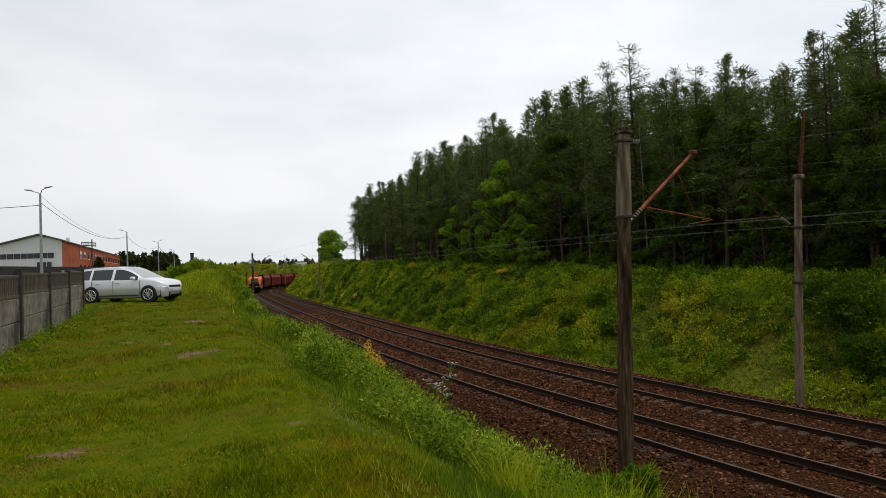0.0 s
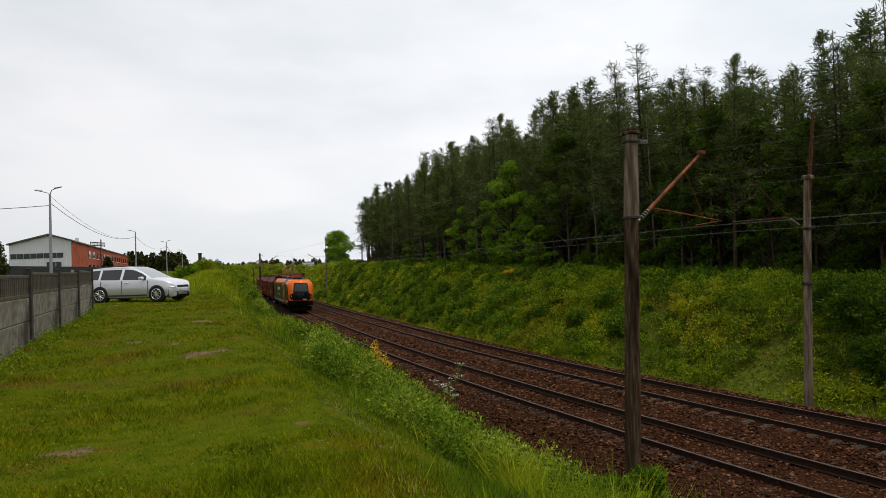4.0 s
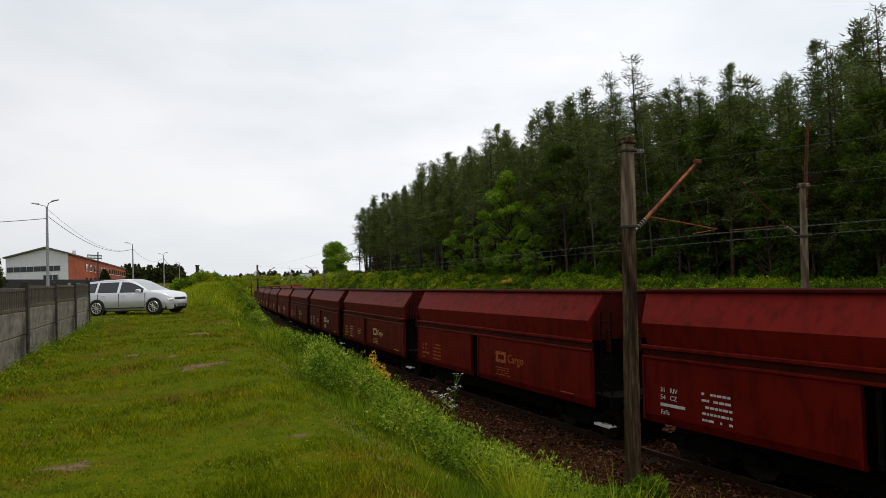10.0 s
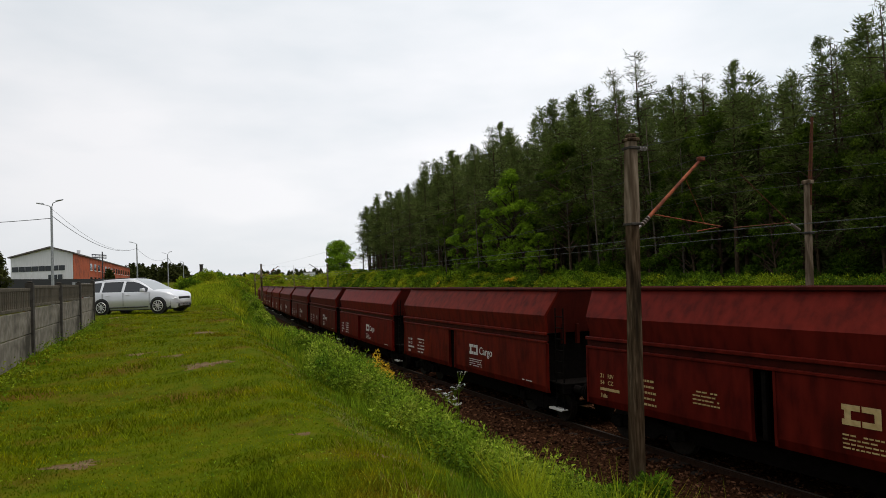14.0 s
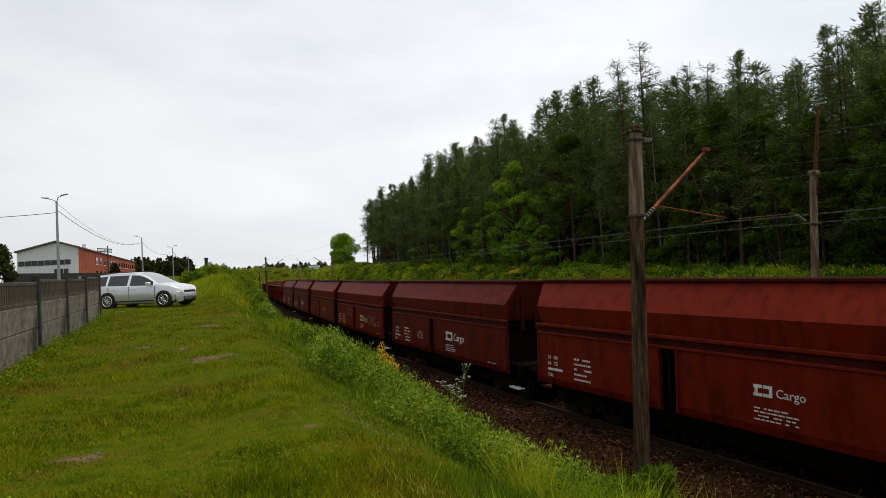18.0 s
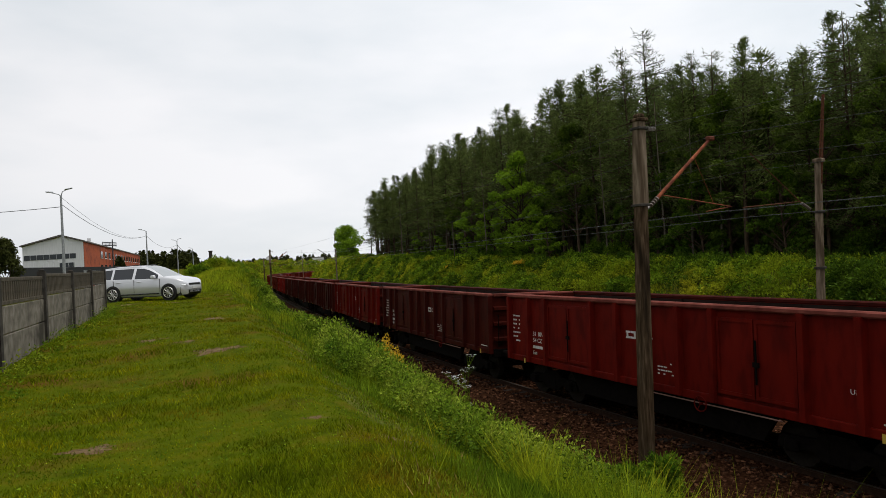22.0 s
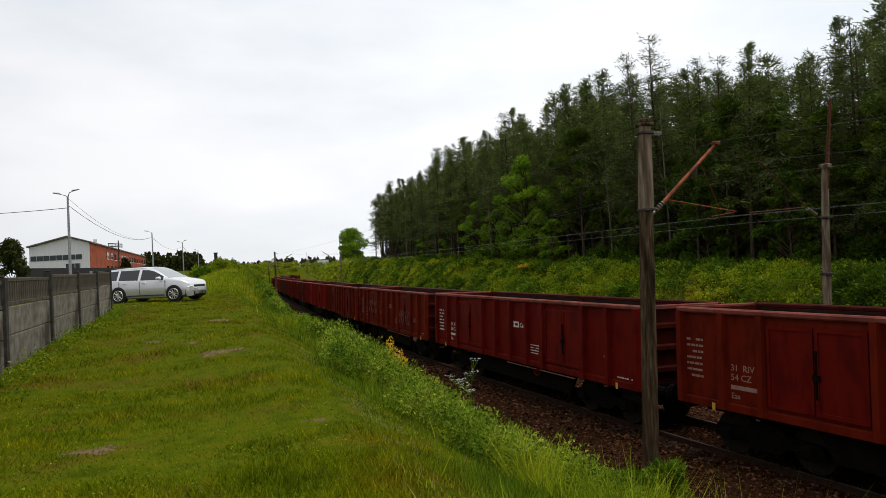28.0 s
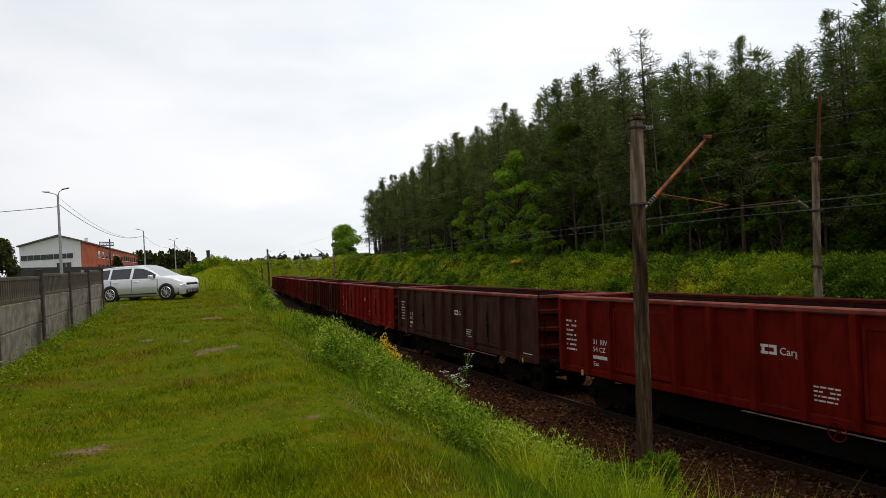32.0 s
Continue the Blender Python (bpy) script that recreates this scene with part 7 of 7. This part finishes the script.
def build_crest():
    """Tall grass and herbs along the edge of the plateau and down the slope to the ballast."""
    rng = np.random.RandomState(37)
    x, y, r = scatter(330000, 2, 88, 1.6, 80, 1.8, rng)
    bx, by = rng.uniform(1.0, 10, 26000), rng.uniform(-16, 2.5, 26000)
    x, y, r = np.concatenate([x, bx]), np.concatenate([y, by]), np.concatenate([r, np.full(26000, 4.0)])
    s, o = line_coords(x, y)
    e = lawn_edge(s) + 0.35 * waves(x, y, 1.3, 18)
    keep = (o > e - 0.5 * rng.rand(len(o)) ** 2) & (o < foot_line(s) - 0.2) & (r > 1.7)
    x, y, r, o, s, e = x[keep], y[keep], r[keep], o[keep], s[keep], e[keep]
    tall = ease(0.0, 1.5, o - e)
    tuft = np.clip(waves(x, y, 2.2, 19) + 0.7 * waves(x, y, 5.0, 20), -0.7, 1.5)
    h_ = rng.uniform(0.035, 0.09, len(x)) + tall * rng.uniform(0.08, 0.34, len(x)) * (1 + 0.75 * tuft)
    h_ = h_ * (1 - 0.6 * ease(-8.0, -6.8, o) * (1 - ease(9, 13, s)))
    h_ = h_ * (0.72 + 0.28 * ease(3, 9, s)) * (1 - 0.3 * ease(-8.0, -5.5, o))
    h_ = np.where(rng.rand(len(x)) < (0.22 + 0.25 * (1 - ease(6, 11, s))) * tall * (tuft > -0.1), canopy(s, o) * rng.uniform(0.5, 1.0, len(x)), h_)
    tri = blades(x, y, ground_z(x, y), np.clip(h_, 0.03, 1.0), 0.0075 * (1 + r / 7), rng, 0.6)
    tagged(soup("tall_grass", tri, TALL_GRASS, 3), "lush tall grass along the edge of the embankment", "grass", kind="stuff")
    # dark arching tussocks
    x, y, r = scatter(900, 6, 70, 3.0, 40, 1.3, rng)
    s, o = line_coords(x, y)
    keep = (o > lawn_edge(s) + 0.7) & (o < -5.6)
    x, y, r = x[keep], y[keep], r[keep]
    m = 130
    xx, yy = np.repeat(x, m) + rng.normal(0, 0.10, len(x) * m), np.repeat(y, m) + rng.normal(0, 0.10, len(x) * m)
    hh = np.repeat(rng.uniform(0.25, 0.62, len(x)), m) * rng.uniform(0.5, 1.1, len(xx))
    tri = blades(xx, yy, ground_z(xx, yy), hh, 0.008 * (1 + np.repeat(r, m) / 8), rng, 0.95)
    tagged(soup("tussocks", tri, BANK_GRASS, 3), "green arching tussocks of coarse grass", "grass", kind="stuff")
    # leafy herbs and nettles in heaps
    x, y, r = scatter(7000, 4, 86, 3.0, 72, 1.7, rng)
    s, o = line_coords(x, y)
    keep = (o > lawn_edge(s) + 0.9 + 0.9 * rng.rand(len(o))) & (o < foot_line(s)) & (waves(x, y, 0.9, 23) > -0.75) & (rng.rand(len(o)) < 0.35 + 0.65 * ease(6, 12, s))
    x, y, r, s = x[keep], y[keep], r[keep], s[keep]
    rad = rng.uniform(0.12, 0.42, len(x)) * (0.8 + 0.2 * ease(4, 10, s))
    c = np.stack([x, y, ground_z(x, y) + np.maximum(rad * 0.6, canopy(s, o[keep]) * rng.uniform(0.3, 0.85, len(x)))], -1)
    dark = rng.rand(len(x)) < 0.28
    for pick, mat_, name, label in ((~dark, BUSH, "slope_herbs", "leafy weeds and nettles covering the embankment slope"), (dark, DARKLEAF, "nettles", "dark nettles among the weeds of the slope")):
        tri = herb_cloud(c[pick], rad[pick], 140, (0.030 + 0.0024 * r[pick]), 0.9, rng)
        tagged(soup(name, tri, mat_, 3), label, "weeds", kind="stuff")
    # broad-leaved pale weeds at the foot of the slope
    m2 = 2300
    s2 = 4.5 + 63 * rng.rand(m2) ** 1.6
    o2 = foot_line(s2) - 3.4 * rng.rand(m2) ** 1.2
    p2 = on_line(s2, o2, 0, False)
    keep = waves(p2[:, 0], p2[:, 1], 0.8, 26) > -0.5
    p2, s2, o2 = p2[keep], s2[keep], o2[keep]
    r2 = np.hypot(p2[:, 0], p2[:, 1])
    rad = rng.uniform(0.18, 0.55, len(p2)) * (0.65 + 0.35 * ease(7, 13, s2))
    c = np.stack([p2[:, 0], p2[:, 1], ground_z(p2[:, 0], p2[:, 1]) + np.maximum(rad * 0.7, canopy(s2, o2) * rng.uniform(0.3, 0.9, len(p2)))], -1)
    tri = herb_cloud(c, rad, 190, 0.030 + 0.0026 * r2, 0.9, rng)
    tagged(soup("slope_weeds", tri, WEED, 3), "broad-leaved bright green weeds at the foot of the slope", "weeds", kind="stuff")
    # dry straw and dead stalks
    x, y, r = scatter(9000, 6, 80, 3.0, 30, 1.3, rng)
    s, o = line_coords(x, y)
    keep = (o > lawn_edge(s) - 0.5) & (o < lawn_edge(s) + 1.6) & (waves(x, y, 1.0, 22) > 0.35)
    near = np.hypot((x - 2.3) / 1.3, y - 4.75) < 0.5
    keep |= near
    x, y, r = x[keep], y[keep], r[keep]
    tri = blades(x, y, ground_z(x, y), rng.uniform(0.03, 0.11, len(x)), 0.005 * (1 + r / 7), rng, 1.0)
    tagged(soup("dry_straw", tri, STRAW, 3), "dry straw-coloured stalks in the tall grass", "grass", kind="stuff")


def umbel(x, y, z, h_, seed):
    rng = random.Random(seed)
    t = empty("umbel_flower", Matrix.Translation((x, y, z)), "white-flowered umbel plant on thin stalks at the track side", "flower", "white umbel flowers")
    for k in range(rng.randint(2, 4)):
        dx, dy, dz = rng.uniform(-0.35, 0.35), rng.uniform(-0.35, 0.35), h_ * rng.uniform(0.72, 1.04)
        bm = fresh()
        fork = Vector((dx * 0.45, dy * 0.45, dz * 0.82))
        rod(bm, (0, 0, 0), fork, 0.008, 0.006, seg=5)
        tips = []
        for i in range(8):
            a, q = i * 0.785 + rng.uniform(-0.3, 0.3), rng.uniform(0.05, 0.15)
            tip = Vector((dx + q * math.cos(a), dy + q * math.sin(a), dz + rng.uniform(-0.05, 0.05)))
            rod(bm, fork, tip, 0.004, 0.003, seg=4)
            tips.append(tip)
        stem = part("stalk", bm, TALL_GRASS, t)
        bm = fresh()
        for tip in tips:
            for i in range(6):
                a, q = rng.uniform(0, 6.28), 0.045 * math.sqrt(rng.random())
                c = tip + Vector((q * math.cos(a), q * math.sin(a), rng.uniform(0.0, 0.02)))
                bmesh.ops.create_icosphere(bm, subdivisions=1, radius=rng.uniform(0.006, 0.012), matrix=Matrix.Translation(c) @ Matrix.Diagonal((1, 1, 0.5, 1)))
        part("blossom", bm, WHITE_BLOOM, stem)
    return t


def flower_bush(x, y, z, r, h_, seed, flowers, mat_, name, label, cat, group):
    rng = np.random.RandomState(seed)
    t = empty(name, Matrix.Translation((x, y, z)), label, cat, group)
    n = int(1800 + 2600 * r)
    d = rng.normal(0, 1, (n, 3))
    d /= np.linalg.norm(d, axis=1)[:, None]
    lump = 1 + 0.3 * np.sin(5 * d[:, 0] + seed) * np.cos(4 * d[:, 1]) + 0.22 * np.sin(11 * d[:, 0] + 2 * seed) * np.sin(9 * d[:, 2] + seed)
    c = d * np.array([r, r, h_ * 0.55]) * (rng.uniform(0.3, 1, n) ** 0.5 * lump)[:, None] + np.array([0, 0, h_ * 0.5])
    k = int(n * flowers)
    if k:
        order = np.argsort(-c[:, 2] + rng.normal(0, 0.12 * h_, n))
        c, d = c[order], d[order]
    bm = fresh()
    for i in range(7):
        a = rng.uniform(0, 6.28)
        rod(bm, (0, 0, -0.1), (0.7 * r * math.cos(a), 0.7 * r * math.sin(a), h_ * rng.uniform(0.5, 0.9)), 0.02, 0.006, seg=4)
    part("stem", bm, BARK, t)
    soup("foliage", spray(c[k:], d[k:], 0.08 + 0.055 * min(r, 1.2), 0.055 + 0.035 * min(r, 1.2), rng, 0.15, 1.0), BUSH if mat_ is YELLOW else mat_, 3, t)
    if k:
        soup("blossoms", spray(c[:k] * 1.04, d[:k], 0.11, 0.08, rng, 0.0, 1.0), YELLOW, 3, t)
    return t


def build_bank():
    """Herbs and grass on the far bank, with shrubs in it."""
    rng = np.random.RandomState(43)
    n = 190000
    s = -8 + 138 * rng.rand(n) ** 1.35
    o = 6.9 + 10.8 * rng.rand(n)
    p = on_line(s, o, 0, False)
    x, y = p[:, 0], p[:, 1]
    r = np.hypot(x, y)
    clump = waves(x, y, 0.7, 24) + 0.7 * waves(x, y, 1.9, 25)
    h_ = rng.uniform(0.08, 0.34, n) * (1 + 0.8 * np.clip(clump, -0.8, 1.4)) * ease(6.6, 8.4, o)
    h_ = np.clip(h_, 0.05, 1.0)
    z = ground_z(x, y)
    half = rng.rand(n) < 0.5
    tri = blades(x[half], y[half], z[half], h_[half] * 1.25, 0.013 * (1 + r[half] / 14), rng, 0.8)
    tagged(soup("bank_grass", tri, BANK_GRASS, 3), "rank green grass covering the railway bank", "grass", kind="stuff")
    q = ~half
    c = np.stack([x[q], y[q], z[q] + h_[q] * rng.uniform(0.3, 1.1, q.sum())], -1)
    tri = spray(c, rng.normal(0, 1, c.shape) + np.array([0, 0, 0.4]), 1, 0.7, rng, 0.0, 1.0)
    tri = c[:, None] + (tri - c[:, None]) * (0.05 + 0.0034 * r[q])[:, None, None]
    tagged(soup("bank_herbs", tri, BANK_LEAF, 3), "mixed leafy herbs and brambles on the railway bank", "weeds", kind="stuff")
    # brambles and herbs in heaps of three greens
    for k, (count, mat_, name, label, lo, hi) in enumerate(((1300, BUSH, "bank_brambles", "bright brambles heaped on the railway bank", 0.18, 0.55), (600, DARKLEAF, "bank_undergrowth", "dark leafy undergrowth between the brambles", 0.2, 0.6), (2700, BANK_LEAF, "bank_nettles", "yellow-green nettles on the railway bank", 0.15, 0.5))):
        s2 = -8 + 125 * rng.rand(count) ** 1.35
        o2 = 8.0 + 9.2 * rng.rand(count)
        p2 = on_line(s2, o2, 0, False)
        keep = waves(p2[:, 0], p2[:, 1], 0.6, 90 + k) > -0.55
        p2 = p2[keep]
        r2 = np.hypot(p2[:, 0], p2[:, 1])
        rad = rng.uniform(lo, hi, len(p2)) * (1 + r2 / 160)
        c = np.stack([p2[:, 0], p2[:, 1], ground_z(p2[:, 0], p2[:, 1]) + rad * 0.55], -1)
        tagged(soup(name, herb_cloud(c, rad, 140, 0.050 + 0.0030 * r2, 0.85, rng), mat_, 3), label, "weeds", kind="stuff")
    count = 1500
    s2, side_ = 105 + 150 * rng.rand(count), rng.rand(count) < 0.75
    o2 = np.where(side_, 8.0 + 14 * rng.rand(count), -5.5 - 9 * rng.rand(count))
    p2 = on_line(s2, o2, 0, False)
    rad = rng.uniform(0.5, 1.5, count)
    c = np.stack([p2[:, 0], p2[:, 1], ground_z(p2[:, 0], p2[:, 1]) + rad * 0.2], -1)
    tagged(soup("far_bank_growth", herb_cloud(c, rad, 70, np.full(count, 0.55), 0.7, rng), BANK_LEAF, 3), "green scrub on the far reach of the cutting", "weeds", kind="stuff")
    rr = random.Random(9)
    for i in range(46):
        s_, o_ = -4 + 100 * rr.random() ** 1.3, rr.uniform(8.6, 16.5)
        p = on_line(s_, o_, 0, False)
        k = rr.uniform(0.4, 1.0) * (1.25 if s_ < 15 else 1)
        shade = DARKLEAF if s_ < 12 else BUSH
        flower_bush(p[0], p[1], ground_at(p[0], p[1]) - 0.1, k, k * rr.uniform(1.0, 1.7), 100 + i, 0, shade, "bank_shrub", "dark leafy shrub growing on the railway bank" if shade is DARKLEAF else "leafy green shrub growing on the railway bank", "shrub", "shrubs on the bank")
    # the large dark shrubs beside the pale mast
    for i, (s_, o_, k, h_) in enumerate(((13.2, 11.2, 1.1, 2.0), (14.6, 11.8, 0.9, 1.7), (12.2, 9.9, 0.7, 1.1), (8.2, 10.6, 1.2, 2.2), (7.0, 9.4, 0.9, 1.4), (5.6, 11.5, 1.3, 2.4), (9.4, 13.2, 1.1, 1.8), (3.8, 9.6, 1.1, 1.8), (2.4, 12, 1.4, 2.6))):
        p = on_line(s_, o_, 0, False)
        flower_bush(p[0], p[1], ground_at(p[0], p[1]) - 0.1, k, h_, 700 + i, 0, DARKLEAF, "bank_shrub", "dense dark green shrub beside the pale mast", "shrub", "shrubs on the bank")
    # leafy bushes in front of the wood
    for i in range(50):
        s_ = 2 + 102 * (i + rr.random()) / 50
        p = on_line(s_, rr.uniform(14.6, 17.2), 0, False)
        k = rr.uniform(0.4, 0.9)
        flower_bush(p[0], p[1], ground_at(p[0], p[1]) - 0.1, k, k * rr.uniform(1.2, 2.2), 600 + i, 0, DARKLEAF if s_ < 34 or rr.random() < 0.25 else BUSH, "edge_bush", "leafy bush at the edge of the wood", "shrub", "bushes at the wood's edge")
    for s_, o_, k in ((86, 8.9, 0.9), (80, 9.3, 0.7), (74, 10.2, 0.6), (58, 12.5, 0.6), (44, 13.2, 0.6), (70, 8.6, 0.6), (62, 14, 0.5)):
        p = on_line(s_, o_, 0, False)
        flower_bush(p[0], p[1], ground_at(p[0], p[1]) - 0.1, k, k * 1.1, 200 + int(s_), 0.25, YELLOW, "broom_shrub", "yellow-flowering broom shrub on the railway bank", "shrub", "broom shrubs")


def build_near_plants():
    rr = random.Random(4)
    p = on_line(23.2, -4.2, 0, False)
    flower_bush(p[0], p[1], ground_at(p[0], p[1]), 0.6, 1.85, 301, 0.34, YELLOW, "broom_shrub", "yellow-flowering broom shrub beside the ballast", "shrub", "broom shrubs")
    p = on_line(21.7, -4.2, 0, False)
    flower_bush(p[0], p[1], ground_at(p[0], p[1]), 0.5, 1.6, 302, 0.30, YELLOW, "broom_shrub", "yellow-flowering broom shrub beside the ballast", "shrub", "broom shrubs")
    for i, (s_, o_, h_) in enumerate(((16.9, -3.6, 2.2), (16.2, -3.8, 1.9), (17.6, -3.6, 1.8), (15.2, -4.4, 1.1), (20.5, -3.9, 1.1), (24, -3.5, 0.9), (27, -3.4, 0.8), (33, -3.3, 0.7), (38, -3.2, 0.7), (42, -3.1, 0.6), (45, -3.1, 0.7), (50, -3.0, 0.7), (55, -3.0, 0.7), (60, -3.0, 0.7), (30, -4.0, 0.8), (36, -3.8, 0.8), (65, -2.9, 0.6))):
        p = on_line(s_, o_, 0, False)
        umbel(p[0], p[1], ground_at(p[0], p[1]), h_, 400 + i)
    for i in range(44):
        s_ = 14 + 56 * (i + rr.random()) / 44
        p = on_line(s_, float(foot_line(s_)) + rr.uniform(-0.9, 0.5), 0, False)
        umbel(p[0], p[1], ground_at(p[0], p[1]), rr.uniform(0.7, 1.15), 450 + i)
    # shrubs on the slope, the leafy plant at the mast's foot
    for i, (s_, o_, k, h_) in enumerate(((19.5, -4.6, 0.8, 1.1), (17.6, -4.9, 0.8, 1.2), (14.6, -5.0, 0.6, 0.9), (12.5, -5.2, 0.6, 0.8), (27.5, -5.0, 0.6, 0.8), (34, -5.2, 0.6, 0.8), (47, -5.4, 0.7, 0.8), (60, -5.6, 0.9, 1.2), (72, -5.4, 1.1, 1.8), (82, -5.2, 1.2, 2.2), (90, -5.0, 1.2, 2.4), (62, -8.5, 1.2, 0.9), (74, -8.2, 1.4, 1.2), (9.3, -3.9, 0.45, 0.85), (9.2, -3.2, 0.42, 0.95), (9.5, -3.5, 0.3, 0.7))):
        p = on_line(s_, o_, 0, False)
        flower_bush(p[0], p[1], ground_at(p[0], p[1]) - 0.05, k, h_, 330 + i, 0, LEAF if i % 3 == 0 else BUSH, "slope_shrub", "leafy green shrub on the embankment slope", "shrub", "shrubs on the slope")


def build_mound_weeds():
    """Weeds and tall grass on the mound behind the car, bushes beyond it."""
    rng = np.random.RandomState(83)
    n = 52000
    x, y = rng.uniform(2.5, 16, n), rng.uniform(33.5, 62, n)
    s, o = line_coords(x, y)
    keep = (o > -13.0) & (o < -6.5)
    x, y = x[keep], y[keep]
    h_ = rng.uniform(0.08, 0.30, len(x)) * (1 + 0.6 * waves(x, y, 1.3, 84))
    tri = blades(x, y, ground_z(x, y), np.clip(h_, 0.06, 0.6), np.full(len(x), 0.032), rng, 0.8)
    tagged(soup("mound_grass", tri, BANK_GRASS, 3), "rank tall grass on the mound behind the car", "grass", kind="stuff")
    rr = random.Random(85)
    for i in range(34):
        s_ = rr.uniform(44, 95)
        o_ = rr.uniform(-11.5, -6.0) if s_ < 50 else rr.uniform(-13, -5.5)
        p = on_line(s_, o_, 0, False)
        k = rr.uniform(0.25, 0.55) * (1 if s_ < 50 else 1.9)
        flower_bush(p[0], p[1], ground_at(p[0], p[1]) - 0.05, k, k * rr.uniform(1.0, 1.5), 500 + i, 0, BANK_LEAF if rr.random() < 0.5 else BUSH, "mound_shrub", "low leafy bush in the rank grass of the mound", "shrub", "bushes on the mound")


build_forest()
build_mound_weeds()
build_distance()
build_bare()
build_lawn()
build_crest()
build_bank()
build_near_plants()


def build_fence_weeds():
    """Low weeds along the foot of the fence."""
    rng = np.random.RandomState(71)
    n, m = 150, 34
    y = rng.uniform(6, 25, n)
    x = -0.9 + (y - 14.0) * 0.1137 + 0.08 + np.abs(rng.normal(0, 0.22, n))
    rad = rng.uniform(0.03, 0.10, n)
    d = rng.normal(0, 1, (n, m, 3)) * rad[:, None, None]
    c = (np.stack([x, y, ground_z(x, y) + rad * 0.9], -1)[:, None] + d).reshape(-1, 3)
    tri = spray(c, rng.normal(0, 1, c.shape), 0.05, 0.03, rng, 0.0, 1.0)
    tagged(soup("fence_weeds", tri, TALL_GRASS, 3), "low weeds growing along the foot of the fence", "weeds", kind="stuff")


build_fence_weeds()

build_sleepers(0.0, WOOD_SLEEPER, "near_sleepers", "dark tarred wooden sleepers half sunk in ballast", 1.3, 75)
build_sleepers(TRACK_GAP, CONC_SLEEPER, "far_sleepers_row", "grey concrete sleepers of the far track", 1.3, 95)


# ---- what moves ----
def motions():
    for ob, s0 in TRAIN:
        walk(ob, [(t / 2, line_pose(s0 - TRAIN_SPEED * t / 2 + lag(t / 2))) for t in range(0, 65)])


motions()
